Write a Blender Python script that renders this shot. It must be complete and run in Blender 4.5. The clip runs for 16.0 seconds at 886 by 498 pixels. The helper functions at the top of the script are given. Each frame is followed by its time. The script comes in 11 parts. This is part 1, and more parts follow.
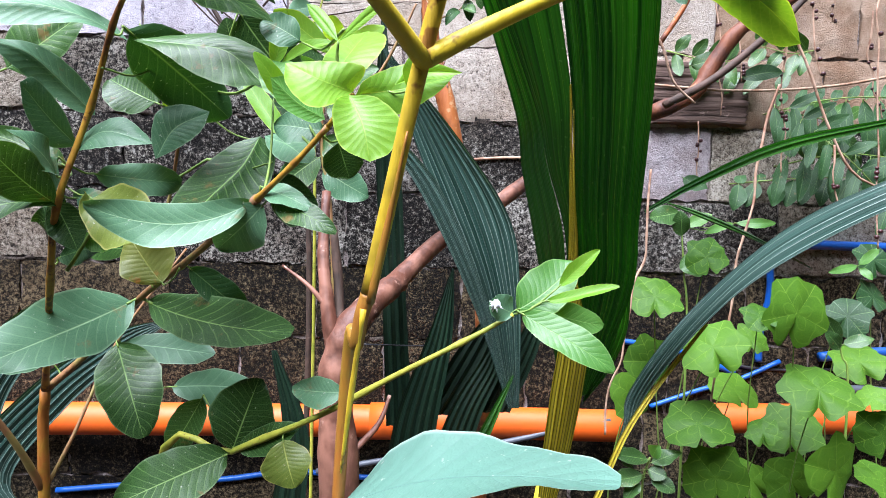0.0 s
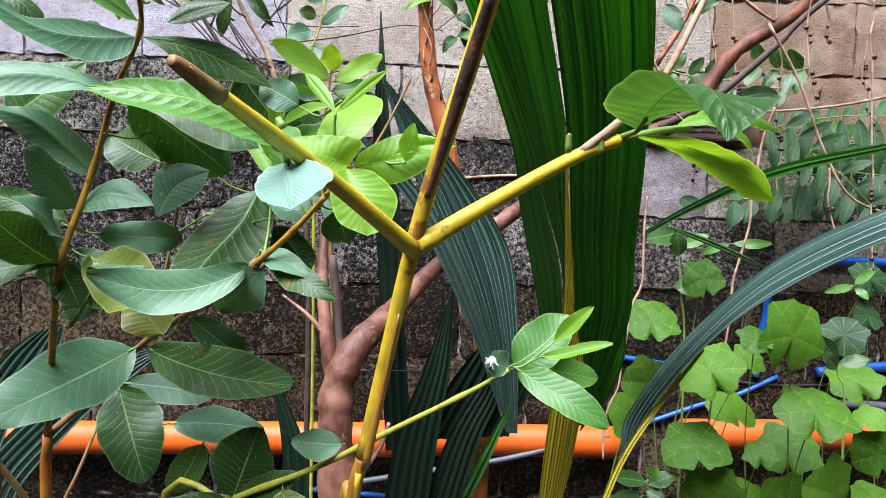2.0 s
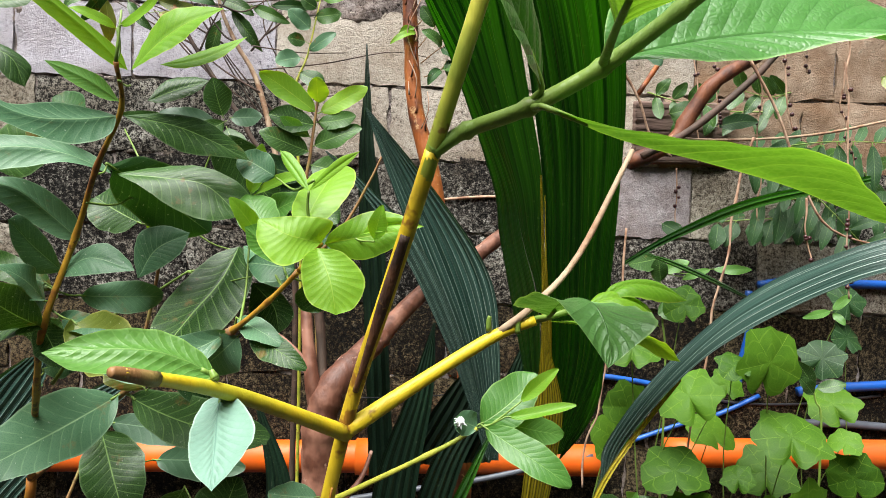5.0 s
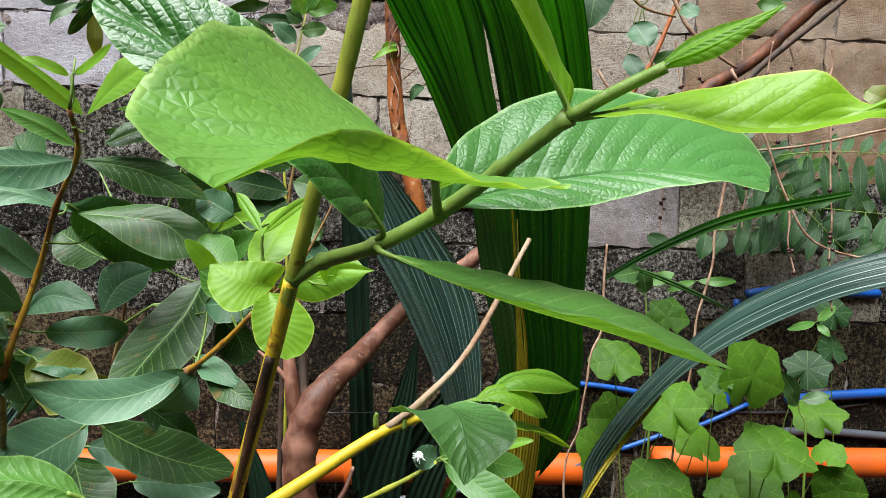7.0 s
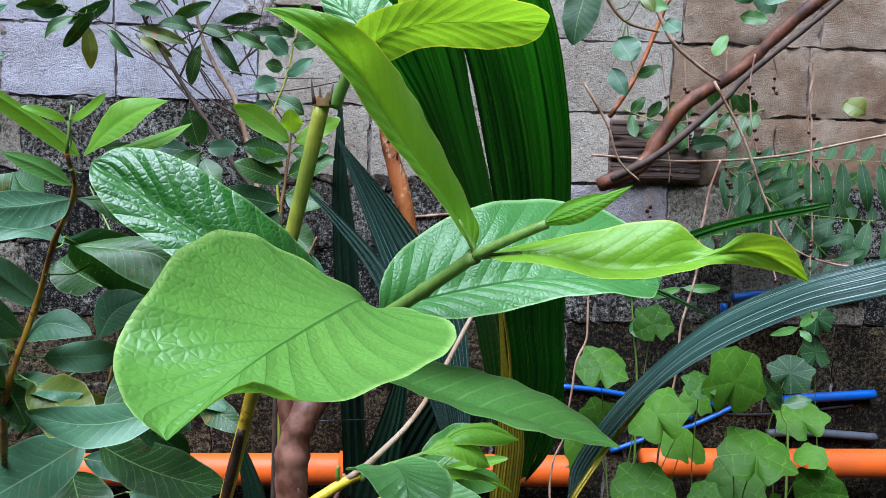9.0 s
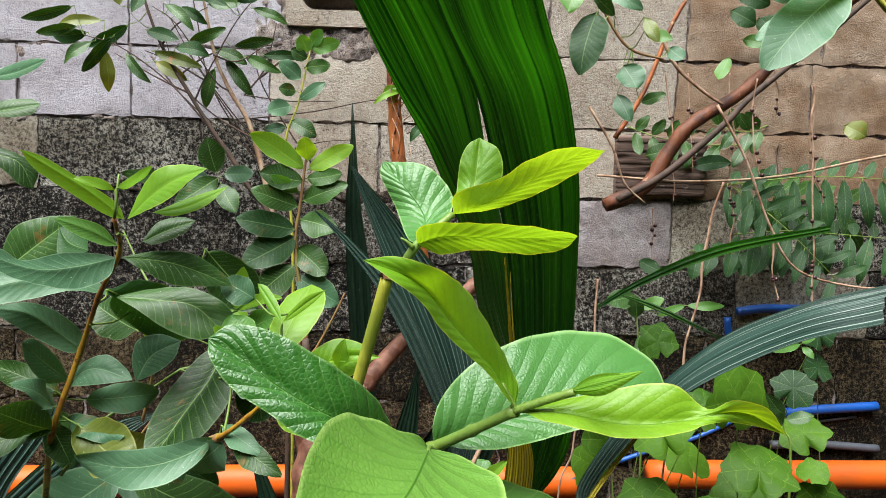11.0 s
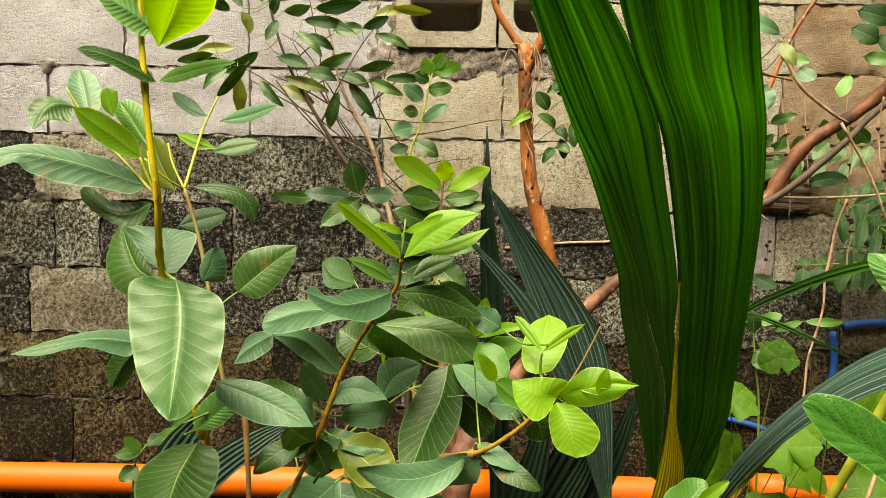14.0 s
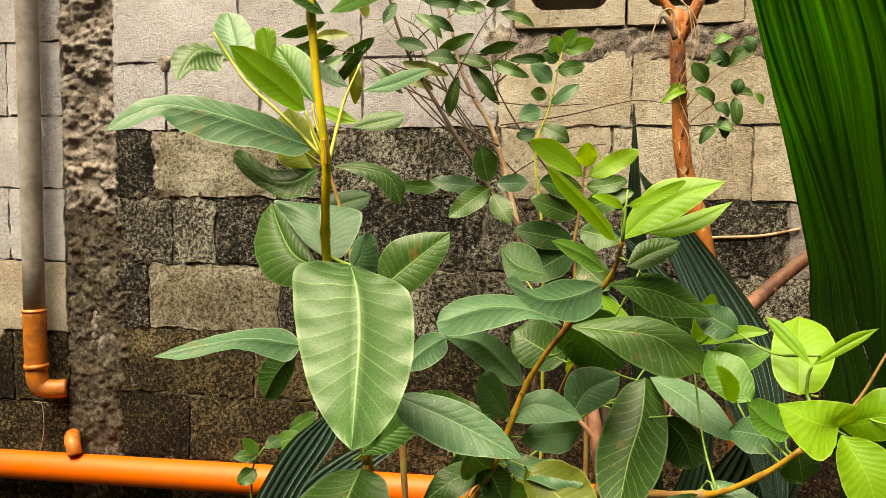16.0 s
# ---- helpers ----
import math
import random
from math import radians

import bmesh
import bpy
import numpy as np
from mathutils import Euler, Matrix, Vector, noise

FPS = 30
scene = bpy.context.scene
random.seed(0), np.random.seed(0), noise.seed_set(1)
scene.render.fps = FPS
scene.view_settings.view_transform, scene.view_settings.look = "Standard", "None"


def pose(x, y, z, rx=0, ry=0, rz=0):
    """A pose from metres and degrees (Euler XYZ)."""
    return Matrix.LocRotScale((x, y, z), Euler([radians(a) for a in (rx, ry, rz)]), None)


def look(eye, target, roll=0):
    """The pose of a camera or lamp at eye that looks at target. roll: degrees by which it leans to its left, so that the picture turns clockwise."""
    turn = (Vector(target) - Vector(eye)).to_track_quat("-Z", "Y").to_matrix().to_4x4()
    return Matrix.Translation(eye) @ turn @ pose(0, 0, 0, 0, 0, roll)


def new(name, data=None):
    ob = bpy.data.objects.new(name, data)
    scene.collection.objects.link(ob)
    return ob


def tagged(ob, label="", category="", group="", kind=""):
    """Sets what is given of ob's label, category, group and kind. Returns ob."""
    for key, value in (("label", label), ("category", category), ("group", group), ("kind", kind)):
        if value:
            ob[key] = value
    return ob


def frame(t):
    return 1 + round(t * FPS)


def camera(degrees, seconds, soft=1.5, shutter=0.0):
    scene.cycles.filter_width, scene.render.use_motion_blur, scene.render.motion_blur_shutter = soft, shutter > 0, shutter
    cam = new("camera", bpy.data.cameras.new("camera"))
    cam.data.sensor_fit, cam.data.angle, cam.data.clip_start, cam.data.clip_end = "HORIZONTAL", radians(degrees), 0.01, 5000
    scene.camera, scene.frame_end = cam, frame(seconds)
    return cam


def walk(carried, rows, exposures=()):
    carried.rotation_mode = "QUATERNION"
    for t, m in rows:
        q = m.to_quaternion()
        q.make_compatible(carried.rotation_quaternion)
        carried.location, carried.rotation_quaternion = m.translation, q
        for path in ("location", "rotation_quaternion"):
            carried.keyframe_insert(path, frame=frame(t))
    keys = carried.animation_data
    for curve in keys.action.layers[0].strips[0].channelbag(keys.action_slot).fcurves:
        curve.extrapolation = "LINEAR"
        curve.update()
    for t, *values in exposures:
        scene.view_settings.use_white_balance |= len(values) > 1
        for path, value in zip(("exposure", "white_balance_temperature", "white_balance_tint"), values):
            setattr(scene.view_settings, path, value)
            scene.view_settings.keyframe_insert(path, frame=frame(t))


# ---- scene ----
cam = camera(66.95, 16.0, soft=0.9)
PATH = [
    (0, look((0.1791, 0.2057, 0.8729), (0.241, 2.2005, 0.7422), 1.52)),
    (0.5, look((0.1788, 0.206, 0.8816), (0.2413, 2.2008, 0.7525), 1.51)),
    (1, look((0.1817, 0.2021, 0.8974), (0.2457, 2.1973, 0.7747), 1.41)),
    (1.5, look((0.1834, 0.2022, 0.9056), (0.2482, 2.1973, 0.7829), 1.40)),
    (2, look((0.1802, 0.1995, 0.9142), (0.2435, 2.1948, 0.792), 1.28)),
    (2.5, look((0.1748, 0.2012, 0.9286), (0.2442, 2.196, 0.801), 1.54)),
    (3, look((0.1789, 0.1959, 0.9358), (0.2492, 2.1907, 0.8106), 1.57)),
    (3.5, look((0.1783, 0.1939, 0.9429), (0.2498, 2.1885, 0.8155), 1.57)),
    (4, look((0.1833, 0.19, 0.9549), (0.2589, 2.1848, 0.8315), 1.54)),
    (4.2, look((0.1853, 0.1856, 0.9571), (0.2653, 2.1804, 0.8364), 1.49)),
    (6.5, look((0.2194, 0.1796, 0.9817), (0.3046, 2.1748, 0.8715), 1.75)),
    (7, look((0.227, 0.1769, 0.9929), (0.3095, 2.1719, 0.8777), 1.49)),
    (7.5, look((0.2338, 0.1748, 1.0016), (0.3183, 2.1695, 0.8826), 1.32)),
    (8, look((0.2353, 0.1683, 1.0121), (0.3187, 2.1626, 0.8853), 1.17)),
    (8.5, look((0.241, 0.1578, 1.0174), (0.3269, 2.152, 0.8918), 1.33)),
    (9, look((0.2399, 0.1492, 1.0206), (0.3322, 2.1432, 0.8969), 1.32)),
    (9.5, look((0.2393, 0.1433, 1.0289), (0.3281, 2.1372, 0.8997), 1.27)),
    (9.6, look((0.2404, 0.1432, 1.0324), (0.3302, 2.1368, 0.8993), 1.00)),
    (9.7, look((0.2417, 0.1411, 1.0358), (0.325, 2.1353, 0.9088), 1.15)),
    (12, look((0.191, 0.0986, 1.0839), (0.2682, 2.0933, 0.9613), 1.14)),
    (12.5, look((0.1652, 0.0821, 1.098), (0.2353, 2.0769, 0.9727), 1.02)),
    (13, look((0.1318, 0.0646, 1.1103), (0.1794, 2.0604, 0.9887), 1.40)),
    (13.5, look((0.0915, 0.0609, 1.1039), (0.1052, 2.0573, 0.9839), 1.39)),
    (14, look((0.0514, 0.0654, 1.0936), (-0.0018, 2.0613, 0.9771), 1.13)),
    (14.5, look((0.0207, 0.0824, 1.0931), (-0.1152, 2.0743, 0.976), 0.98)),
    (15, look((0.0002, 0.1064, 1.0899), (-0.2059, 2.0922, 0.9716), 0.80)),
    (15.5, look((-0.0279, 0.1408, 1.0783), (-0.2965, 2.1193, 0.9619), 0.71)),
    (16, look((-0.0442, 0.1793, 1.0709), (-0.3589, 2.1509, 0.9542), 0.62)),
]
EXPOSURES = [(0.0, 1.58, 5450, 18), (1.8, 1.34, 5600, 16), (4.0, 1.15, 5900, 11), (6.5, 1.03, 6600, 8), (7.0, 0.87, 6000, 8), (7.5, 0.70, 4850, 12), (8.5, 0.72, 4950, 11), (9.5, 0.76, 5150, 9), (12.3, 0.97, 7300, 6), (13.5, 1.04, 8300, 0), (14.5, 1.12, 9000, -3), (16.0, 1.08, 9400, 2)]
SKY, SUN = 0.02, 6.2
walk(cam, PATH, EXPOSURES)

# ---- light ----
world = bpy.data.worlds.new("world")
scene.world = world
world.use_nodes = True
wn = world.node_tree
sky = wn.nodes.new("ShaderNodeTexSky")
sky.sky_type = "NISHITA"
sky.sun_disc = False
sky.sun_elevation = radians(65)
sky.sun_rotation = radians(228)
sky.air_density, sky.dust_density, sky.ozone_density = 1.0, 3.0, 1.0
wn.nodes["Background"].inputs["Strength"].default_value = SKY
wn.links.new(sky.outputs["Color"], wn.nodes["Background"].inputs["Color"])
sun_data = bpy.data.lights.new("sun", "SUN")
sun_data.energy, sun_data.angle, sun_data.color = SUN, radians(50), (1.0, 0.96, 0.90)
sun_lamp = new("sun", sun_data)
sun_lamp.matrix_world = look((-0.9, -0.8, 4.4), (0.0, 0.8, 0.4))


# ---- materials ----
class Nodes:
    """A material's node tree with short calls for the nodes used here."""

    def __init__(self, name):
        self.mat = bpy.data.materials.new(name)
        self.mat.use_nodes = True
        self.tree = self.mat.node_tree
        self.bsdf = self.tree.nodes["Principled BSDF"]
        self.out = self.tree.nodes["Material Output"]

    def node(self, kind, **sets):
        n = self.tree.nodes.new(kind)
        for key, value in sets.items():
            if key == "op":
                n.operation = value
            elif key == "blend":
                n.data_type, n.blend_type = "RGBA", value
            elif key == "kind":
                n.feature = value
        return n

    def put(self, value, socket):
        if hasattr(value, "is_linked"):
            self.tree.links.new(value, socket)
        else:
            socket.default_value = value

    def math(self, op, a, b=0.0, c=0.0):
        n = self.node("ShaderNodeMath", op=op)
        for value, socket in zip((a, b, c), n.inputs):
            self.put(value, socket)
        return n.outputs[0]

    def noise(self, scale, detail=4.0, rough=0.55, vector=None, stretch=None):
        n = self.node("ShaderNodeTexNoise")
        n.inputs["Scale"].default_value, n.inputs["Detail"].default_value, n.inputs["Roughness"].default_value = scale, detail, rough
        if vector is None:
            vector = self.node("ShaderNodeTexCoord").outputs["Object"]
        if stretch:
            m = self.node("ShaderNodeMapping")
            m.inputs["Scale"].default_value = stretch
            self.put(vector, m.inputs["Vector"])
            vector = m.outputs[0]
        self.put(vector, n.inputs["Vector"])
        return n.outputs["Fac"]

    def net(self, scale):
        """Fine network of cells: 0 on the meshes, 1 inside a cell."""
        n = self.node("ShaderNodeTexVoronoi")
        n.feature = "DISTANCE_TO_EDGE"
        n.inputs["Scale"].default_value = scale
        self.put(self.node("ShaderNodeTexCoord").outputs["Object"], n.inputs["Vector"])
        return self.math("SMOOTH_MIN", self.math("MULTIPLY", n.outputs["Distance"], 4.0), 1.0, 0.3)

    def ramp(self, value, *stops):
        n = self.node("ShaderNodeValToRGB")
        els = n.color_ramp.elements
        while len(els) < len(stops):
            els.new(0.5)
        for e, (at, c) in zip(els, stops):
            e.position = at
            e.color = (*c, 1) if hasattr(c, "__len__") else (c, c, c, 1)
        self.put(value, n.inputs[0])
        return n.outputs[0]

    def mix(self, fac, a, b, blend="MIX"):
        n = self.node("ShaderNodeMix", blend=blend)
        self.put(fac, n.inputs[0])
        for value, socket in ((a, n.inputs[6]), (b, n.inputs[7])):
            if isinstance(value, tuple):
                value = (*value, 1)[:4]
            self.put(value, socket)
        return n.outputs[2]

    def bump(self, height, strength, distance):
        n = self.node("ShaderNodeBump")
        n.inputs["Strength"].default_value, n.inputs["Distance"].default_value = strength, distance
        self.put(height, n.inputs["Height"])
        self.put(n.outputs[0], self.bsdf.inputs["Normal"])
        return n.outputs[0]

    def random(self):
        return self.node("ShaderNodeObjectInfo").outputs["Random"]

    def finish(self, colour, rough=0.6, metal=0.0, gloss=0.5):
        if isinstance(colour, tuple):
            colour = (*colour, 1)[:4]
        self.put(colour, self.bsdf.inputs["Base Color"])
        self.put(rough, self.bsdf.inputs["Roughness"])
        self.bsdf.inputs["Metallic"].default_value = metal
        self.bsdf.inputs["Specular IOR Level"].default_value = gloss
        return self.mat


def leaf_material(name, deep, pale, vein, rough, through_light, glow, pairs=12, spots=0.0, spot_colour=(0.2, 0.1, 0.03), relief=0.3, gloss=0.5, thin=1.0, ribs=0.5, pucker=1.0, rim=0.55):
    """A pinnate-veined leaf: blade colour from deep to pale, lighter veins, some light coming through the blade."""
    n = Nodes(name)
    uv = n.node("ShaderNodeUVMap").outputs[0]
    sep = n.node("ShaderNodeSeparateXYZ")
    n.put(uv, sep.inputs[0])
    u = sep.outputs[0]
    v = n.math("ABSOLUTE", n.math("MULTIPLY_ADD", sep.outputs[1], 2.0, -1.0))
    wob = n.noise(60, 2)
    lean = n.math("MULTIPLY", n.math("MULTIPLY", v, n.math("MULTIPLY_ADD", v, -0.3, 1.0)), 0.24)
    phase = n.math("FRACT", n.math("MULTIPLY", n.math("ADD", n.math("SUBTRACT", u, lean), n.math("MULTIPLY_ADD", wob, 0.03, -0.015)), float(pairs)))
    off = n.math("ABSOLUTE", n.math("SUBTRACT", phase, 0.5))
    side = n.math("SUBTRACT", 1.0, n.math("SMOOTH_MIN", n.math("MULTIPLY", off, 12.0), 1.0, 0.3))
    mid = n.math("SUBTRACT", 1.0, n.math("SMOOTH_MIN", n.math("MULTIPLY", v, n.math("MULTIPLY_ADD", u, 18.0 * thin, 14.0 * thin)), 1.0, 0.3))
    veins = n.math("MAXIMUM", mid, n.math("MULTIPLY", side, n.math("MULTIPLY", n.math("MULTIPLY_ADD", v, -0.55 * ribs, ribs), n.ramp(n.noise(45, 3), (0.35, 0.25), (0.65, 1.0)))))
    cells = n.noise(220, 3, 0.6)
    mesh = n.net(650)
    blotch = n.noise(26, 4)
    tone = n.math("ADD", n.math("MULTIPLY", blotch, 0.55), n.math("MULTIPLY", n.random(), 0.6))
    base = n.mix(n.ramp(tone, (0.25, 0.0), (0.85, 1.0)), deep, pale)
    base = n.mix(n.math("MULTIPLY", cells, 0.35), base, tuple(0.55 * c for c in deep), "MIX")
    base = n.mix(n.math("MULTIPLY_ADD", mesh, -0.13, 0.13), base, vein)
    base = n.mix(veins, base, vein)
    base = n.mix(n.math("MULTIPLY", n.ramp(v, (0.93, 0.0), (0.99, 1.0)), rim), base, tuple(min(0.6, 1.5 * a + 0.08) for a in (pale[0] * 1.25, pale[1], pale[2])))
    if spots:
        sp = n.ramp(n.noise(38, 5, 0.7), (0.62, 0.0), (0.7, 1.0))
        base = n.mix(n.math("MULTIPLY", sp, spots), base, spot_colour)
        specks = n.ramp(n.noise(420, 2), (0.70, 0.0), (0.74, 1.0))
        base = n.mix(n.math("MULTIPLY", specks, 0.5), base, (0.45, 0.48, 0.4))
    height = n.math("ADD", n.math("MULTIPLY", n.math("POWER", n.math("MULTIPLY", off, 2.0), 0.6), 0.55), n.math("ADD", n.math("MULTIPLY_ADD", cells, 0.4, n.math("MULTIPLY", mesh, 0.12)), n.math("MULTIPLY", mid, -0.8)))
    normal = n.bump(height, relief, 0.0009 * pucker)
    n.finish(base, n.math("MULTIPLY_ADD", cells, 0.25, rough - 0.12), 0.0, gloss)
    tr = n.node("ShaderNodeBsdfTranslucent")
    n.put(n.mix(1.0, base, glow, "MULTIPLY"), tr.inputs["Color"])
    n.put(normal, tr.inputs["Normal"])
    m = n.node("ShaderNodeMixShader")
    m.inputs[0].default_value = through_light
    n.put(n.bsdf.outputs[0], m.inputs[1])
    n.put(tr.outputs[0], m.inputs[2])
    n.put(m.outputs[0], n.out.inputs["Surface"])
    return n.mat


LEAF = {
    # mature guava leaf, waxy dark green
    "mature": leaf_material("leaf_mature", (0.008, 0.036, 0.006), (0.032, 0.090, 0.014), (0.20, 0.33, 0.10), 0.40, 0.12, (2.2, 2.4, 0.6), pairs=13, spots=0.5, gloss=0.3, relief=0.25, ribs=0.75, thin=1.3),
    # the same, waxy, with bluish sky sheen painted into the colour
    "waxy": leaf_material("leaf_waxy_sheen", (0.034, 0.100, 0.046), (0.092, 0.198, 0.104), (0.22, 0.35, 0.18), 0.43, 0.09, (2.0, 2.4, 0.7), pairs=13, spots=0.4, gloss=0.3, relief=0.2, ribs=0.6, thin=1.3),
    # full-grown, shiny and quilted between the veins
    "glossy": leaf_material("leaf_glossy", (0.022, 0.105, 0.012), (0.065, 0.19, 0.026), (0.13, 0.29, 0.06), 0.34, 0.2, (2.4, 2.4, 0.5), pairs=13, gloss=0.55, relief=0.5, ribs=0.55, thin=1.8, pucker=1.4),
    # full-grown, pale: the reflected sky is put into the colour
    "sky_sheen": leaf_material("leaf_sky_sheen", (0.075, 0.22, 0.045), (0.16, 0.34, 0.10), (0.05, 0.15, 0.03), 0.38, 0.2, (1.8, 1.8, 0.5), pairs=13, gloss=0.5, relief=0.4, thin=2.2, ribs=0.65, pucker=1.6),
    # large drooping leaf, pale and quilted
    "quilted": leaf_material("leaf_quilted", (0.032, 0.104, 0.024), (0.064, 0.155, 0.044), (0.27, 0.41, 0.17), 0.40, 0.16, (2.2, 2.2, 0.6), pairs=13, gloss=0.5, relief=0.22, thin=1.2, ribs=0.55),
    # full-grown, light green with a wax sheen, puckered between the veins
    "sheen": leaf_material("leaf_sheen", (0.080, 0.235, 0.020), (0.175, 0.345, 0.055), (0.055, 0.17, 0.012), 0.40, 0.26, (2.0, 1.9, 0.5), pairs=13, gloss=0.7, relief=0.4, thin=2.2, ribs=0.6, pucker=1.6),
    # young and crisp, puckered between the sunken veins
    "crisp": leaf_material("leaf_crisp", (0.165, 0.36, 0.014), (0.27, 0.48, 0.028), (0.11, 0.26, 0.012), 0.40, 0.4, (2.2, 1.8, 0.4), pairs=13, gloss=0.45, relief=0.28, thin=2.2, ribs=0.45),
    # pale, dull bluish leaf; bright sky on it is put into the colour
    "silver": leaf_material("leaf_silver", (0.115, 0.235, 0.175), (0.195, 0.325, 0.25), (0.10, 0.20, 0.16), 0.45, 0.12, (1.4, 1.6, 0.8), pairs=13, spots=0.3, gloss=0.4, relief=0.35, ribs=0.6, thin=1.6),
    # full-grown, lighter green
    "fresh": leaf_material("leaf_fresh", (0.052, 0.170, 0.022), (0.108, 0.262, 0.045), (0.21, 0.38, 0.11), 0.42, 0.34, (2.4, 2.2, 0.5), pairs=13, gloss=0.5, relief=0.3, ribs=0.75, thin=1.3),
    # young lime green
    "young": leaf_material("leaf_young", (0.115, 0.285, 0.012), (0.20, 0.40, 0.022), (0.30, 0.47, 0.06), 0.46, 0.42, (2.2, 1.8, 0.4), pairs=13, gloss=0.45, relief=0.2, ribs=0.4, thin=1.6),
    # dark leaf; for plants in shade, the shade is put into this colour
    "dark": leaf_material("leaf_dark_shaded", (0.007, 0.035, 0.008), (0.02, 0.07, 0.016), (0.10, 0.18, 0.055), 0.55, 0.14, (2.2, 2.4, 0.5), spots=0.3, gloss=0.25, ribs=0.6),
    # old leaf turning yellow
    "yellowing": leaf_material("leaf_yellowing", (0.09, 0.14, 0.015), (0.18, 0.21, 0.03), (0.28, 0.32, 0.07), 0.45, 0.25, (1.8, 1.6, 0.5), spots=0.9, spot_colour=(0.40, 0.14, 0.03)),
    # broad-lobed weed leaf
    "weed": leaf_material("leaf_weed", (0.020, 0.072, 0.004), (0.082, 0.195, 0.010), (0.20, 0.34, 0.04), 0.55, 0.28, (2.0, 2.2, 0.5), pairs=5, gloss=0.2, thin=2.6, rim=0.0),
    # small grey-green
    "grey": leaf_material("leaf_grey", (0.016, 0.050, 0.022), (0.048, 0.11, 0.055), (0.12, 0.20, 0.11), 0.48, 0.2, (2.0, 2.2, 0.7), pairs=8),
}


def palm_material(name, deep, pale, line, glow=(2.0, 2.6, 0.4), through_light=0.25, rough=0.42, ribs=26.0, lined=0.45, line_width=0.11, tip=None):
    """A pleated palm blade with fine lengthwise nerves; u runs along the blade, v across it; tip: brighter upper colour
    that paints in the light there.
    """
    n = Nodes(name)
    uv = n.node("ShaderNodeUVMap").outputs[0]
    sep = n.node("ShaderNodeSeparateXYZ")
    n.put(uv, sep.inputs[0])
    v = sep.outputs[1]
    fine = n.math("ABSOLUTE", n.math("SUBTRACT", n.math("FRACT", n.math("MULTIPLY", v, ribs * 2)), 0.5))
    broad = n.math("ABSOLUTE", n.math("SUBTRACT", n.math("FRACT", n.math("MULTIPLY", v, ribs / 2)), 0.5))
    patch = n.noise(1.0, 4, 0.6, uv, (0.8, 11.0, 1.0))
    line_noise = n.noise(1.0, 2, 0.5, uv, (0.4, 55.0, 1.0))
    # blade and lines brighten along u, standing in for light on the upper leaf
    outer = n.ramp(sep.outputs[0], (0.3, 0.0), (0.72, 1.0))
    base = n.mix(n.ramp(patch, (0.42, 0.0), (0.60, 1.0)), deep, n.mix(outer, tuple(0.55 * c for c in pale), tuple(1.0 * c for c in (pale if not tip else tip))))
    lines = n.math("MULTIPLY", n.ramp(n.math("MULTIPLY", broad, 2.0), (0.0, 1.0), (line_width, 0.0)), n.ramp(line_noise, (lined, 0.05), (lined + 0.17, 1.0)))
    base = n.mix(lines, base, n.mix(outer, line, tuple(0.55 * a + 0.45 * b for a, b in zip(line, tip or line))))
    base = n.mix(n.math("MULTIPLY", fine, 0.3), base, tuple(0.4 * c for c in deep))
    dust = n.ramp(n.noise(160, 3), (0.66, 0.0), (0.72, 1.0))
    base = n.mix(n.math("MULTIPLY", dust, 0.12), base, (0.3, 0.4, 0.25))
    normal = n.bump(n.math("ADD", fine, n.math("MULTIPLY", broad, 2.0)), 0.5, 0.0015)
    n.finish(base, rough)
    tr = n.node("ShaderNodeBsdfTranslucent")
    n.put(n.mix(1.0, base, glow, "MULTIPLY"), tr.inputs["Color"])
    m = n.node("ShaderNodeMixShader")
    m.inputs[0].default_value = through_light
    n.put(n.bsdf.outputs[0], m.inputs[1])
    n.put(tr.outputs[0], m.inputs[2])
    n.put(m.outputs[0], n.out.inputs["Surface"])
    return n.mat


# tip colour holds the painted light of the leaf's upper part
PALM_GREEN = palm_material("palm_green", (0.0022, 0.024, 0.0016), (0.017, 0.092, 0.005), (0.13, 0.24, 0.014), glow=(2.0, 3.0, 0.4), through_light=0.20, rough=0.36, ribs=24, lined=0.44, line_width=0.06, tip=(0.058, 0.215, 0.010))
PALM_GREY = palm_material("palm_grey", (0.007, 0.026, 0.018), (0.045, 0.095, 0.075), (0.38, 0.46, 0.41), through_light=0.1, rough=0.34, ribs=26, lined=0.33, line_width=0.12)
# near-black blades: the clump's deep shade is put into their colour
PALM_SHADED = palm_material("palm_shaded", (0.003, 0.012, 0.006), (0.009, 0.028, 0.013), (0.04, 0.075, 0.03), through_light=0.06, rough=0.4, ribs=12)
PALM_STALK = palm_material("palm_stalk", (0.66, 0.52, 0.02), (0.80, 0.64, 0.04), (0.010, 0.024, 0.003), through_light=0.05, ribs=20, lined=0.12, line_width=0.5)


def bark_material(name, a, b, c, scale=60.0, stretch=(1, 1, 0.18), rough=0.6, flake=(0.3, 0.16, 0.09), bumps=0.6, flaked=0.64):
    n = Nodes(name)
    grain = n.noise(scale, 5, 0.65, None, stretch)
    patch = n.noise(scale * 0.25, 4, 0.6)
    col = n.mix(n.ramp(grain, (0.3, 0.0), (0.7, 1.0)), a, b)
    col = n.mix(n.ramp(patch, (0.48, 0.0), (0.6, 1.0)), col, c)
    col = n.mix(n.ramp(n.noise(scale * 0.6, 4, 0.7), (flaked, 0.0), (flaked + 0.05, 0.85)), col, flake)
    n.bump(n.math("ADD", grain, patch), bumps, 0.003)
    return n.finish(col, rough)


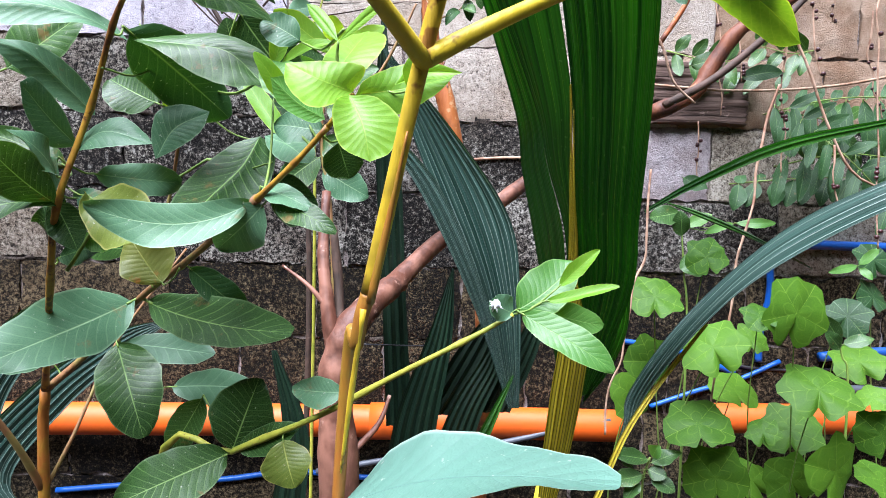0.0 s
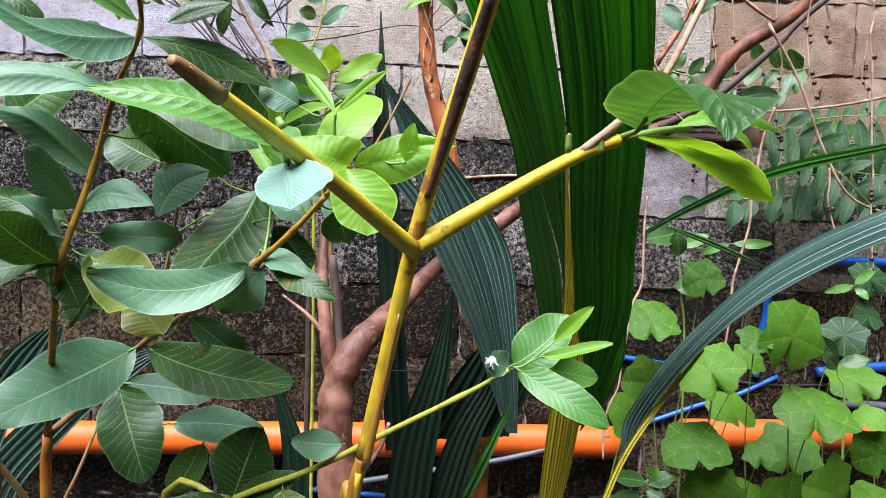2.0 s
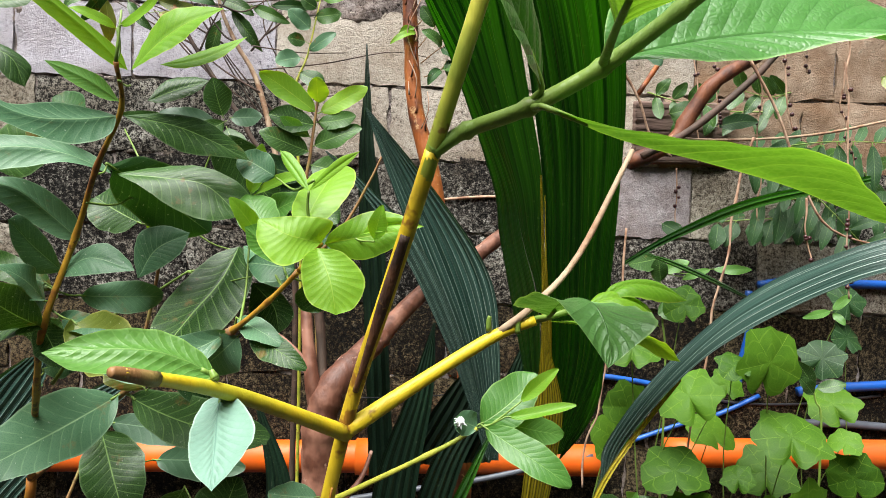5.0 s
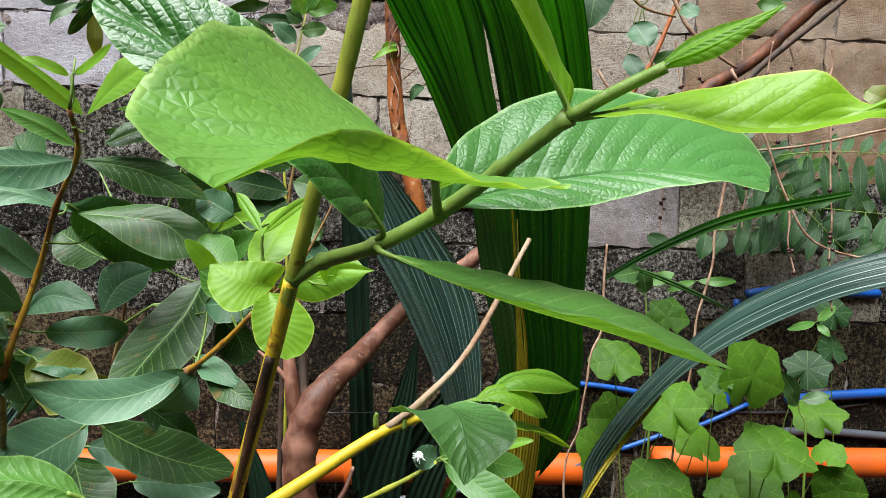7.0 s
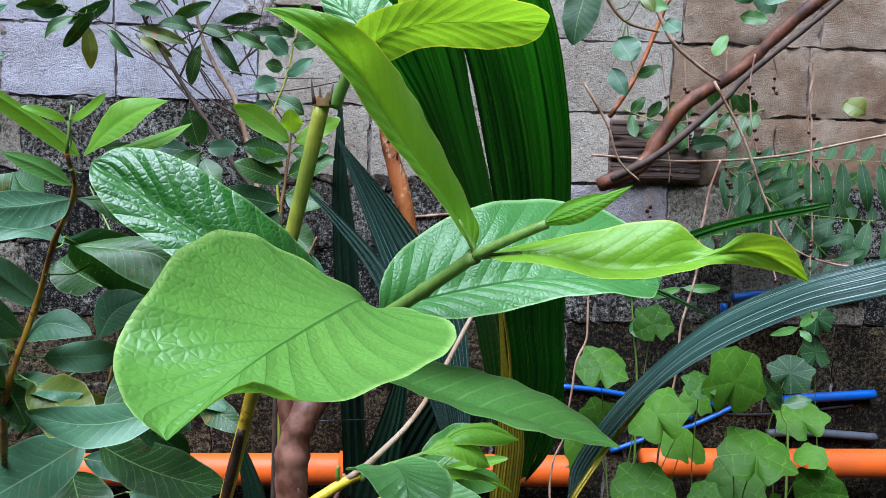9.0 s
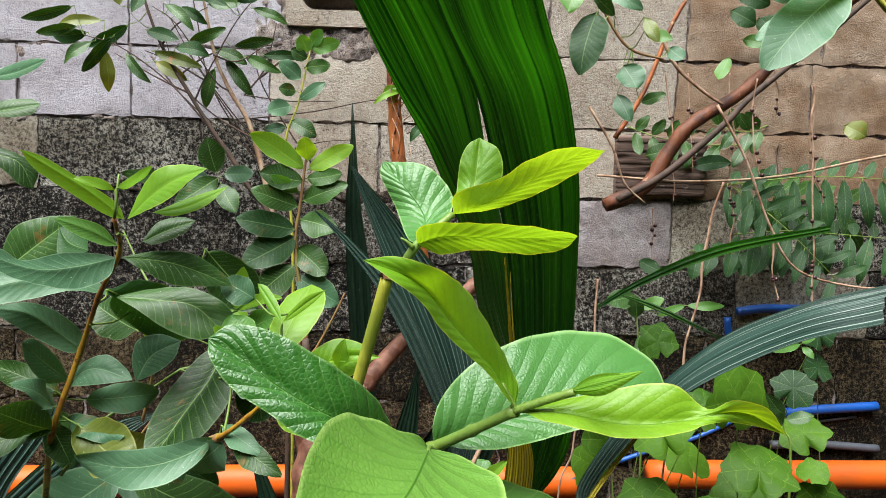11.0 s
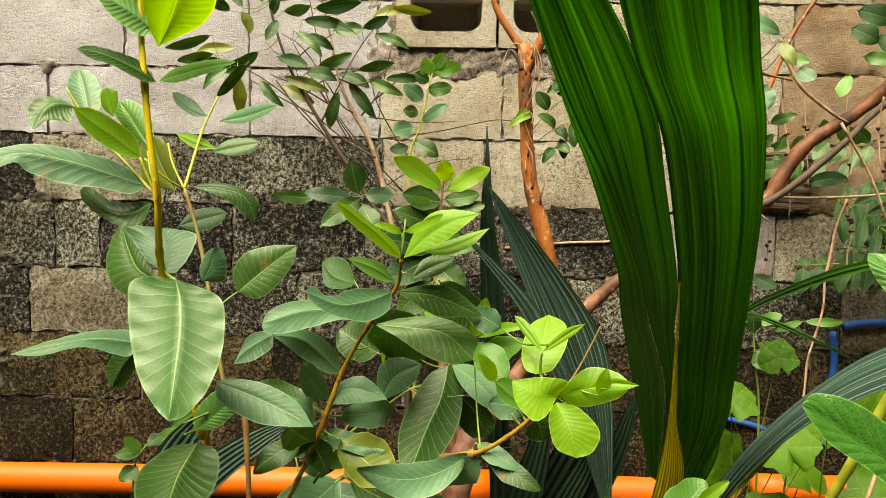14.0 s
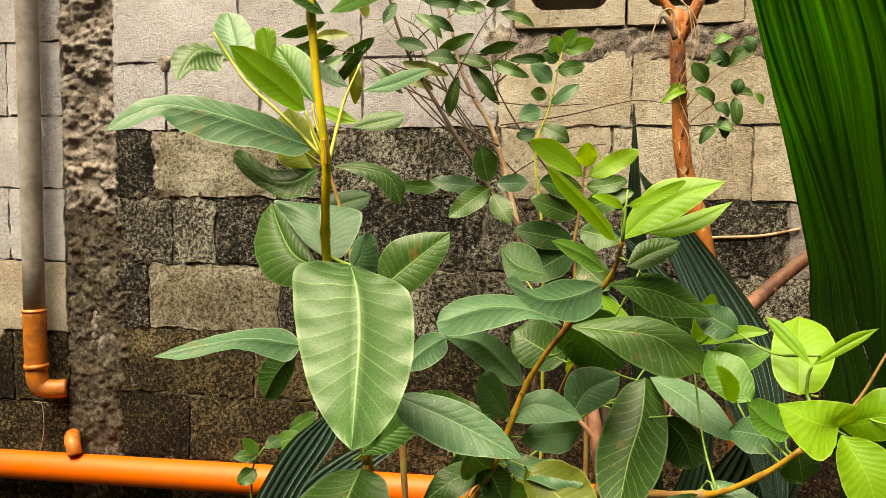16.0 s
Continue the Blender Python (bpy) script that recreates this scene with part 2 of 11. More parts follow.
STEM_YOUNG = bark_material("stem_young", (0.30, 0.32, 0.03), (0.44, 0.42, 0.05), (0.22, 0.26, 0.025), 130, (1, 1, 0.12), 0.5, (0.16, 0.075, 0.02), 0.35, 0.62)
STEM_STREAKED = bark_material("stem_streaked", (0.54, 0.37, 0.010), (0.68, 0.49, 0.018), (0.34, 0.24, 0.012), 110, (1, 1, 0.06), 0.5, (0.17, 0.06, 0.012), 0.4, 0.57)
STEM_SAPLING = bark_material("stem_sapling", (0.58, 0.41, 0.010), (0.72, 0.53, 0.018), (0.42, 0.36, 0.014), 110, (1, 1, 0.10), 0.5, (0.22, 0.085, 0.015), 0.35, 0.64)
STEM_OCHRE = bark_material("stem_ochre", (0.30, 0.15, 0.012), (0.46, 0.27, 0.02), (0.20, 0.075, 0.012), 110, (1, 1, 0.08), 0.5, (0.10, 0.035, 0.01), 0.4, 0.55)
STEM_RUSSET = bark_material("stem_russet", (0.26, 0.085, 0.012), (0.38, 0.15, 0.02), (0.30, 0.17, 0.015), 110, (1, 1, 0.10), 0.5, (0.12, 0.04, 0.012), 0.4)
STEM_BROWN = bark_material("stem_brown", (0.17, 0.085, 0.03), (0.26, 0.13, 0.045), (0.20, 0.16, 0.04), 120, (1, 1, 0.12), 0.6, (0.10, 0.045, 0.02), 0.5)
STEM_SCAR = bark_material("stem_scar", (0.05, 0.018, 0.007), (0.11, 0.04, 0.014), (0.03, 0.012, 0.006), 200, (1, 1, 0.15), 0.7, (0.2, 0.1, 0.03), 0.7)
STEM_GREEN = bark_material("stem_green", (0.11, 0.20, 0.03), (0.19, 0.29, 0.05), (0.14, 0.22, 0.03), 160, (1, 1, 0.2), 0.5, (0.16, 0.20, 0.05), 0.3)
TWIG_DEAD = bark_material("twig_dead", (0.30, 0.20, 0.12), (0.42, 0.31, 0.21), (0.24, 0.13, 0.07), 140, (1, 1, 0.1), 0.75, (0.15, 0.07, 0.04), 0.6)
BARK = bark_material("bark_guava", (0.05, 0.017, 0.009), (0.13, 0.045, 0.022), (0.24, 0.11, 0.07), 42, (1, 1, 0.3), 0.6, (0.38, 0.23, 0.17), 1.0, 0.60)
BARK_ORANGE = bark_material("bark_orange", (0.25, 0.058, 0.008), (0.40, 0.13, 0.024), (0.085, 0.022, 0.007), 46, (1, 1, 0.16), 0.6, (0.50, 0.30, 0.14), 1.6, 0.60)
BARK_RED = bark_material("bark_red", (0.085, 0.022, 0.006), (0.18, 0.055, 0.016), (0.05, 0.014, 0.006), 55, (1, 1, 0.2), 0.65, (0.30, 0.16, 0.08), 1.3, 0.64)
BARK_DARK = bark_material("bark_dark", (0.03, 0.018, 0.012), (0.06, 0.036, 0.022), (0.08, 0.045, 0.03), 70, (1, 1, 0.2), 0.75, (0.16, 0.11, 0.08), 0.8)
ROOT = bark_material("root_tan", (0.30, 0.17, 0.10), (0.46, 0.32, 0.22), (0.20, 0.10, 0.055), 90, (1, 1, 0.2), 0.7, (0.12, 0.06, 0.03), 0.6)


def block_material(name, grain, spread, dirt, dirt_amount, dirt_scale=6.0, split=0.5, size=95.0, crust=0.5):
    """Cast concrete block: open-grained face of light grit over dark pits, with stains and lime crust, its tone varied from block to block."""
    n = Nodes(name)
    geo = n.node("ShaderNodeNewGeometry").outputs["Position"]
    low, mid, high = grain
    grit = n.noise(260, 3, 0.7, geo)
    coarse = n.noise(size, 5, 0.68, geo)
    both = n.math("ADD", n.math("MULTIPLY", coarse, 0.55), n.math("MULTIPLY", grit, 0.45))
    drift = n.math("ADD", both, n.math("MULTIPLY_ADD", n.noise(9, 6, 0.7, geo), 0.20, -0.10))
    drift = n.math("ADD", drift, n.math("MULTIPLY_ADD", n.random(), 0.07, -0.035))
    col = n.ramp(drift, (split - spread, low), (split - 0.2 * spread, mid), (split + spread, high))
    stain = n.ramp(n.noise(dirt_scale, 6, 0.66, geo), (0.5 - dirt_amount * 0.25, 0.0), (0.75 - dirt_amount * 0.2, 1.0))
    col = n.mix(n.math("MULTIPLY", stain, dirt_amount), col, dirt, "MULTIPLY")
    lime = n.math("MULTIPLY", n.ramp(n.noise(30, 6, 0.75, geo), (0.58, 0.0), (0.66, 1.0)), n.ramp(n.noise(4.3, 3, 0.6, geo), (0.48, 0.0), (0.62, 1.0)))
    col = n.mix(n.math("MULTIPLY", lime, crust), col, tuple(min(0.7, 1.15 * x + 0.03) for x in high))
    n.bump(n.math("ADD", n.math("MULTIPLY", both, 1.0), n.math("MULTIPLY", lime, 0.4)), 1.0, 0.010)
    return n.finish(col, 0.95, 0.0, 0.2)


BLOCK_PALE = block_material("block_pale", ((0.11, 0.102, 0.117), (0.39, 0.375, 0.42), (0.55, 0.535, 0.59)), 0.115, (0.55, 0.47, 0.42), 0.5, split=0.43)
BLOCK_CREAM = block_material("block_cream", ((0.10, 0.083, 0.066), (0.38, 0.335, 0.28), (0.53, 0.48, 0.41)), 0.115, (0.5, 0.39, 0.29), 0.55, split=0.44)
BLOCK_TAN = block_material("block_tan", ((0.0263, 0.0223, 0.0172), (0.2033, 0.1808, 0.1426), (0.4784, 0.4521, 0.3830)), 0.095, (0.33, 0.26, 0.19), 0.7, split=0.475, size=90)
BLOCK_GREY = block_material("block_grey", ((0.0064, 0.0056, 0.0050), (0.0927, 0.0847, 0.0725), (0.4637, 0.4516, 0.4054)), 0.085, (0.22, 0.17, 0.12), 0.75, split=0.51, size=90)
BLOCK_DARK = block_material("block_dark", ((0.0020, 0.0019, 0.0014), (0.0454, 0.0416, 0.0354), (0.4802, 0.4677, 0.4125)), 0.08, (0.2, 0.155, 0.115), 0.75, split=0.52, size=90)
MORTAR = block_material("mortar", ((0.025, 0.02, 0.017), (0.27, 0.23, 0.215), (0.54, 0.495, 0.475)), 0.12, (0.35, 0.26, 0.19), 0.65, dirt_scale=9, size=45, split=0.485)
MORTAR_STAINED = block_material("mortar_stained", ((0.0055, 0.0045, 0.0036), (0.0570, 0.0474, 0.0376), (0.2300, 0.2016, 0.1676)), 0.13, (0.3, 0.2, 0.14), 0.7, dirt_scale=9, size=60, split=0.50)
# low stained courses; at the far right this dark tone paints in shade
BLOCK_DAMP_SHADED = block_material("block_damp_shaded", ((0.0017, 0.0014, 0.0008), (0.0276, 0.0207, 0.0103), (0.2185, 0.1725, 0.0978)), 0.085, (0.2, 0.16, 0.10), 0.75, split=0.52, size=90)
BLOCK_SMOOTH = block_material("block_smooth", ((0.10, 0.088, 0.092), (0.27, 0.245, 0.25), (0.42, 0.385, 0.39)), 0.16, (0.4, 0.31, 0.27), 0.65, dirt_scale=9, size=60, split=0.45)
PLASTER_TAN = block_material("plaster_tan", ((0.15, 0.095, 0.06), (0.39, 0.30, 0.22), (0.50, 0.42, 0.33)), 0.22, (0.42, 0.30, 0.21), 0.85, dirt_scale=4.0, split=0.44, size=40)


def plain_material(name, colour, dirt, rough, amount=0.5, scale=25.0, bump=0.15, gloss=0.5):
    n = Nodes(name)
    wear = n.noise(scale, 5, 0.65)
    col = n.mix(n.math("MULTIPLY", n.ramp(wear, (0.42, 0.0), (0.75, 1.0)), amount), colour, dirt)
    n.bump(n.noise(scale * 6, 3), bump, 0.001)
    return n.finish(col, n.math("MULTIPLY_ADD", wear, 0.3, rough - 0.15), 0.0, gloss)


PIPE_ORANGE = plain_material("pipe_orange", (0.63, 0.098, 0.004), (0.34, 0.075, 0.012), 0.52, 0.6, 9, gloss=0.35)
PIPE_ORANGE_OLD = plain_material("pipe_orange_old", (0.50, 0.145, 0.018), (0.12, 0.05, 0.02), 0.5, 0.85, 32)
PIPE_GREY = plain_material("pipe_grey", (0.30, 0.27, 0.255), (0.085, 0.066, 0.05), 0.5, 0.9, 14)
HOSE_BLUE = plain_material("hose_blue", (0.010, 0.085, 0.38), (0.02, 0.05, 0.16), 0.4, 0.4, 20)
HOSE_GREY = plain_material("hose_grey", (0.08, 0.09, 0.11), (0.03, 0.03, 0.03), 0.5, 0.5, 20)
HOSE_BLACK = plain_material("hose_black", (0.015, 0.016, 0.02), (0.05, 0.045, 0.04), 0.5, 0.5, 20)
BERRY = plain_material("berry_dark", (0.035, 0.012, 0.012), (0.10, 0.02, 0.02), 0.35, 0.5, 90)
FLUFF = plain_material("white_fluff", (0.72, 0.75, 0.74), (0.55, 0.6, 0.55), 0.9, 0.5, 300)
SOIL = plain_material("soil", (0.016, 0.011, 0.007), (0.042, 0.029, 0.018), 0.95, 0.8, 5, 1.0, 0.2)
WOOD_OLD = bark_material("weathered_wood", (0.045, 0.026, 0.018), (0.19, 0.125, 0.095), (0.11, 0.068, 0.052), 26, (0.06, 1, 2.2), 0.85, (0.30, 0.22, 0.18), 1.6, 0.66)


# ---- building helpers ----
def thing(name, at, label, category, group="", kind=""):
    """A thing: an empty at its base, to which its parts are parented."""
    ob = new(name)
    ob.empty_display_size = 0.02
    ob.location = at
    return tagged(ob, label, category, group, kind)


def part(name, bm, material, parent=None, label="", smooth=True):
    """Links a bmesh, made in world places, as one mesh under a thing."""
    me = bpy.data.meshes.new(name)
    origin = Vector((0, 0, 0))
    if parent is not None:
        up = parent
        while up is not None:
            origin += up.location
            up = up.parent
        bmesh.ops.translate(bm, vec=-origin, verts=bm.verts)
    bm.to_mesh(me)
    bm.free()
    if smooth:
        me.polygons.foreach_set("use_smooth", [True] * len(me.polygons))
    me.materials.append(material)
    ob = new(name, me)
    if parent is not None:
        ob.parent = parent
    return tagged(ob, label) if label else ob


def glide(points, steps):
    """A smooth curve through the points (Catmull-Rom)."""
    pts = [Vector(p) for p in points]
    pts = [2 * pts[0] - pts[1], *pts, 2 * pts[-1] - pts[-2]]
    out = []
    for a, b, c, d in zip(pts, pts[1:], pts[2:], pts[3:]):
        for k in range(steps):
            s = k / steps
            out.append(0.5 * (2 * b + (c - a) * s + (2 * a - 5 * b + 4 * c - d) * s * s + (3 * b - a - 3 * c + d) * s**3))
    return [*out, pts[-2]]


def tube(points, r0, r1, sides=8, steps=5, lumps=0.0, bm=None, nodes=0):
    """A round stem along a smooth curve, tapering from r0 to r1; nodes: swollen joints along it."""
    bm = bm or bmesh.new()
    line = glide(points, steps)
    rings, side = [], None
    for k, p in enumerate(line):
        ahead = (line[min(k + 1, len(line) - 1)] - line[max(k - 1, 0)]).normalized()
        side = (side - ahead * side.dot(ahead)).normalized() if side else ahead.orthogonal().normalized()
        other = ahead.cross(side)
        f = k / (len(line) - 1)
        r = r0 + (r1 - r0) * f
        r *= 1 + lumps * noise.noise(p * 45)
        if nodes:
            r *= 1 + 0.28 * max(0.0, math.cos(2 * math.pi * f * nodes)) ** 14
        rings.append([bm.verts.new(p + r * (math.cos(a) * side + math.sin(a) * other)) for a in (2 * math.pi * i / sides for i in range(sides))])
    for a, b in zip(rings, rings[1:]):
        for i in range(sides):
            bm.faces.new((a[i], a[(i + 1) % sides], b[(i + 1) % sides], b[i]))
    bm.faces.new(rings[0][::-1])
    bm.faces.new(rings[-1])
    return bm


def outline(u, wide, blunt):
    """Half-width of a leaf at u along it, widest at wide; a higher blunt gives rounder ends."""
    if not 0 < u < 1:
        return 0.0
    return math.sin(math.pi * u ** (math.log(0.5) / math.log(wide))) ** (0.60 - 0.4 * (blunt - 0.5))


def leaf(plant, base, tip, width, up, look_of, arch=0.0, bend=0.0, fold=0.12, wave=0.03, twist=0.0, blunt=0.5, wide=0.48, label="", stalk=0.06, curl=0.0):
    """A guava-like leaf blade from base to tip: arch bows it towards up, bend sideways, fold lifts both halves, twist turns it along, curl drops the tip."""
    base, tip, up = Vector(base), Vector(tip), Vector(up)
    along = tip - base
    length = along.length
    way = along.normalized()
    side = way.cross(up).normalized()
    top = side.cross(way)
    bm = bmesh.new()
    uvs = bm.loops.layers.uv.new("UVMap")
    nu, nv = 22, 10
    seed = (base.x * 37.1 + tip.z * 91.7 + tip.x * 53.3) % 6.28
    bend += 0.025 * math.sin(5 * seed)
    arch += 0.032 * math.sin(3 * seed + 1)
    twist += 0.55 * math.sin(7 * seed + 2)
    curl += 0.05 + 0.06 * math.sin(11 * seed)
    wave *= 1.9
    fat = 1 + 0.09 * math.sin(13 * seed)
    rows = []
    for i in range(nu + 1):
        u = i / nu
        s = max(0.0, (u - stalk) / (1 - stalk))
        half = 0.5 * width * outline(min(max(s, 0.006), 0.994), wide, blunt) + 0.0045 * length
        if s <= 0:
            half = 0.006 * length
        mid = base + along * u + top * (arch * length * 4 * u * (1 - u) - curl * length * max(0.0, u - 0.55) ** 2 * 5) + side * (bend * length * 4 * u * (1 - u))
        a = twist * (u - 0.3)
        s2 = side * math.cos(a) + top * math.sin(a)
        t2 = top * math.cos(a) - side * math.sin(a)
        row = []
        for j in range(nv + 1):
            v = 2 * j / nv - 1
            edge = abs(v) ** 2
            lift = fold * half * abs(v) ** 1.3 + wave * width * edge * math.sin((8 + 2 * math.sin(2 * seed)) * u + seed + (2.3 if v > 0 else 0.0)) + 0.010 * width * edge * math.sin(37 * u + seed * 3 + v)
            shape = (fat if v > 0 else 2 - fat) * (1 + 0.05 * math.sin(9 * u + 2 * seed + 3 * v) + 0.025 * math.sin(23 * u + 5 * seed + 2 * v))
            row.append(bm.verts.new(mid + s2 * (half * v * shape * math.cos(0.5 * fold * abs(v))) + t2 * lift))
        rows.append(row)
    for i in range(nu):
        for j in range(nv):
            f = bm.faces.new((rows[i][j], rows[i][j + 1], rows[i + 1][j + 1], rows[i + 1][j]))
            for loop, (a, b) in zip(f.loops, ((i, j), (i, j + 1), (i + 1, j + 1), (i + 1, j))):
                loop[uvs].uv = (a / nu, b / nv)
    blade_ob = part("leaf", bm, LEAF[look_of], plant, label)
    if length > 0.035 and stalk > 0:
        thick = 0.0085 * length + 0.0003
        stub = [base - way * 0.012 * length, base + way * stalk * 0.5 * length + top * (arch * length * 2 * stalk), base + way * stalk * 1.5 * length + top * (arch * length * 5.5 * stalk) + side * (bend * length * 5.5 * stalk)]
        part("petiole", tube(stub, thick, thick * 0.75, 7, 3), STEM_GREEN, blade_ob)
    return blade_ob


def rail_leaf(plant, middle, left, right, look_of, swell=0.12, quilt=0.0004, pairs=13, ripple=0.0003, label="", stalk_from=None, thick=0.0009):
    """A leaf spread between its midrib and its two edges, base first; swell rounds each half, quilt lifts the blade between the side veins."""
    mid_line, sides = glide(middle, 12), []
    nu, nv = 44, 7

    def even(line):
        lengths = [0.0]
        for a, b in zip(line, line[1:]):
            lengths.append(lengths[-1] + (b - a).length)
        out, k = [], 0
        for i in range(nu + 1):
            want = lengths[-1] * i / nu
            while k < len(line) - 2 and lengths[k + 1] < want:
                k += 1
            s = (want - lengths[k]) / max(1e-9, lengths[k + 1] - lengths[k])
            out.append(line[k].lerp(line[k + 1], min(max(s, 0.0), 1.0)))
        return out

    mid_row = even(mid_line)
    for edge in (left, right):
        sides.append(even(glide([middle[0], *edge, middle[-1]], 12)))
    bm = bmesh.new()
    uvs = bm.loops.layers.uv.new("UVMap")
    seed = (middle[0][0] * 371 + middle[-1][2] * 917) % 6.28
    rows = []
    for i in range(nu + 1):
        u = i / nu
        row = []
        across = sides[1][i] - sides[0][i]
        ahead = mid_row[min(i + 1, nu)] - mid_row[max(i - 1, 0)]
        out = across.cross(ahead)
        out = out.normalized() if out.length > 1e-12 else Vector((0, 0, 1))
        for j in range(-nv, nv + 1):
            f = abs(j) / nv
            edge = sides[0 if j < 0 else 1][i]
            half = (edge - mid_row[i]).length
            wave = 1 - 2 * abs(math.cos(math.pi * (pairs * (u - 0.24 * f * (1 - 0.3 * f)) - 0.5))) ** 3
            lift = swell * half * 4 * f * (1 - f) + quilt * wave * min(1.0, half * 45) * 4 * f * (1 - f) + ripple * min(1.0, half * 70) * f ** 4 * math.sin(47 * u + seed + (2 if j < 0 else 0)) - 0.0006 * math.exp(-((8 * f) ** 2)) * min(1.0, half * 200)
            row.append(bm.verts.new(mid_row[i].lerp(edge, f) + out * lift))
        rows.append(row)
    n = 2 * nv
    for i in range(nu):
        for j in range(n):
            f = bm.faces.new((rows[i][j], rows[i][j + 1], rows[i + 1][j + 1], rows[i + 1][j]))
            for loop, (a, b) in zip(f.loops, ((i, j), (i, j + 1), (i + 1, j + 1), (i + 1, j))):
                loop[uvs].uv = (a / nu, b / n)
    blade_ob = part("leaf", bm, LEAF[look_of], plant, label)
    if stalk_from is not None:
        a, b = Vector(stalk_from), mid_row[0]
        part("petiole", tube([a, a.lerp(b, 0.5), b, mid_row[5]], thick, thick * 0.6, 8, 4), STEM_GREEN, blade_ob)
    return blade_ob


def blade(plant, name, left, right, material, folds=7, depth=0.004, label="", bow=0.0):
    """A pleated palm blade between two smooth edges, base first; its pleats run lengthwise."""
    lo, hi = glide(left, 8), glide(right, 8)
    bm = bmesh.new()
    uvs = bm.loops.layers.uv.new("UVMap")
    nv = folds * 4
    rows = []
    for i, (a, b) in enumerate(zip(lo, hi)):
        across = b - a
        k = min(i + 1, len(lo) - 1)
        ahead = (lo[k] + hi[k] - lo[k - 1] - hi[k - 1]).normalized()
        out = across.cross(ahead).normalized() if across.length > 1e-5 else Vector((0, -1, 0))
        amp = min(depth, across.length / folds * 0.4)
        row = []
        for j in range(nv + 1):
            f = j / nv
            saw = abs(((f * folds) % 1.0) - 0.5) * 2 - 0.5
            row.append(bm.verts.new(a + across * f + out * (amp * saw + bow * across.length * 4 * f * (1 - f))))
        rows.append(row)
    for i in range(len(rows) - 1):
        for j in range(nv):
            f = bm.faces.new((rows[i][j], rows[i][j + 1], rows[i + 1][j + 1], rows[i + 1][j]))
            for loop, (a, b) in zip(f.loops, ((i, j), (i, j + 1), (i + 1, j + 1), (i + 1, j))):
                loop[uvs].uv = (a / (len(rows) - 1), b / nv)
    return part(name, bm, material, plant, label, smooth=False)


def lobed_leaf(plant, centre, radius, facing, turn, look_of="weed", lobes=5, deep=0.22):
    """A broad palmate leaf with shallow pointed lobes and a heart-shaped base, centred on its stalk's joint."""
    out = Vector(facing).normalized()
    flat = out.cross(Vector((0, 0, 1))).normalized()
    upv = flat.cross(out)
    turn += math.pi
    flat, upv = flat * math.cos(turn) + upv * math.sin(turn), upv * math.cos(turn) - flat * math.sin(turn)
    c = Vector(centre)
    bm = bmesh.new()
    uvs = bm.loops.layers.uv.new("UVMap")
    n, rings = 60, 5
    seed = c.x * 31 + c.z * 17
    mesh_rows = [[bm.verts.new(c)]]
    for r in range(1, rings + 1):
        row = []
        for k in range(n):
            a = 2 * math.pi * k / n
            d = 1 - (0.10 + 0.4 * deep) * abs(math.cos(a * lobes / 2)) ** 0.85 - 0.035 * abs(math.sin(a * lobes * 1.5))
            notch = math.exp(-(((a - math.pi + math.pi) % (2 * math.pi) - math.pi) ** 2) / 0.03)
            d *= 1 - 0.55 * notch
            rr = radius * d * r / rings * (1 + 0.05 * math.sin(7 * a + seed))
            droop = 0.06 * radius * (r / rings) * abs(math.cos(a * lobes / 2)) - 0.12 * radius * (r / rings) ** 2 * (1 + 0.8 * math.sin(2 * a + seed)) + 0.02 * radius * (r / rings) * math.sin(3 * a + seed)
            row.append(bm.verts.new(c + (upv * -math.cos(a) + flat * math.sin(a)) * rr + out * droop))
        mesh_rows.append(row)
    def uv_of(r, k):
        a = (k / n * lobes) % 1.0
        return (0.5 * r / rings + 0.2, a)
    for k in range(n):
        f = bm.faces.new((mesh_rows[0][0], mesh_rows[1][k], mesh_rows[1][(k + 1) % n]))
        for loop, q in zip(f.loops, (uv_of(0, k), uv_of(1, k), uv_of(1, k + 1 if ((k + 1) * lobes) % n else k + 0.99))):
            loop[uvs].uv = q
        for r in range(1, rings):
            f = bm.faces.new((mesh_rows[r][k], mesh_rows[r + 1][k], mesh_rows[r + 1][(k + 1) % n], mesh_rows[r][(k + 1) % n]))
            k2 = k + 1 if ((k + 1) * lobes) % n else k + 0.99
            for loop, q in zip(f.loops, (uv_of(r, k), uv_of(r + 1, k), uv_of(r + 1, k2), uv_of(r, k2))):
                loop[uvs].uv = q
    return part("leaf", bm, LEAF[look_of], plant)


def ball(centre, r, bm=None, squash=1.0):
    bm = bm or bmesh.new()
    bmesh.ops.create_icosphere(bm, subdivisions=2, radius=r, matrix=Matrix.Translation(centre) @ Matrix.Diagonal((1, 1, squash, 1)))
    return bm


# ---- ground and wall ----
def box(bm, lo, hi, rough=0.0, bevel=0.0):
    m = Matrix.Translation((Vector(lo) + Vector(hi)) / 2) @ Matrix.Diagonal((*(Vector(hi) - Vector(lo)), 1))
    made = bmesh.ops.create_cube(bm, size=1.0, matrix=m)["verts"]
    if bevel:
        edges = {e for v in made for e in v.link_edges}
        bmesh.ops.bevel(bm, geom=list(edges), offset=bevel, segments=2, affect="EDGES", profile=0.6)
    return bm


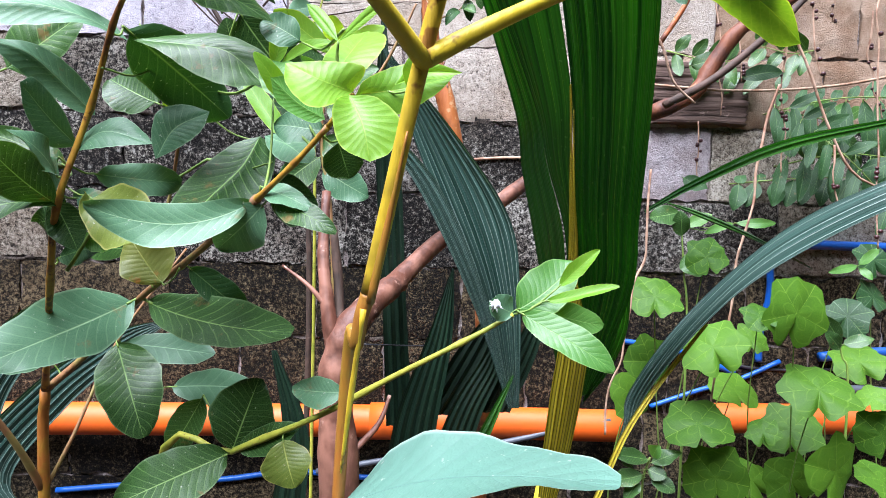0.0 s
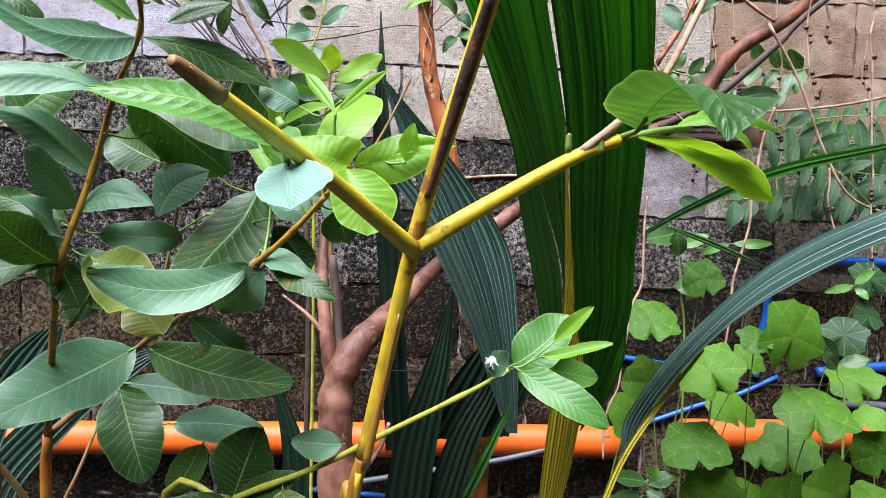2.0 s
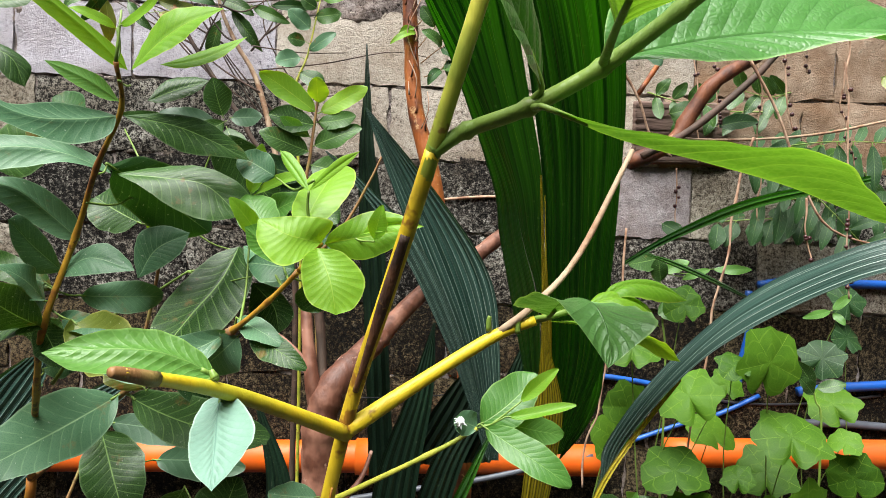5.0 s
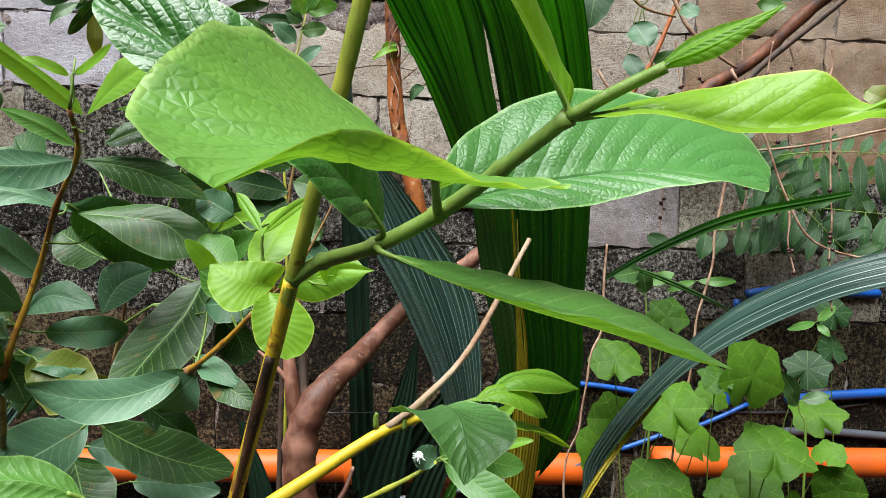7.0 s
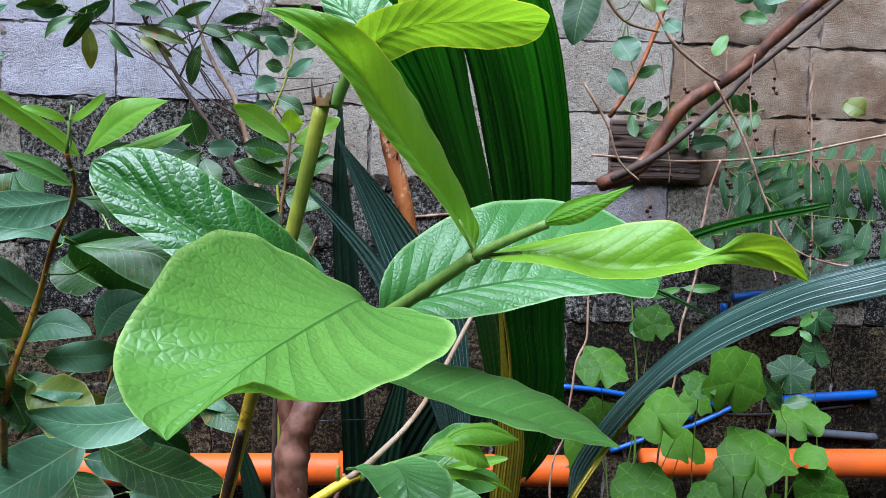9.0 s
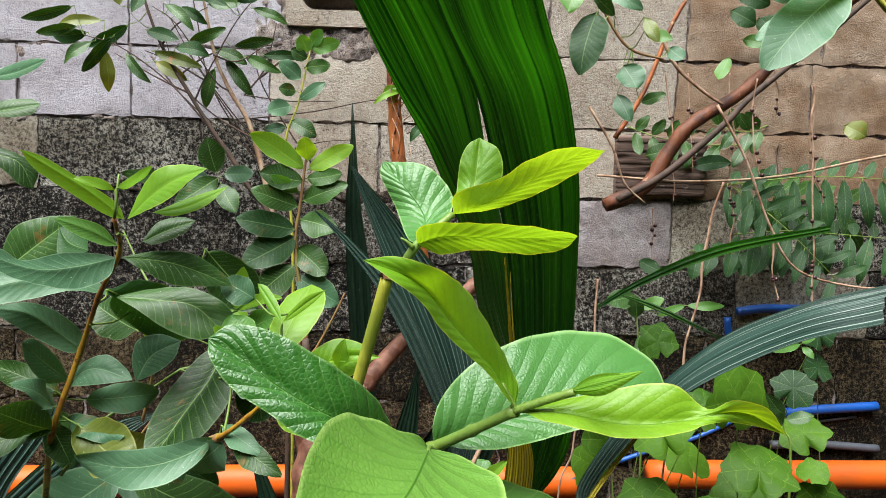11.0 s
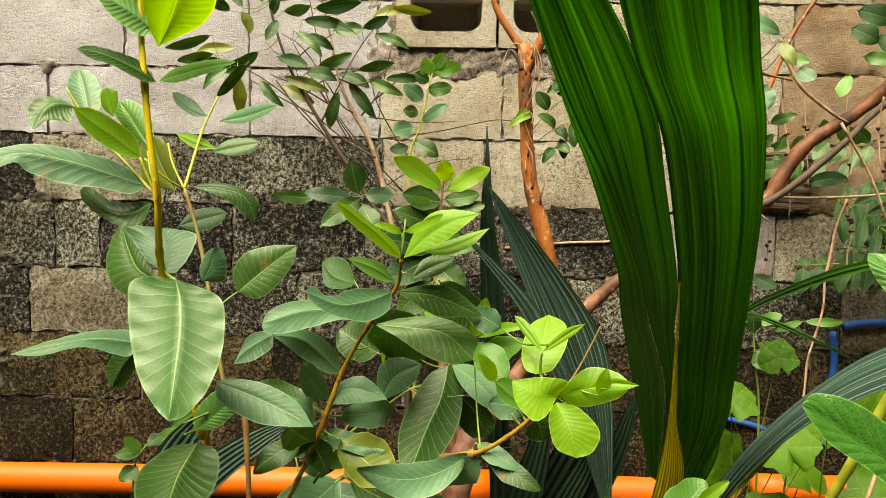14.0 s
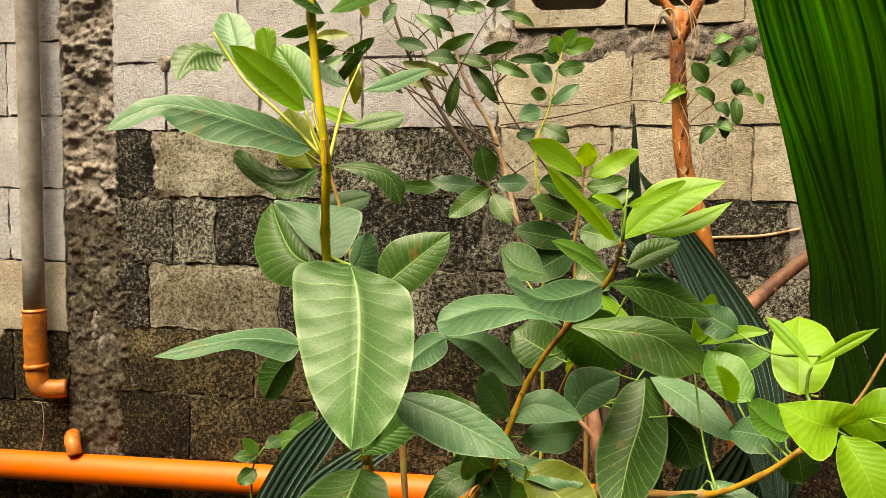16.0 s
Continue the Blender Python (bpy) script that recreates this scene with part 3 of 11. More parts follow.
bm = bmesh.new()
bmesh.ops.create_grid(bm, x_segments=90, y_segments=90, size=3.0)
for v in bm.verts:
    v.co.z = 0.03 * noise.noise(v.co * 1.7) + 0.012 * noise.noise(v.co * 9) - 0.01
rim = [e for e in bm.edges if e.is_boundary]
grown = bmesh.ops.extrude_edge_only(bm, edges=rim)["geom"]
for v in [g for g in grown if isinstance(g, bmesh.types.BMVert)]:
    v.co *= 200
    v.co.z = -0.02
ground = part("ground", bm, SOIL)
tagged(ground, "dark damp soil at the foot of the wall", "ground", kind="structure")

WALL_Y = 2.05
TOP = 3.0
bm = bmesh.new()
NICHE = (-0.15, 0.438, 1.567, 1.753)
box(bm, (-3.2, WALL_Y + 0.006, -0.1), (3.4, WALL_Y + 0.2, NICHE[2]))
box(bm, (-3.2, WALL_Y + 0.006, NICHE[3]), (3.4, WALL_Y + 0.2, TOP))
box(bm, (-3.2, WALL_Y + 0.006, NICHE[2]), (NICHE[0], WALL_Y + 0.2, NICHE[3]))
box(bm, (NICHE[1], WALL_Y + 0.006, NICHE[2]), (3.4, WALL_Y + 0.2, NICHE[3]))
box(bm, (NICHE[0], WALL_Y + 0.185, NICHE[2]), (NICHE[1], WALL_Y + 0.2, NICHE[3]))
wall = part("wall_north", bm, MORTAR, None, smooth=False)
tagged(wall, "unplastered concrete block wall, pale above, dark below by stain and painted shade", "wall", kind="structure")


def block_mesh(seed, length, height, worn):
    """One concrete block's face: proud of the joints, its edges worn uneven."""
    rng = random.Random(seed)
    bm = bmesh.new()
    nx, nz = max(6, int(length / 0.018)), 11
    gap = 0.0035
    grid = []
    for side_y, grow in ((0.03, 0.0), (0.0, 0.0)):
        rows = []
        for k in range(nz + 1):
            row = []
            for i in range(nx + 1):
                x = -length / 2 + gap + (length - 2 * gap) * i / nx
                z = -height / 2 + gap + (height - 2 * gap) * k / nz
                edge = i in (0, nx) or k in (0, nz)
                y = side_y
                if side_y == 0.0:
                    q = Vector((x * 9 + seed, z * 9, seed * 0.7))
                    y = -0.004 - 0.0015 * rng.random() * worn + 0.004 * worn * noise.noise(q) + 0.003 * worn * noise.noise(q * 4)
                    near = min(i, nx - i, k, nz - k)
                    if near < 2:
                        y += (0.004 if edge else 0.0012) * rng.random() * worn + 0.007 * worn * max(0.0, noise.noise(q * 2.2) - 0.12)
                    if edge:
                        x += (noise.noise(q * 3) + 0.5 * noise.noise(q * 9)) * 0.008 * worn
                        z += (noise.noise(q * 3 + Vector((7, 0, 0))) + 0.5 * noise.noise(q * 9)) * 0.008 * worn
                row.append(bm.verts.new((x, y, z)))
            rows.append(row)
        grid.append(rows)
    back, front = grid
    for k in range(nz):
        for i in range(nx):
            bm.faces.new((front[k][i], front[k][i + 1], front[k + 1][i + 1], front[k + 1][i]))
    for k in range(nz):
        bm.faces.new((back[k][0], front[k][0], front[k + 1][0], back[k + 1][0]))
        bm.faces.new((front[k][nx], back[k][nx], back[k + 1][nx], front[k + 1][nx]))
    for i in range(nx):
        bm.faces.new((back[0][i], back[0][i + 1], front[0][i + 1], front[0][i]))
        bm.faces.new((front[nz][i], front[nz][i + 1], back[nz][i + 1], back[nz][i]))
    for v in [v for v in bm.verts if not v.link_faces]:
        bm.verts.remove(v)
    rim = {v for k in range(nz + 1) for i, v in enumerate(front[k]) if i in (0, nx) or k in (0, nz)}
    for e in bm.edges:
        if e.verts[0] in rim and e.verts[1] in rim:
            e.smooth = False
    me = bpy.data.meshes.new("block")
    bm.to_mesh(me)
    bm.free()
    me.polygons.foreach_set("use_smooth", [True] * len(me.polygons))
    return me


BLOCK_KINDS = {"pale": BLOCK_PALE, "tan": BLOCK_TAN, "grey": BLOCK_GREY, "dark": BLOCK_DARK, "smooth": BLOCK_SMOOTH, "plaster": PLASTER_TAN, "cream": BLOCK_CREAM, "damp": BLOCK_DAMP_SHADED}
block_meshes = {}


def lay_block(x0, x1, z, kind, variant=0, height=0.2, proud=0.0):
    """A block from x0 to x1 in the course whose middle is at height z."""
    key = (kind, round(x1 - x0, 2), round(height, 2), variant)
    if key not in block_meshes:
        block_meshes[key] = block_mesh(variant * 7 + len(kind) + int(100 * (x1 - x0)), x1 - x0, height, 0.8 if kind in ("pale", "cream") else 1.3)
        block_meshes[key].materials.append(BLOCK_KINDS[kind])
    ob = new("block", block_meshes[key])
    ob.location = ((x0 + x1) / 2, WALL_Y - proud, z)
    ob.parent = wall
    return ob


def pick(course, x):
    """Which blocks are clean and which are stained: pale above, dark below, tan at the far right, where low blocks are
    darkened to paint in shade.
    """
    z = 0.4 + 0.2 * course
    # below 1.1 m here, dark and damp kinds stand in for shade
    if x > 1.02:
        return "plaster" if z > 1.1 else ("tan" if (course + int(x * 5)) % 4 == 0 and z > 0.7 else ("dark" if z > 0.65 else "damp"))
    if z > 1.35:
        return "cream" if x > -0.1 else "pale"
    if 1.1 < z < 1.35:
        return "cream" if x > -0.2 else ("tan" if -1.2 < x < -0.85 else "dark")
    if x > 0.72 and 0.85 < z < 1.1:
        return "smooth"
    if z < 0.65:
        return "grey" if z > 0.55 and -1.0 < x < -0.9 else "damp"
    if 0.9 < z < 1.1:
        return "grey" if x > -0.1 else "dark"
    if 0.7 < z < 0.9:
        return "tan" if -1.2 < x < -0.85 else ("grey" if x > 0.6 else "dark")
    return "dark"


# Upright joints of each course beside the seam; further on the blocks are all 0.4 m long
JOINTS = {6: (-1.36, -0.953, -0.585, -0.205), 5: (-1.36, -1.185, -0.89, -0.58, -0.195, 0.165), 4: (-1.36, -1.225, -0.835, -0.385, -0.185, 0.115, 0.475),
          3: (-1.36, -1.17, -1.03, -0.63, -0.23), 2: (-1.36, -1.25, -0.83, -0.43), 1: (-1.36, -0.91, -0.51), 0: (-1.36, -1.12, -0.72)}
HOLE_ROW = 6
for course in range(-2, 13):
    z = 0.4 + 0.2 * course
    edges = list(JOINTS.get(course, (-1.36, -0.985 - 0.2 * (course % 2))))
    while edges[-1] < 3.0:
        edges.append(edges[-1] + 0.4)
    for k, (lo, hi) in enumerate(zip(edges, edges[1:])):
        if course == HOLE_ROW and hi > -0.16 and lo < 0.44:
            if lo < -0.16:
                hi = -0.16
            elif hi > 0.44:
                lo = 0.44
            else:
                continue
        if hi - lo < 0.04 or (0.8 < (lo + hi) / 2 < 1.06 and 1.08 < z < 1.32):
            continue
        lay_block(round(lo, 3), round(hi, 3), z, pick(course, (lo + hi) / 2), (course * 3 + k) % 5)
# The older wall beyond the seam, its courses a little taller
for course in range(12):
    z = 0.118 + 0.2235 * course
    edges = [-3.2, -2.88 + 0.2 * (course % 2), -2.48 + 0.2 * (course % 2), -2.08 + 0.2 * (course % 2), -1.72 - 0.18 * (course % 2), -1.527]
    for k, (lo, hi) in enumerate(zip(edges, edges[1:])):
        lay_block(round(lo, 3), round(hi, 3), z, "pale" if z > 0.95 else ("cream" if z > 0.7 else "damp"), (course + k) % 5, 0.2235, 0.004)


def rough_slab(name, lo, hi, depth, seed, material, label, cells=0.012, ragged=0.012, broken=0.0):
    """Mortar trowelled on by hand and left rough: round clods of all sizes, with a ragged outline."""
    bm = bmesh.new()
    nx, nz = max(2, int((hi[0] - lo[0]) / cells)), max(2, int((hi[1] - lo[1]) / cells))
    rows = []
    for k in range(nz + 1):
        row = []
        for i in range(nx + 1):
            x, z = lo[0] + (hi[0] - lo[0]) * i / nx, lo[1] + (hi[1] - lo[1]) * k / nz
            q = Vector((x + seed, seed, z))
            inside = min(x - lo[0], hi[0] - x, z - lo[1], hi[1] - z) - ragged * (0.8 + 0.9 * noise.noise(q * 22) + 0.7 * noise.noise(q * 60))
            inside -= broken * max(0.0, 0.15 + noise.noise(q * 14) + 0.5 * noise.noise(q * 33))
            warp = q + 0.02 * noise.noise_vector(q * 20)
            clods = max(0.0, 0.9 - 1.5 * noise.voronoi(warp * 15)[0][0])
            h = depth * (0.25 + 0.9 * noise.noise(q * 8) + 0.6 * clods + 0.6 * noise.noise(warp * 26) + 0.45 * noise.noise(q * 55) + 0.3 * noise.noise(q * 110))
            h = h * min(1.0, max(0.0, inside / ragged)) - (0.012 if inside < 0 else 0.0)
            row.append(bm.verts.new((x, WALL_Y - h, z)))
        rows.append(row)
    for k in range(nz):
        for i in range(nx):
            bm.faces.new((rows[k][i], rows[k][i + 1], rows[k + 1][i + 1], rows[k + 1][i]))
    return part(name, bm, material, wall, label)


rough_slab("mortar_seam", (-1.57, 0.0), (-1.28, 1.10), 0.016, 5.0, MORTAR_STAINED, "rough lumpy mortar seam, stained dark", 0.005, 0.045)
rough_slab("mortar_seam", (-1.56, 1.02), (-1.33, 1.9), 0.024, 3.0, MORTAR, "rough lumpy mortar seam", 0.005, 0.03)
rough_slab("mortar_patch", (-0.24, 1.46), (0.52, 1.58), 0.012, 8.0, MORTAR, "rough mortar bed", 0.007)
rough_slab("mortar_patch", (-0.25, 1.49), (-0.14, 1.76), 0.010, 15.0, MORTAR, "mortar patch", 0.006)
# Mortar squeezed out of the joints: bed joint, from x, to x, width, depth
for k, (z, x0, x1, wide, deep) in enumerate((
        (1.50, -1.24, -1.10, 0.05, 0.012), (1.50, -1.02, -0.60, 0.026, 0.008), (1.505, -0.58, -0.24, 0.024, 0.007), (1.44, -0.93, -0.85, 0.10, 0.010),
        (1.30, -1.20, -0.86, 0.034, 0.010), (1.30, -0.80, -0.40, 0.022, 0.008), (1.30, -0.36, 0.10, 0.028, 0.009), (1.30, 0.10, 0.5, 0.024, 0.008), (1.215, -1.25, -1.19, 0.19, 0.012),
        (1.105, -1.32, -1.06, 0.046, 0.016), (1.10, -1.04, -0.74, 0.034, 0.013), (1.10, -0.7, -0.22, 0.022, 0.009), (1.09, -0.15, 0.3, 0.05, 0.008), (1.10, 0.3, 0.8, 0.03, 0.009),
        (0.90, -1.33, -0.95, 0.026, 0.007), (0.90, -0.9, -0.3, 0.022, 0.007), (0.9, -0.2, 0.6, 0.024, 0.008),
        (0.70, -1.33, -0.8, 0.022, 0.007), (0.70, -0.7, 0.5, 0.022, 0.006), (0.50, -1.33, -0.9, 0.026, 0.008), (0.50, -0.8, 0.5, 0.024, 0.007),
        (0.665, -1.9, -1.52, 0.05, 0.016), (1.118, -1.75, -1.52, 0.022, 0.008), (1.342, -1.75, -1.52, 0.026, 0.009), (1.57, -1.75, -1.52, 0.03, 0.010), (0.9, -1.75, -1.52, 0.016, 0.006))):
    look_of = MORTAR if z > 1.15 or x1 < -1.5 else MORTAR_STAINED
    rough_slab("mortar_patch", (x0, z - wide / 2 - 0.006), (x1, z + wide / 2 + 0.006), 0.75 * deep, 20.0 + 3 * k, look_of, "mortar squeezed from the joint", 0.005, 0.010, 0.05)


def hollow_block(x0, x1, z0, z1):
    """A block laid on its side, its rounded hollow core open to the front."""
    bm = bmesh.new()
    y0, y1 = WALL_Y - 0.012, WALL_Y + 0.17
    w = (x1 - x0) * 0.14
    hx0, hx1, hz0 = x0 + w, x1 - w, z0 + 0.045
    hz1 = z1 - 0.02
    n = 10
    hole = []
    r = 0.045
    for cx, cz, a0 in ((hx0 + r, hz0 + r, 180), (hx1 - r, hz0 + r, 270), (hx1 - 0.01, hz1 - 0.01, 0), (hx0 + 0.01, hz1 - 0.01, 90)):
        rr = r if cz < (hz0 + hz1) / 2 else 0.01
        for k in range(n + 1):
            a = radians(a0 + 90 * k / n)
            hole.append((cx + rr * math.cos(a), cz + rr * math.sin(a)))
    rim_front = [bm.verts.new((x, y0, z)) for x, z in hole]
    rim_back = [bm.verts.new((0.5 * (x0 + x1) + 0.86 * (x - 0.5 * (x0 + x1)), y1, z0 + 0.5 * (z1 - z0) + 0.86 * (z - z0 - 0.5 * (z1 - z0)))) for x, z in hole]
    m = len(hole)
    outer = []
    cx, cz = 0.5 * (hx0 + hx1), 0.5 * (hz0 + hz1)
    for x, z in hole:
        dx, dz = x - cx, z - cz
        s = min(((x1 if dx > 0 else x0) - cx) / dx if abs(dx) > 1e-6 else 99, ((z1 if dz > 0 else z0) - cz) / dz if abs(dz) > 1e-6 else 99)
        outer.append(bm.verts.new((cx + dx * s, y0, cz + dz * s)))
    outer_back = [bm.verts.new((v.co.x, WALL_Y + 0.02, v.co.z)) for v in outer]
    for k in range(m):
        j = (k + 1) % m
        bm.faces.new((outer[k], outer[j], rim_front[j], rim_front[k]))
        bm.faces.new((rim_front[k], rim_front[j], rim_back[j], rim_back[k]))
        bm.faces.new((outer_back[k], outer_back[j], outer[j], outer[k]))
    bm.faces.new(rim_back[::-1])
    bmesh.ops.recalc_face_normals(bm, faces=bm.faces)
    return part("hollow_block", bm, BLOCK_CREAM, wall, "tan block on its side, hollow core showing", smooth=False)


hollow_block(-0.150, 0.140, 1.565, 1.755)
hollow_block(0.148, 0.438, 1.565, 1.755)

# Unseen plain walls, added on the other sides to block low sky light
for name, lo, hi in (("wall_south", (-3.2, -1.95, -0.1), (3.4, -1.8, 3.0)), ("wall_west", (-3.35, -1.8, -0.1), (-3.2, 2.2, 3.0)), ("wall_east", (3.4, -1.8, -0.1), (3.55, 2.2, 3.0))):
    # dark mortar keeps these added walls from bouncing light back
    closing = part(name, box(bmesh.new(), lo, hi), MORTAR_STAINED, None, smooth=False)
    tagged(closing, "unseen plain wall added to block low sky light", "wall", kind="structure")

# A plank-grained lintel and a plastered stretch at the right
bm = bmesh.new()
nx, nz = 60, 26
rows = []
for k in range(nz + 1):
    row = []
    for i in range(nx + 1):
        x, z = 0.79 + 0.27 * i / nx, 1.105 + 0.185 * k / nz
        h = 0.022 + 0.006 * math.sin(z * 420 + 3 * noise.noise(Vector((x * 6, z * 30, 0)))) + 0.008 * noise.noise(Vector((x * 9, 0, z * 70)))
        e = min(k, nz - k, i, nx - i)
        row.append(bm.verts.new((x, WALL_Y - (h if e else -0.012), z + 0.006 * noise.noise(Vector((x * 11, 3, z * 5))))))
    rows.append(row)
for k in range(nz):
    for i in range(nx):
        bm.faces.new((rows[k][i], rows[k][i + 1], rows[k + 1][i + 1], rows[k + 1][i]))
part("board", bm, WOOD_OLD, wall, "weathered ridged board set in the wall")

# ---- pipes and hoses on the wall ----
pipe = thing("drain_pipe", (-0.7, 1.985, 0.285), "long orange plastic drain pipe along the foot of the wall", "pipe")
part("pipe_run", tube([(-3.0, 1.985, 0.250), (-1.7, 1.985, 0.267), (-0.7, 1.985, 0.281), (0.2, 1.985, 0.287), (0.74, 1.985, 0.284)], 0.043, 0.043, 24, 8), PIPE_ORANGE, pipe)
part("coupling", tube([(0.05, 1.985, 0.2868), (0.16, 1.985, 0.2868)], 0.049, 0.049, 24, 1), PIPE_ORANGE, pipe)
pipe = thing("drain_pipe", (1.3, 1.96, 0.31), "short orange drain pipe half hidden by weeds", "pipe")
part("pipe_run", tube([(0.90, 1.97, 0.315), (1.25, 1.96, 0.32), (1.7, 1.95, 0.325)], 0.040, 0.040, 24, 5), PIPE_ORANGE, pipe)

conduit = thing("downpipe", (-1.62, 2.0, 0.50), "grey plastic downpipe with an old orange elbow, fixed on the wall", "pipe")
part("pipe_run", tube([(-1.602, 1.995, 2.6), (-1.601, 1.995, 1.7), (-1.600, 1.995, 0.735)], 0.031, 0.030, 20, 6), PIPE_GREY, conduit)
elbow = part("elbow", tube([(-1.600, 1.995, 0.755), (-1.599, 1.995, 0.62), (-1.596, 1.995, 0.545), (-1.584, 2.0, 0.512), (-1.55, 2.015, 0.503), (-1.525, 2.03, 0.503)], 0.0325, 0.028, 20, 6, 0.03), PIPE_ORANGE_OLD, conduit, "faded orange elbow")
part("collar", tube([(-1.598, 1.995, 0.585), (-1.5975, 1.995, 0.57)], 0.0345, 0.0345, 20, 1), PIPE_ORANGE_OLD, conduit)
part("rim", tube([(-1.600, 1.995, 0.752), (-1.600, 1.995, 0.745)], 0.034, 0.034, 20, 1), PIPE_ORANGE_OLD, conduit)
wire = thing("wire", (-1.56, 1.99, 0.47), "thin loose wire hanging from the pipe elbow", "wire")
part("strand", tube([(-1.585, 1.965, 0.475), (-1.56, 1.968, 0.468), (-1.556, 1.97, 0.40), (-1.566, 1.972, 0.35), (-1.578, 1.975, 0.315)], 0.0011, 0.0009, 6, 5, 0.2), TWIG_DEAD, wire)
part("strand", tube([(-1.572, 1.966, 0.470), (-1.548, 1.968, 0.474), (-1.538, 1.97, 0.462)], 0.001, 0.0008, 6, 5, 0.2), TWIG_DEAD, wire)
stub = thing("pipe_stub", (-1.47, 2.02, 0.34), "short broken orange pipe stub in the wall", "pipe")
part("pipe_run", tube([(-1.52, 2.05, 0.345), (-1.485, 2.0, 0.352), (-1.462, 1.975, 0.347), (-1.452, 1.97, 0.318)], 0.024, 0.020, 14, 4, 0.12), PIPE_ORANGE_OLD, stub)


def hose(name, points, r, material, label):
    h = thing(name, points[0], label, "hose")
    part("hose_run", tube(points, r, r, 10, 8), material, h)
    return h


# slim guava stem cut off at the top, sprouting bright leaves
plant = thing("guava_sapling", (0.098, 0.479, 0), "slim guava stem cut off at the top, sprouting bright leaves", "sapling", "guava saplings")
part("stem", tube([(0.0985, 0.4787, 0), (0.1365, 0.4287, 0.3976), (0.1585, 0.3787, 0.7953), (0.1640, 0.3660, 0.8400), (0.1666, 0.364, 0.8515)], 0.0015, 0.0019, 14, 10, 0.05), STEM_RUSSET, plant, "russet brown lower stem")
part("stem", tube([(0.1666, 0.364, 0.8515), (0.1788, 0.3553, 0.9079), (0.1900, 0.3420, 0.9460), (0.1988, 0.3316, 0.976)], 0.00195, 0.0019, 14, 12, 0.05), STEM_STREAKED, plant)
part("stem", tube([(0.1972, 0.3336, 0.970), (0.1988, 0.3316, 0.976), (0.2090, 0.3216, 1.0120), (0.2178, 0.3128, 1.045)], 0.0018, 0.0019, 14, 10, 0.06), STEM_YOUNG, plant, "olive green upper stem, streaked brown")
part("bark_streak", tube([(0.1672, 0.3622, 0.8495), (0.1718, 0.3588, 0.8720), (0.1752, 0.3562, 0.8890)], 0.0011, 0.0003, 8, 6, 0.4), STEM_RUSSET, plant, "russet streak in the bark")
part("bark_streak", tube([(0.1655, 0.3640, 0.8500), (0.1690, 0.3612, 0.8640), (0.1712, 0.3596, 0.8740)], 0.0010, 0.0003, 8, 6, 0.4), STEM_RUSSET, plant, "russet streak in the bark")
part("bark_streak", tube([(0.1592, 0.3765, 0.8020), (0.1622, 0.3692, 0.8240), (0.1656, 0.3628, 0.8480)], 0.0003, 0.0010, 8, 6, 0.4), STEM_STREAKED, plant, "yellow streak in the bark")
part("bark_scar", tube([(0.1812, 0.3506, 0.9165), (0.1848, 0.3463, 0.9287), (0.1887, 0.3416, 0.9421), (0.1931, 0.3363, 0.9569)], 0.0009, 0.0013, 10, 10, 0.6), STEM_SCAR, plant, "dark brown corky scar")


def ragged_end(centre, r, seed):
    """The torn rim of a cut stem: a thin jagged wall round a hollow pith."""
    rng = random.Random(seed)
    bm = bmesh.new()
    n, c = 18, Vector(centre)
    teeth = [0.0003 + 0.0016 * rng.random() ** 2 for _ in range(n)]
    rings = []
    for scale, level in ((1.02, -0.0015), (1.07, 0.0), (1.05, 1.0), (0.82, 0.9), (0.7, -0.0015), (0.05, -0.003)):
        ring = []
        for k in range(n):
            a = 2 * math.pi * k / n
            up = teeth[k] * level if level in (1.0, 0.9) else level
            ring.append(bm.verts.new(c + Vector((math.cos(a) * r * scale, math.sin(a) * r * scale, up))))
        rings.append(ring)
    for a, b in zip(rings, rings[1:]):
        for k in range(n):
            bm.faces.new((a[k], a[(k + 1) % n], b[(k + 1) % n], b[k]))
    return bm


cut_end = part("cut_end", ragged_end((0.2181, 0.3127, 1.0455), 0.0020, 4), STEM_BROWN, plant, "ragged brown cut end", smooth=False)
for dx, lean, high in ((-0.0021, -0.0008, 0.0052), (-0.0006, -0.0002, 0.0030), (0.0016, 0.0007, 0.0038)):
    part("splinter", tube([(0.2181 + dx, 0.3116, 1.0445), (0.2181 + dx + 0.6 * lean, 0.3115, 1.0455 + 0.5 * high), (0.2181 + dx + lean, 0.3117, 1.0455 + high)], 0.0005, 0.00015, 5, 2), BARK_DARK, cut_end)
part("twig", tube([(0.1788, 0.3553, 0.9039), (0.1646, 0.3336, 0.9171), (0.1549, 0.3182, 0.9255), (0.1455, 0.298, 0.9334)], 0.0021, 0.0012, 10, 6, 0.08), STEM_SAPLING, plant)
part("dead_tip", tube([(0.1487, 0.3051, 0.9306), (0.1455, 0.298, 0.9334), (0.1445, 0.296, 0.9341)], 0.0016, 0.0009, 9, 4, 0.1), STEM_BROWN, plant, "withered brown tip")
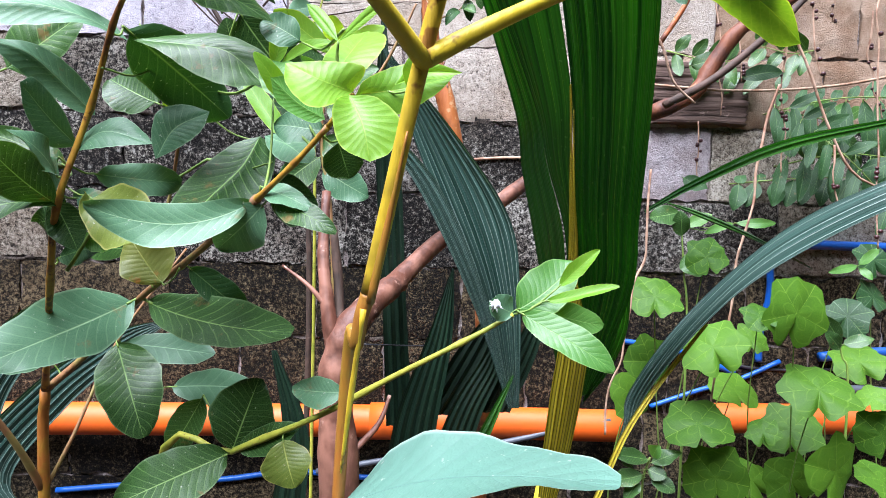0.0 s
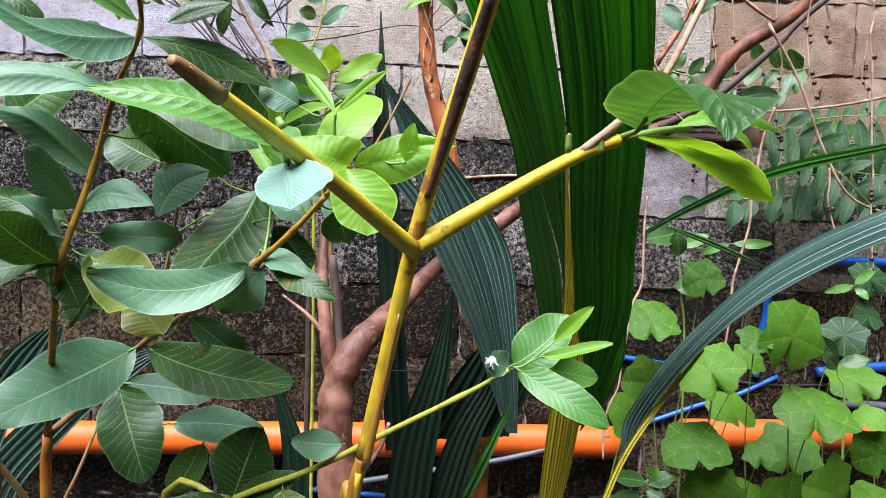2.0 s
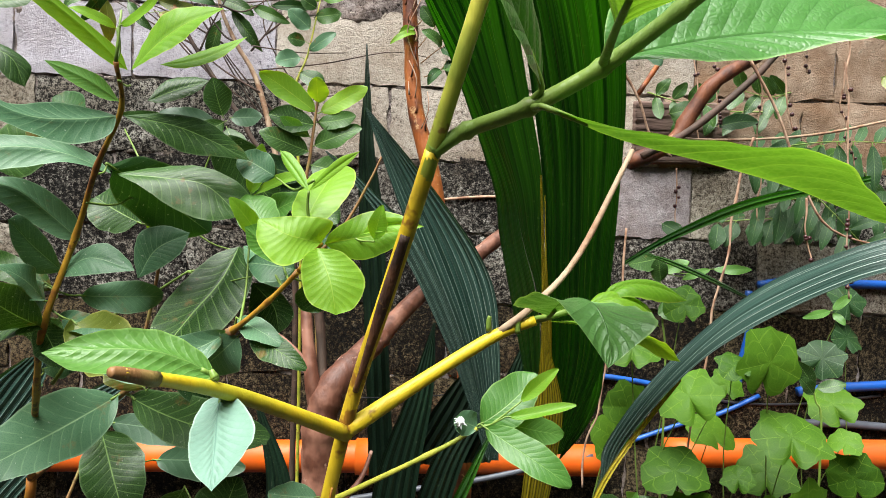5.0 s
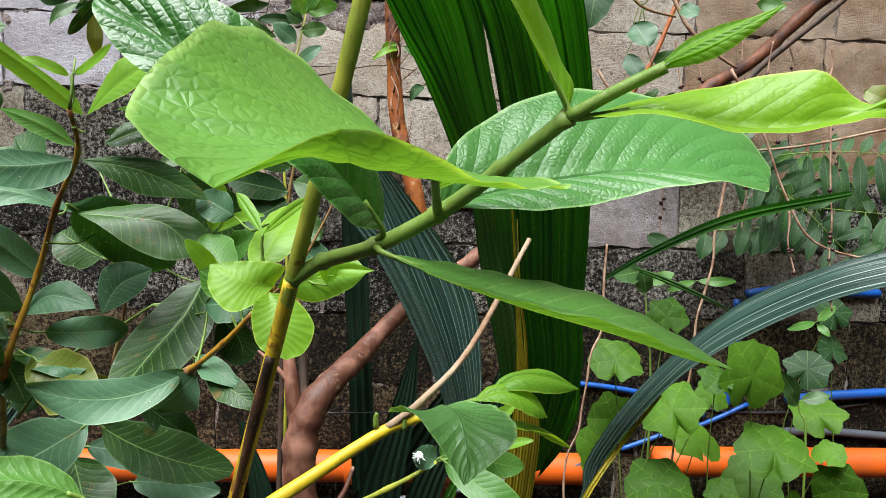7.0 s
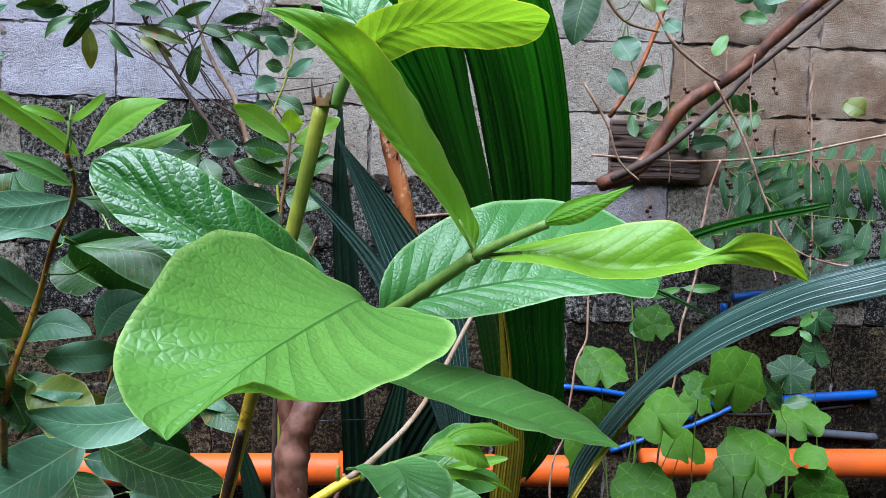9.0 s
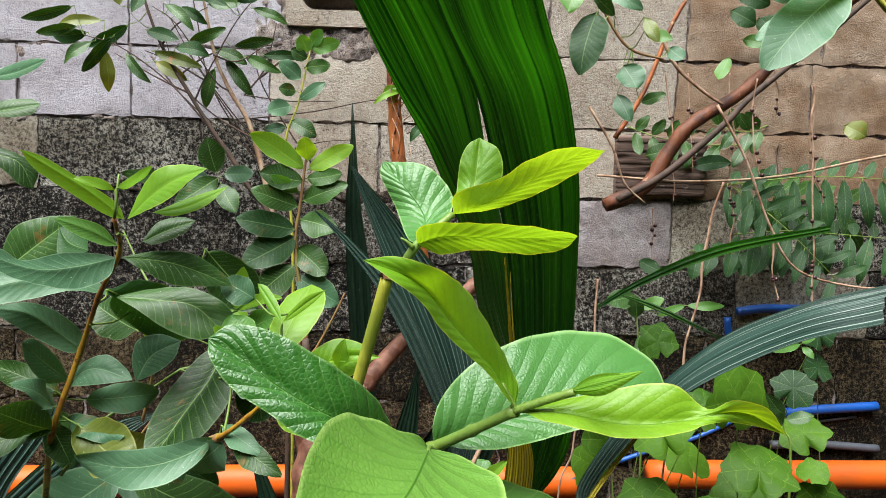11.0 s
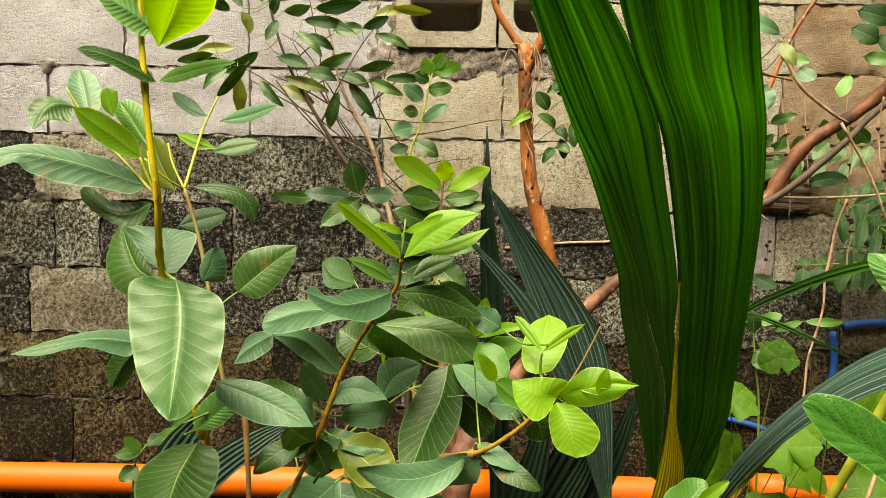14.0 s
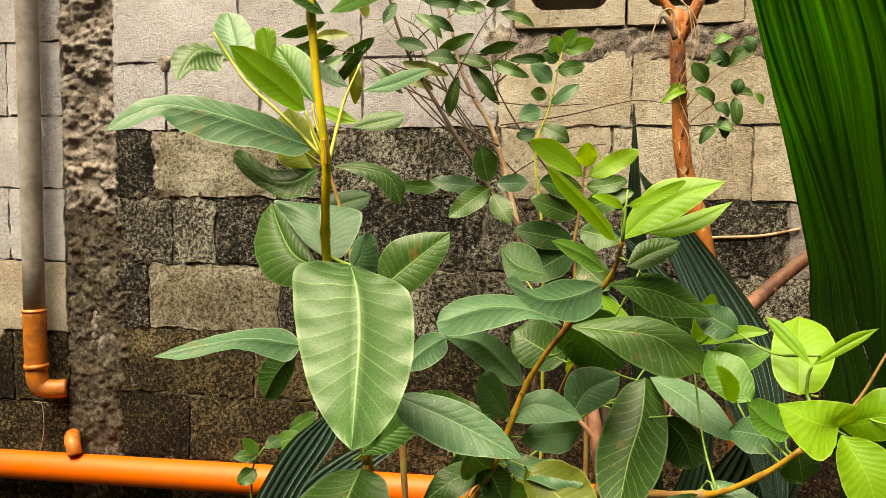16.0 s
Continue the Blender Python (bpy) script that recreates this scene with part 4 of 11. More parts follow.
# the twig that points away, ending in a withered tip, with a pair of small leaves
rail_leaf(plant, [(0.1525, 0.3296, 0.9248), (0.1462, 0.3262, 0.9292), (0.1385, 0.3215, 0.9322), (0.1229, 0.3146, 0.9330)],
          [(0.1492, 0.3300, 0.9302), (0.1408, 0.3285, 0.9352), (0.1310, 0.3215, 0.9362)],
          [(0.1482, 0.3225, 0.9258), (0.1400, 0.3160, 0.9285), (0.1305, 0.3120, 0.9302)], "fresh", 0.15, 0.0001, label="leaf pale above", stalk_from=(0.1530, 0.3185, 0.9262))
rail_leaf(plant, [(0.1546, 0.3268, 0.9222), (0.1560, 0.3190, 0.9196), (0.1590, 0.3070, 0.9168), (0.1614, 0.2965, 0.9135)],
          [(0.1514, 0.3240, 0.9206), (0.1515, 0.3152, 0.9174), (0.1554, 0.3040, 0.9147)],
          [(0.1602, 0.3205, 0.9222), (0.1654, 0.3110, 0.9194), (0.1642, 0.3020, 0.9162)], "silver", 0.1, 0.00013, stalk_from=(0.1560, 0.3205, 0.9240))
part("bud", tube([(0.1555, 0.3183, 0.9276), (0.1546, 0.3185, 0.9293)], 0.001, 0.0005, 7, 3), STEM_GREEN, plant)
# the twig that points to the side, with a drooping leaf and a tuft of young ones at its end
part("twig", tube([(0.1788, 0.3553, 0.9049), (0.1962, 0.361, 0.9155), (0.2185, 0.3697, 0.9278), (0.23, 0.3696, 0.9326)], 0.0023, 0.0015, 10, 6, 0.08), STEM_SAPLING, plant)
part("dead_twig", tube([(0.2199, 0.3698, 0.9289), (0.2297, 0.3699, 0.9371), (0.2451, 0.3831, 0.9508), (0.2647, 0.3974, 0.9842)], 0.0013, 0.0008, 8, 5, 0.2), TWIG_DEAD, plant, "dry leafless twig")
part("bud", tube([(0.2167, 0.3691, 0.9294), (0.2167, 0.3691, 0.9324), (0.217, 0.3691, 0.9336)], 0.0009, 0.0006, 7, 3), STEM_GREEN, plant)
part("bud", tube([(0.225, 0.3688, 0.9289), (0.225, 0.3688, 0.9319), (0.2253, 0.3688, 0.9331)], 0.0009, 0.0006, 7, 3), STEM_GREEN, plant)
part("twig", tube([(0.23, 0.3696, 0.9326), (0.2405, 0.372, 0.9352), (0.2510, 0.3770, 0.9372)], 0.0011, 0.0008, 8, 4), STEM_GREEN, plant)
rail_leaf(plant, [(0.2330, 0.3652, 0.9345), (0.2350, 0.3530, 0.9405), (0.2385, 0.3420, 0.9412), (0.2405, 0.3350, 0.9355), (0.2398, 0.3305, 0.9284)],
          [(0.2262, 0.3620, 0.9372), (0.2209, 0.3528, 0.9392), (0.2240, 0.3430, 0.9436), (0.2285, 0.3365, 0.9428), (0.2345, 0.3330, 0.9360)],
          [(0.2400, 0.3650, 0.9385), (0.2485, 0.3590, 0.9394), (0.2530, 0.3470, 0.9395), (0.2523, 0.3347, 0.9380), (0.2455, 0.3320, 0.9325)], "sky_sheen", 0.05, 0.0002, label="rounded leaf folded down at its tip", stalk_from=(0.2300, 0.3696, 0.9330))
rail_leaf(plant, [(0.2500, 0.3765, 0.9375), (0.2590, 0.3800, 0.9425), (0.2700, 0.3830, 0.9415), (0.2804, 0.3859, 0.9371)],
          [(0.2560, 0.3810, 0.9425), (0.2690, 0.3860, 0.9432)], [(0.2590, 0.3750, 0.9392), (0.2710, 0.3790, 0.9372)], "young", 0.2, 0.00025)
rail_leaf(plant, [(0.2450, 0.3730, 0.9365), (0.2540, 0.3745, 0.9392), (0.2625, 0.3760, 0.9362), (0.2690, 0.3780, 0.9300)],
          [(0.2520, 0.3785, 0.9400), (0.2640, 0.3810, 0.9368)], [(0.2545, 0.3700, 0.9365), (0.2635, 0.3715, 0.9322)], "young", 0.2, 0.00035, label="crinkled young leaf")
rail_leaf(plant, [(0.2329, 0.3662, 0.9330), (0.2500, 0.3730, 0.9312), (0.2660, 0.3800, 0.9262), (0.2785, 0.3844, 0.9182)],
          [(0.2400, 0.3640, 0.9332), (0.2511, 0.3640, 0.9318), (0.2690, 0.3745, 0.9262)], [(0.2480, 0.3800, 0.9305), (0.2640, 0.3875, 0.9238), (0.2740, 0.3885, 0.9185)], "young", 0.1, 0.0002)
# the upper twig: three pairs of leaves and a closed bud
part("twig", tube([(0.1988, 0.3316, 0.976), (0.2060, 0.3300, 0.9806), (0.2182, 0.3215, 0.9848), (0.2315, 0.3160, 0.9922), (0.2430, 0.3065, 1.0010), (0.2537, 0.2962, 1.0101)], 0.0018, 0.0015, 12, 8, 0.1, nodes=5), STEM_GREEN, plant)
bud = part("bud_stalk", tube([(0.2537, 0.2962, 1.0101), (0.2610, 0.2922, 1.0142), (0.268, 0.2884, 1.0177)], 0.0012, 0.0011, 9, 5), STEM_GREEN, plant)
rail_leaf(bud, [(0.2672, 0.2888, 1.0172), (0.2720, 0.2852, 1.0198), (0.2772, 0.2818, 1.0226), (0.2828, 0.2787, 1.0258)],
          [(0.2718, 0.2872, 1.0212), (0.2770, 0.2836, 1.0236)], [(0.2735, 0.2835, 1.0180), (0.2785, 0.2808, 1.0216)], "young", 0.3, 0.0001)
rail_leaf(bud, [(0.2668, 0.2884, 1.0178), (0.2712, 0.2850, 1.0206), (0.2760, 0.2822, 1.0228), (0.2805, 0.2798, 1.0244)],
          [(0.2706, 0.2868, 1.0218), (0.2752, 0.2842, 1.0238)], [(0.2722, 0.2836, 1.0196), (0.2768, 0.2812, 1.0220)], "young", -0.3, 0.0001)
# folded young leaf that stands up
rail_leaf(plant, [(0.2537, 0.2962, 1.0112), (0.2473, 0.2940, 1.0219), (0.2389, 0.2850, 1.0322), (0.2343, 0.2795, 1.0381), (0.2291, 0.2735, 1.0454), (0.2229, 0.2675, 1.0501), (0.2143, 0.2648, 1.0532)],
          [(0.2505, 0.2920, 1.0150), (0.2453, 0.2890, 1.0220), (0.2366, 0.2790, 1.0313), (0.2321, 0.2735, 1.0365), (0.2270, 0.2682, 1.0438), (0.2213, 0.2632, 1.0487)],
          [(0.2548, 0.2982, 1.0160), (0.2525, 0.3000, 1.0216), (0.2467, 0.2965, 1.0321), (0.2399, 0.2900, 1.0430), (0.2343, 0.2765, 1.0487), (0.2293, 0.2685, 1.0518), (0.2211, 0.2672, 1.0540)], "crisp", 0.1, 0.00025, label="folded young leaf standing up", stalk_from=(0.2537, 0.2962, 1.0101))
# young leaf with a twisted tip
rail_leaf(plant, [(0.2560, 0.2965, 1.0100), (0.2671, 0.2920, 1.0112), (0.2798, 0.2912, 1.0087), (0.2899, 0.2906, 1.0085), (0.2987, 0.2899, 1.0102), (0.3040, 0.2880, 1.0118), (0.3140, 0.2876, 1.0122), (0.3258, 0.2893, 1.0062)],
          [(0.2600, 0.2975, 1.0115), (0.2678, 0.2958, 1.0137), (0.2811, 0.2962, 1.0165), (0.2919, 0.2938, 1.0189), (0.2974, 0.2915, 1.0182), (0.3045, 0.2900, 1.0128), (0.3090, 0.2850, 1.0168), (0.3175, 0.2840, 1.0150)],
          [(0.2600, 0.2900, 1.0095), (0.2673, 0.2852, 1.0093), (0.2782, 0.2846, 1.0069), (0.2879, 0.2842, 1.0070), (0.2964, 0.2839, 1.0087), (0.3021, 0.2857, 1.0100), (0.3095, 0.2880, 1.0100), (0.3181, 0.2888, 1.0085)], "crisp", 0.06, 0.0003, label="young leaf with a twisted tip", stalk_from=(0.2537, 0.2962, 1.0101))
# broad leaf, its pale sky sheen painted in
rail_leaf(plant, [(0.2322, 0.3172, 0.9935), (0.2440, 0.3185, 0.9975), (0.2600, 0.3205, 1.0010), (0.2760, 0.3225, 1.0032), (0.2910, 0.3235, 1.0030), (0.3062, 0.3250, 1.0006)],
          [(0.2320, 0.3165, 1.0000), (0.2348, 0.3205, 1.0068), (0.2438, 0.3290, 1.0146), (0.2583, 0.3345, 1.0215), (0.2764, 0.3435, 1.0236), (0.2949, 0.3475, 1.0216), (0.3075, 0.3420, 1.0140), (0.3100, 0.3335, 1.0060)],
          [(0.2420, 0.3120, 0.9935), (0.2530, 0.3125, 0.9935), (0.2653, 0.3155, 0.9952), (0.2777, 0.3160, 0.9985), (0.2905, 0.3128, 1.0002), (0.3010, 0.3170, 0.9985)], "sky_sheen", 0.06, 0.00025, label="broad leaf with sky sheen painted pale", stalk_from=(0.2315, 0.3160, 0.9922))
# narrow leaf seen from the side, drooping
rail_leaf(plant, [(0.2205, 0.3150, 0.9838), (0.2360, 0.3135, 0.9782), (0.2505, 0.3085, 0.9740), (0.2660, 0.3075, 0.9700), (0.2810, 0.3092, 0.9652), (0.2931, 0.3108, 0.9617)],
          [(0.2350, 0.3255, 0.9812), (0.2510, 0.3288, 0.9780), (0.2660, 0.3245, 0.9755), (0.2823, 0.3235, 0.9686), (0.2892, 0.3185, 0.9642)],
          [(0.2310, 0.3090, 0.9800), (0.2427, 0.3020, 0.9772), (0.2530, 0.2947, 0.9754), (0.2639, 0.2900, 0.9735), (0.2767, 0.2985, 0.9680), (0.2870, 0.3060, 0.9638)], "fresh", 0.06, 0.0002, label="narrow drooping leaf", stalk_from=(0.2182, 0.3215, 0.9848))
# shiny quilted leaf
rail_leaf(plant, [(0.2200, 0.3180, 0.9885), (0.2150, 0.3110, 0.9965), (0.2065, 0.2985, 1.0060), (0.1988, 0.2950, 1.0110), (0.1886, 0.2955, 1.0170), (0.1790, 0.2970, 1.0240), (0.1706, 0.2975, 1.0287)],
          [(0.2150, 0.3040, 0.9900), (0.2057, 0.2915, 1.0000), (0.1960, 0.2900, 1.0050), (0.1885, 0.2908, 1.0102), (0.1785, 0.2920, 1.0165), (0.1722, 0.2936, 1.0241)],
          [(0.2200, 0.3190, 0.9960), (0.2152, 0.3116, 1.0083), (0.2083, 0.3050, 1.0165), (0.1998, 0.3005, 1.0234), (0.1879, 0.2990, 1.0303), (0.1764, 0.3000, 1.0322)], "glossy", 0.08, 0.0003, label="shiny quilted leaf", stalk_from=(0.2182, 0.3215, 0.9848))
# the largest leaf, wavy, reaching out over the twig
rail_leaf(plant, [(0.2306, 0.3040, 0.9965), (0.2293, 0.2860, 1.0008), (0.2259, 0.2674, 1.0010), (0.2217, 0.2543, 0.9996), (0.2182, 0.2404, 0.9982), (0.2131, 0.2235, 0.9940)],
          [(0.2280, 0.3010, 1.0010), (0.2216, 0.2930, 1.0058), (0.2130, 0.2850, 1.0120), (0.2072, 0.2715, 1.0158), (0.2042, 0.2550, 1.0135), (0.2036, 0.2440, 1.0085), (0.2018, 0.2365, 1.0015), (0.2075, 0.2260, 0.9975)],
          [(0.2358, 0.2960, 0.9985), (0.2432, 0.2860, 0.9988), (0.2486, 0.2770, 0.9975), (0.2458, 0.2600, 0.9962), (0.2362, 0.2420, 0.9955), (0.2292, 0.2295, 0.9965), (0.2250, 0.2280, 0.9985), (0.2213, 0.2300, 0.9992), (0.2170, 0.2290, 0.9972)], "sheen", 0.07, 0.0002, label="largest leaf, wavy, light green with a sheen", stalk_from=(0.2315, 0.3160, 0.9922), thick=0.0011)
# the sprout on the cut end
part("sprout", tube([(0.2205, 0.3128, 1.0440), (0.2228, 0.3110, 1.0490), (0.226, 0.309, 1.054), (0.2315, 0.3115, 1.0590), (0.2365, 0.3141, 1.0632)], 0.0016, 0.0011, 9, 5, .08), STEM_GREEN, plant)
part("bud", tube([(0.2250, 0.3080, 1.0535), (0.2232, 0.3075, 1.0552), (0.2215, 0.3072, 1.0562)], 0.0008, 0.0003, 6, 3), STEM_GREEN, plant)
rail_leaf(plant, [(0.2262, 0.3100, 1.0545), (0.2283, 0.3260, 1.0622), (0.2212, 0.3320, 1.0720), (0.2145, 0.3380, 1.0797)],
          [(0.2230, 0.3200, 1.0560), (0.2190, 0.3330, 1.0650), (0.2140, 0.3360, 1.0750)],
          [(0.2345, 0.3240, 1.0600), (0.2372, 0.3320, 1.0690), (0.2285, 0.3345, 1.0785)], "sky_sheen", 0.05, 0.00015, label="pale bluish leaf")
rail_leaf(plant, [(0.2262, 0.3085, 1.0545), (0.2330, 0.2960, 1.0570), (0.2418, 0.2870, 1.0572), (0.2527, 0.2850, 1.0572), (0.2600, 0.2850, 1.0576), (0.2662, 0.2852, 1.0580)],
          [(0.2262, 0.2990, 1.0590), (0.2310, 0.2920, 1.0610), (0.2417, 0.2825, 1.0614), (0.2520, 0.2785, 1.0611), (0.2601, 0.2785, 1.0600), (0.2655, 0.2815, 1.0590)],
          [(0.2326, 0.3010, 1.0522), (0.2419, 0.2925, 1.0541), (0.2555, 0.2891, 1.0534), (0.2642, 0.2885, 1.0552)], "crisp", -0.05, 0.0002, label="young leaf arching out of the sprout")
rail_leaf(plant, [(0.2365, 0.3130, 1.0632), (0.2417, 0.2985, 1.0650), (0.2532, 0.2958, 1.0704), (0.2647, 0.2920, 1.0774), (0.2722, 0.2825, 1.0800)],
          [(0.2365, 0.2990, 1.0690), (0.2480, 0.2945, 1.0732), (0.2535, 0.2915, 1.0772), (0.2630, 0.2860, 1.0808)],
          [(0.2472, 0.3010, 1.0650), (0.2602, 0.3000, 1.0700), (0.2705, 0.2940, 1.0765)], "crisp", -0.06, 0.0003, label="young leaf, lit from above")
rail_leaf(plant, [(0.2365, 0.3145, 1.0640), (0.2430, 0.3290, 1.0705), (0.2449, 0.3325, 1.0785), (0.2458, 0.3360, 1.0880)],
          [(0.2385, 0.3320, 1.0705), (0.2395, 0.3335, 1.0800), (0.2420, 0.3345, 1.0855)], [(0.2475, 0.3300, 1.0680), (0.2530, 0.3323, 1.0750), (0.2520, 0.3335, 1.0838)], "young", 0.08, 0.00009, label="young upright leaf")
# low leaf near the foot of the view, strong light painted as pale colour
leaf(plant, (0.1552, 0.3784, 0.79), (0.221, 0.338, 0.8157), 0.0344, (-0.43, -0.14, 0.89), "silver", fold=0.15, arch=0.06, blunt=0.75)


# bushy guava sapling, grey-green leaves on slim brown branches
plant = thing("guava_sapling", (-0.187, 0.88, 0), "bushy guava sapling, grey-green leaves on slim brown branches", "sapling", "guava saplings")
part("stem", tube([(-0.1873, 0.8797, 0), (-0.1873, 0.8597, 0.5811), (-0.1775, 0.8463, 0.6869)], 0.0062, 0.0048, 10, 5, 0.06), STEM_RUSSET, plant)
part("stem", tube([(-0.1775, 0.8463, 0.6869), (-0.116, 0.745, 0.805), (-0.086, 0.7, 0.866), (-0.06, 0.697, 0.936), (-0.031, 0.668, 0.987), (-0.004, 0.645, 1.025), (0.0019, 0.6232, 1.0518)], 0.003, 0.0014, 10, 5, 0.06, nodes=6), STEM_OCHRE, plant)
part("branch", tube([(-0.1873, 0.8597, 0.5811), (-0.1972, 0.8336, 0.6361), (-0.2158, 0.8077, 0.6919)], 0.004, 0.0025, 10, 5, 0.06), STEM_BROWN, plant)
part("branch", tube([(-0.1873, 0.8597, 0.5811), (-0.17, 0.8825, 0.6303), (-0.1446, 0.9277, 0.7203), (-0.0847, 0.9622, 0.8169)], 0.0022, 0.0012, 10, 5, 0.06), STEM_BROWN, plant)
part("branch", tube([(-0.1775, 0.8463, 0.6869), (-0.1406, 0.8473, 0.7202), (-0.0822, 0.8293, 0.7785), (-0.0095, 0.7599, 0.825), (0.0674, 0.6605, 0.8739)], 0.0034, 0.0027, 10, 5, 0.06, nodes=3), STEM_BROWN, plant)
part("branch", tube([(0.0324, 0.7103, 0.8523), (0.0674, 0.6605, 0.8739), (0.0954, 0.641, 0.8969), (0.118, 0.6318, 0.9199)], 0.0024, 0.0017, 10, 5, 0.06, nodes=3), STEM_OCHRE, plant)
# the larger leaves, wavy and bent each in its own way
rail_leaf(plant, [(-0.0081, 0.6487, 1.0205), (-0.0299, 0.6265, 1.0148), (-0.0482, 0.6070, 1.0149), (-0.0700, 0.5824, 1.0277)], [(-0.0181, 0.6467, 1.0235), (-0.0375, 0.6271, 1.0257), (-0.0554, 0.6075, 1.0211), (-0.0657, 0.5963, 1.0306)], [(-0.0100, 0.6385, 1.0062), (-0.0261, 0.6218, 0.9988), (-0.0444, 0.6025, 1.0048), (-0.0581, 0.5874, 1.0137)], "waxy", 0.05, 0.0002)
rail_leaf(plant, [(-0.0336, 0.6972, 0.9839), (-0.0613, 0.6838, 0.9967), (-0.0898, 0.6688, 0.9992), (-0.1236, 0.6497, 0.9897)], [(-0.0489, 0.6964, 0.9988), (-0.0742, 0.6839, 1.0074), (-0.1025, 0.6688, 1.0072), (-0.1199, 0.6589, 0.9996)], [(-0.0569, 0.6795, 0.9903), (-0.0811, 0.6664, 0.9852), (-0.1082, 0.6513, 0.9806), (-0.1195, 0.6452, 0.9834)], "waxy", 0.05, 0.0002)
rail_leaf(plant, [(-0.0046, 0.6493, 1.0213), (0.0254, 0.6619, 1.0172), (0.0503, 0.6723, 1.0075), (0.0726, 0.6814, 0.9959)], [(0.0178, 0.6645, 1.0255), (0.0426, 0.6747, 1.0227), (0.0642, 0.6836, 1.0064)], [(0.0087, 0.6492, 1.0131), (0.0311, 0.6588, 0.9988), (0.0557, 0.6689, 0.9969)], "mature", 0.08, 0.00018)
rail_leaf(plant, [(-0.0294, 0.6938, 0.9838), (0.0060, 0.6922, 0.9820), (0.0385, 0.6902, 0.9773), (0.0651, 0.6859, 0.9542)], [(-0.0017, 0.7018, 0.9896), (0.0315, 0.7008, 0.9914), (0.0600, 0.6981, 0.9801), (0.0712, 0.6956, 0.9649)], [(-0.0068, 0.6835, 0.9746), (0.0176, 0.6804, 0.9595), (0.0433, 0.6780, 0.9509)], "mature", 0.05, 0.0002)
rail_leaf(plant, [(-0.0634, 0.7107, 0.9318), (-0.0807, 0.6968, 0.9533), (-0.0973, 0.6838, 0.9703), (-0.1199, 0.6688, 0.9761)], [(-0.0669, 0.7112, 0.9507), (-0.0812, 0.6994, 0.9697), (-0.0958, 0.6892, 0.9781), (-0.1100, 0.6806, 0.9782)], [(-0.0739, 0.6984, 0.9345), (-0.0927, 0.6844, 0.9502), (-0.1087, 0.6715, 0.9671)], "waxy", 0.05, 0.0002)
rail_leaf(plant, [(-0.1191, 0.6689, 0.9757), (-0.1280, 0.6589, 0.9722), (-0.1378, 0.6453, 0.9654), (-0.1434, 0.6335, 0.9565)], [(-0.1258, 0.6705, 0.9794), (-0.1383, 0.6575, 0.9762)], [(-0.1174, 0.6592, 0.9663), (-0.1291, 0.6430, 0.9582)], "waxy", 0.08, 0.00018)
rail_leaf(plant, [(-0.0724, 0.7028, 0.9080), (-0.0852, 0.6863, 0.9282), (-0.0944, 0.6712, 0.9481)], [(-0.0902, 0.6965, 0.9080), (-0.0975, 0.6827, 0.9285)], [(-0.0741, 0.6875, 0.9316), (-0.0843, 0.6721, 0.9510)], "waxy", 0.08, 0.00018)
rail_leaf(plant, [(-0.0768, 0.7019, 0.9044), (-0.0518, 0.7005, 0.9199), (-0.0163, 0.6967, 0.9111)], [(-0.0645, 0.7077, 0.9225), (-0.0424, 0.7062, 0.9309), (-0.0248, 0.7041, 0.9195)], [(-0.0601, 0.6945, 0.9060), (-0.0364, 0.6924, 0.9090)], "waxy", 0.05, 0.0002)
rail_leaf(plant, [(-0.0255, 0.7251, 0.9021), (-0.0116, 0.7263, 0.9258), (0.0141, 0.7286, 0.9395)], [(-0.0304, 0.7297, 0.9202), (-0.0253, 0.7301, 0.9391), (-0.0063, 0.7318, 0.9447)], [(-0.0062, 0.7218, 0.9112), (0.0095, 0.7232, 0.9241)], "waxy", 0.05, 0.0002)
rail_leaf(plant, [(0.0405, 0.7787, 0.9266), (0.0340, 0.7483, 0.8995), (0.0204, 0.7145, 0.8751), (0.0083, 0.6715, 0.8481)], [(0.0194, 0.7673, 0.9175), (-0.0007, 0.7292, 0.8892), (-0.0056, 0.7020, 0.8690), (-0.0008, 0.6801, 0.8520)], [(0.0531, 0.7778, 0.9165), (0.0559, 0.7474, 0.8868), (0.0439, 0.7144, 0.8632), (0.0246, 0.6875, 0.8496)], "mature", 0.05, 0.0002, label="long drooping leaf with rusty specks")
rail_leaf(plant, [(0.0443, 0.7783, 0.9269), (0.0677, 0.7507, 0.9188), (0.0827, 0.7265, 0.9101), (0.0965, 0.6989, 0.9010)], [(0.0623, 0.7731, 0.9296), (0.0839, 0.7480, 0.9242), (0.0961, 0.7210, 0.9108)], [(0.0525, 0.7536, 0.9153), (0.0682, 0.7279, 0.9042), (0.0858, 0.7030, 0.9010)], "waxy", 0.05, 0.0002)
rail_leaf(plant, [(0.0538, 0.7729, 0.8955), (0.0734, 0.7693, 0.8756), (0.0796, 0.7644, 0.8532)], [(0.0519, 0.7710, 0.8687), (0.0664, 0.7679, 0.8524)], [(0.0729, 0.7691, 0.8934), (0.0911, 0.7653, 0.8733), (0.0881, 0.7621, 0.8606)], "mature", 0.08, 0.00018)
rail_leaf(plant, [(-0.0459, 0.6834, 1.0232), (-0.0689, 0.6974, 1.0287), (-0.0830, 0.7090, 1.0409)], [(-0.0563, 0.7017, 1.0418), (-0.0730, 0.7114, 1.0463)], [(-0.0575, 0.6824, 1.0187), (-0.0758, 0.6923, 1.0203)], "dark", 0.08, 0.00018)
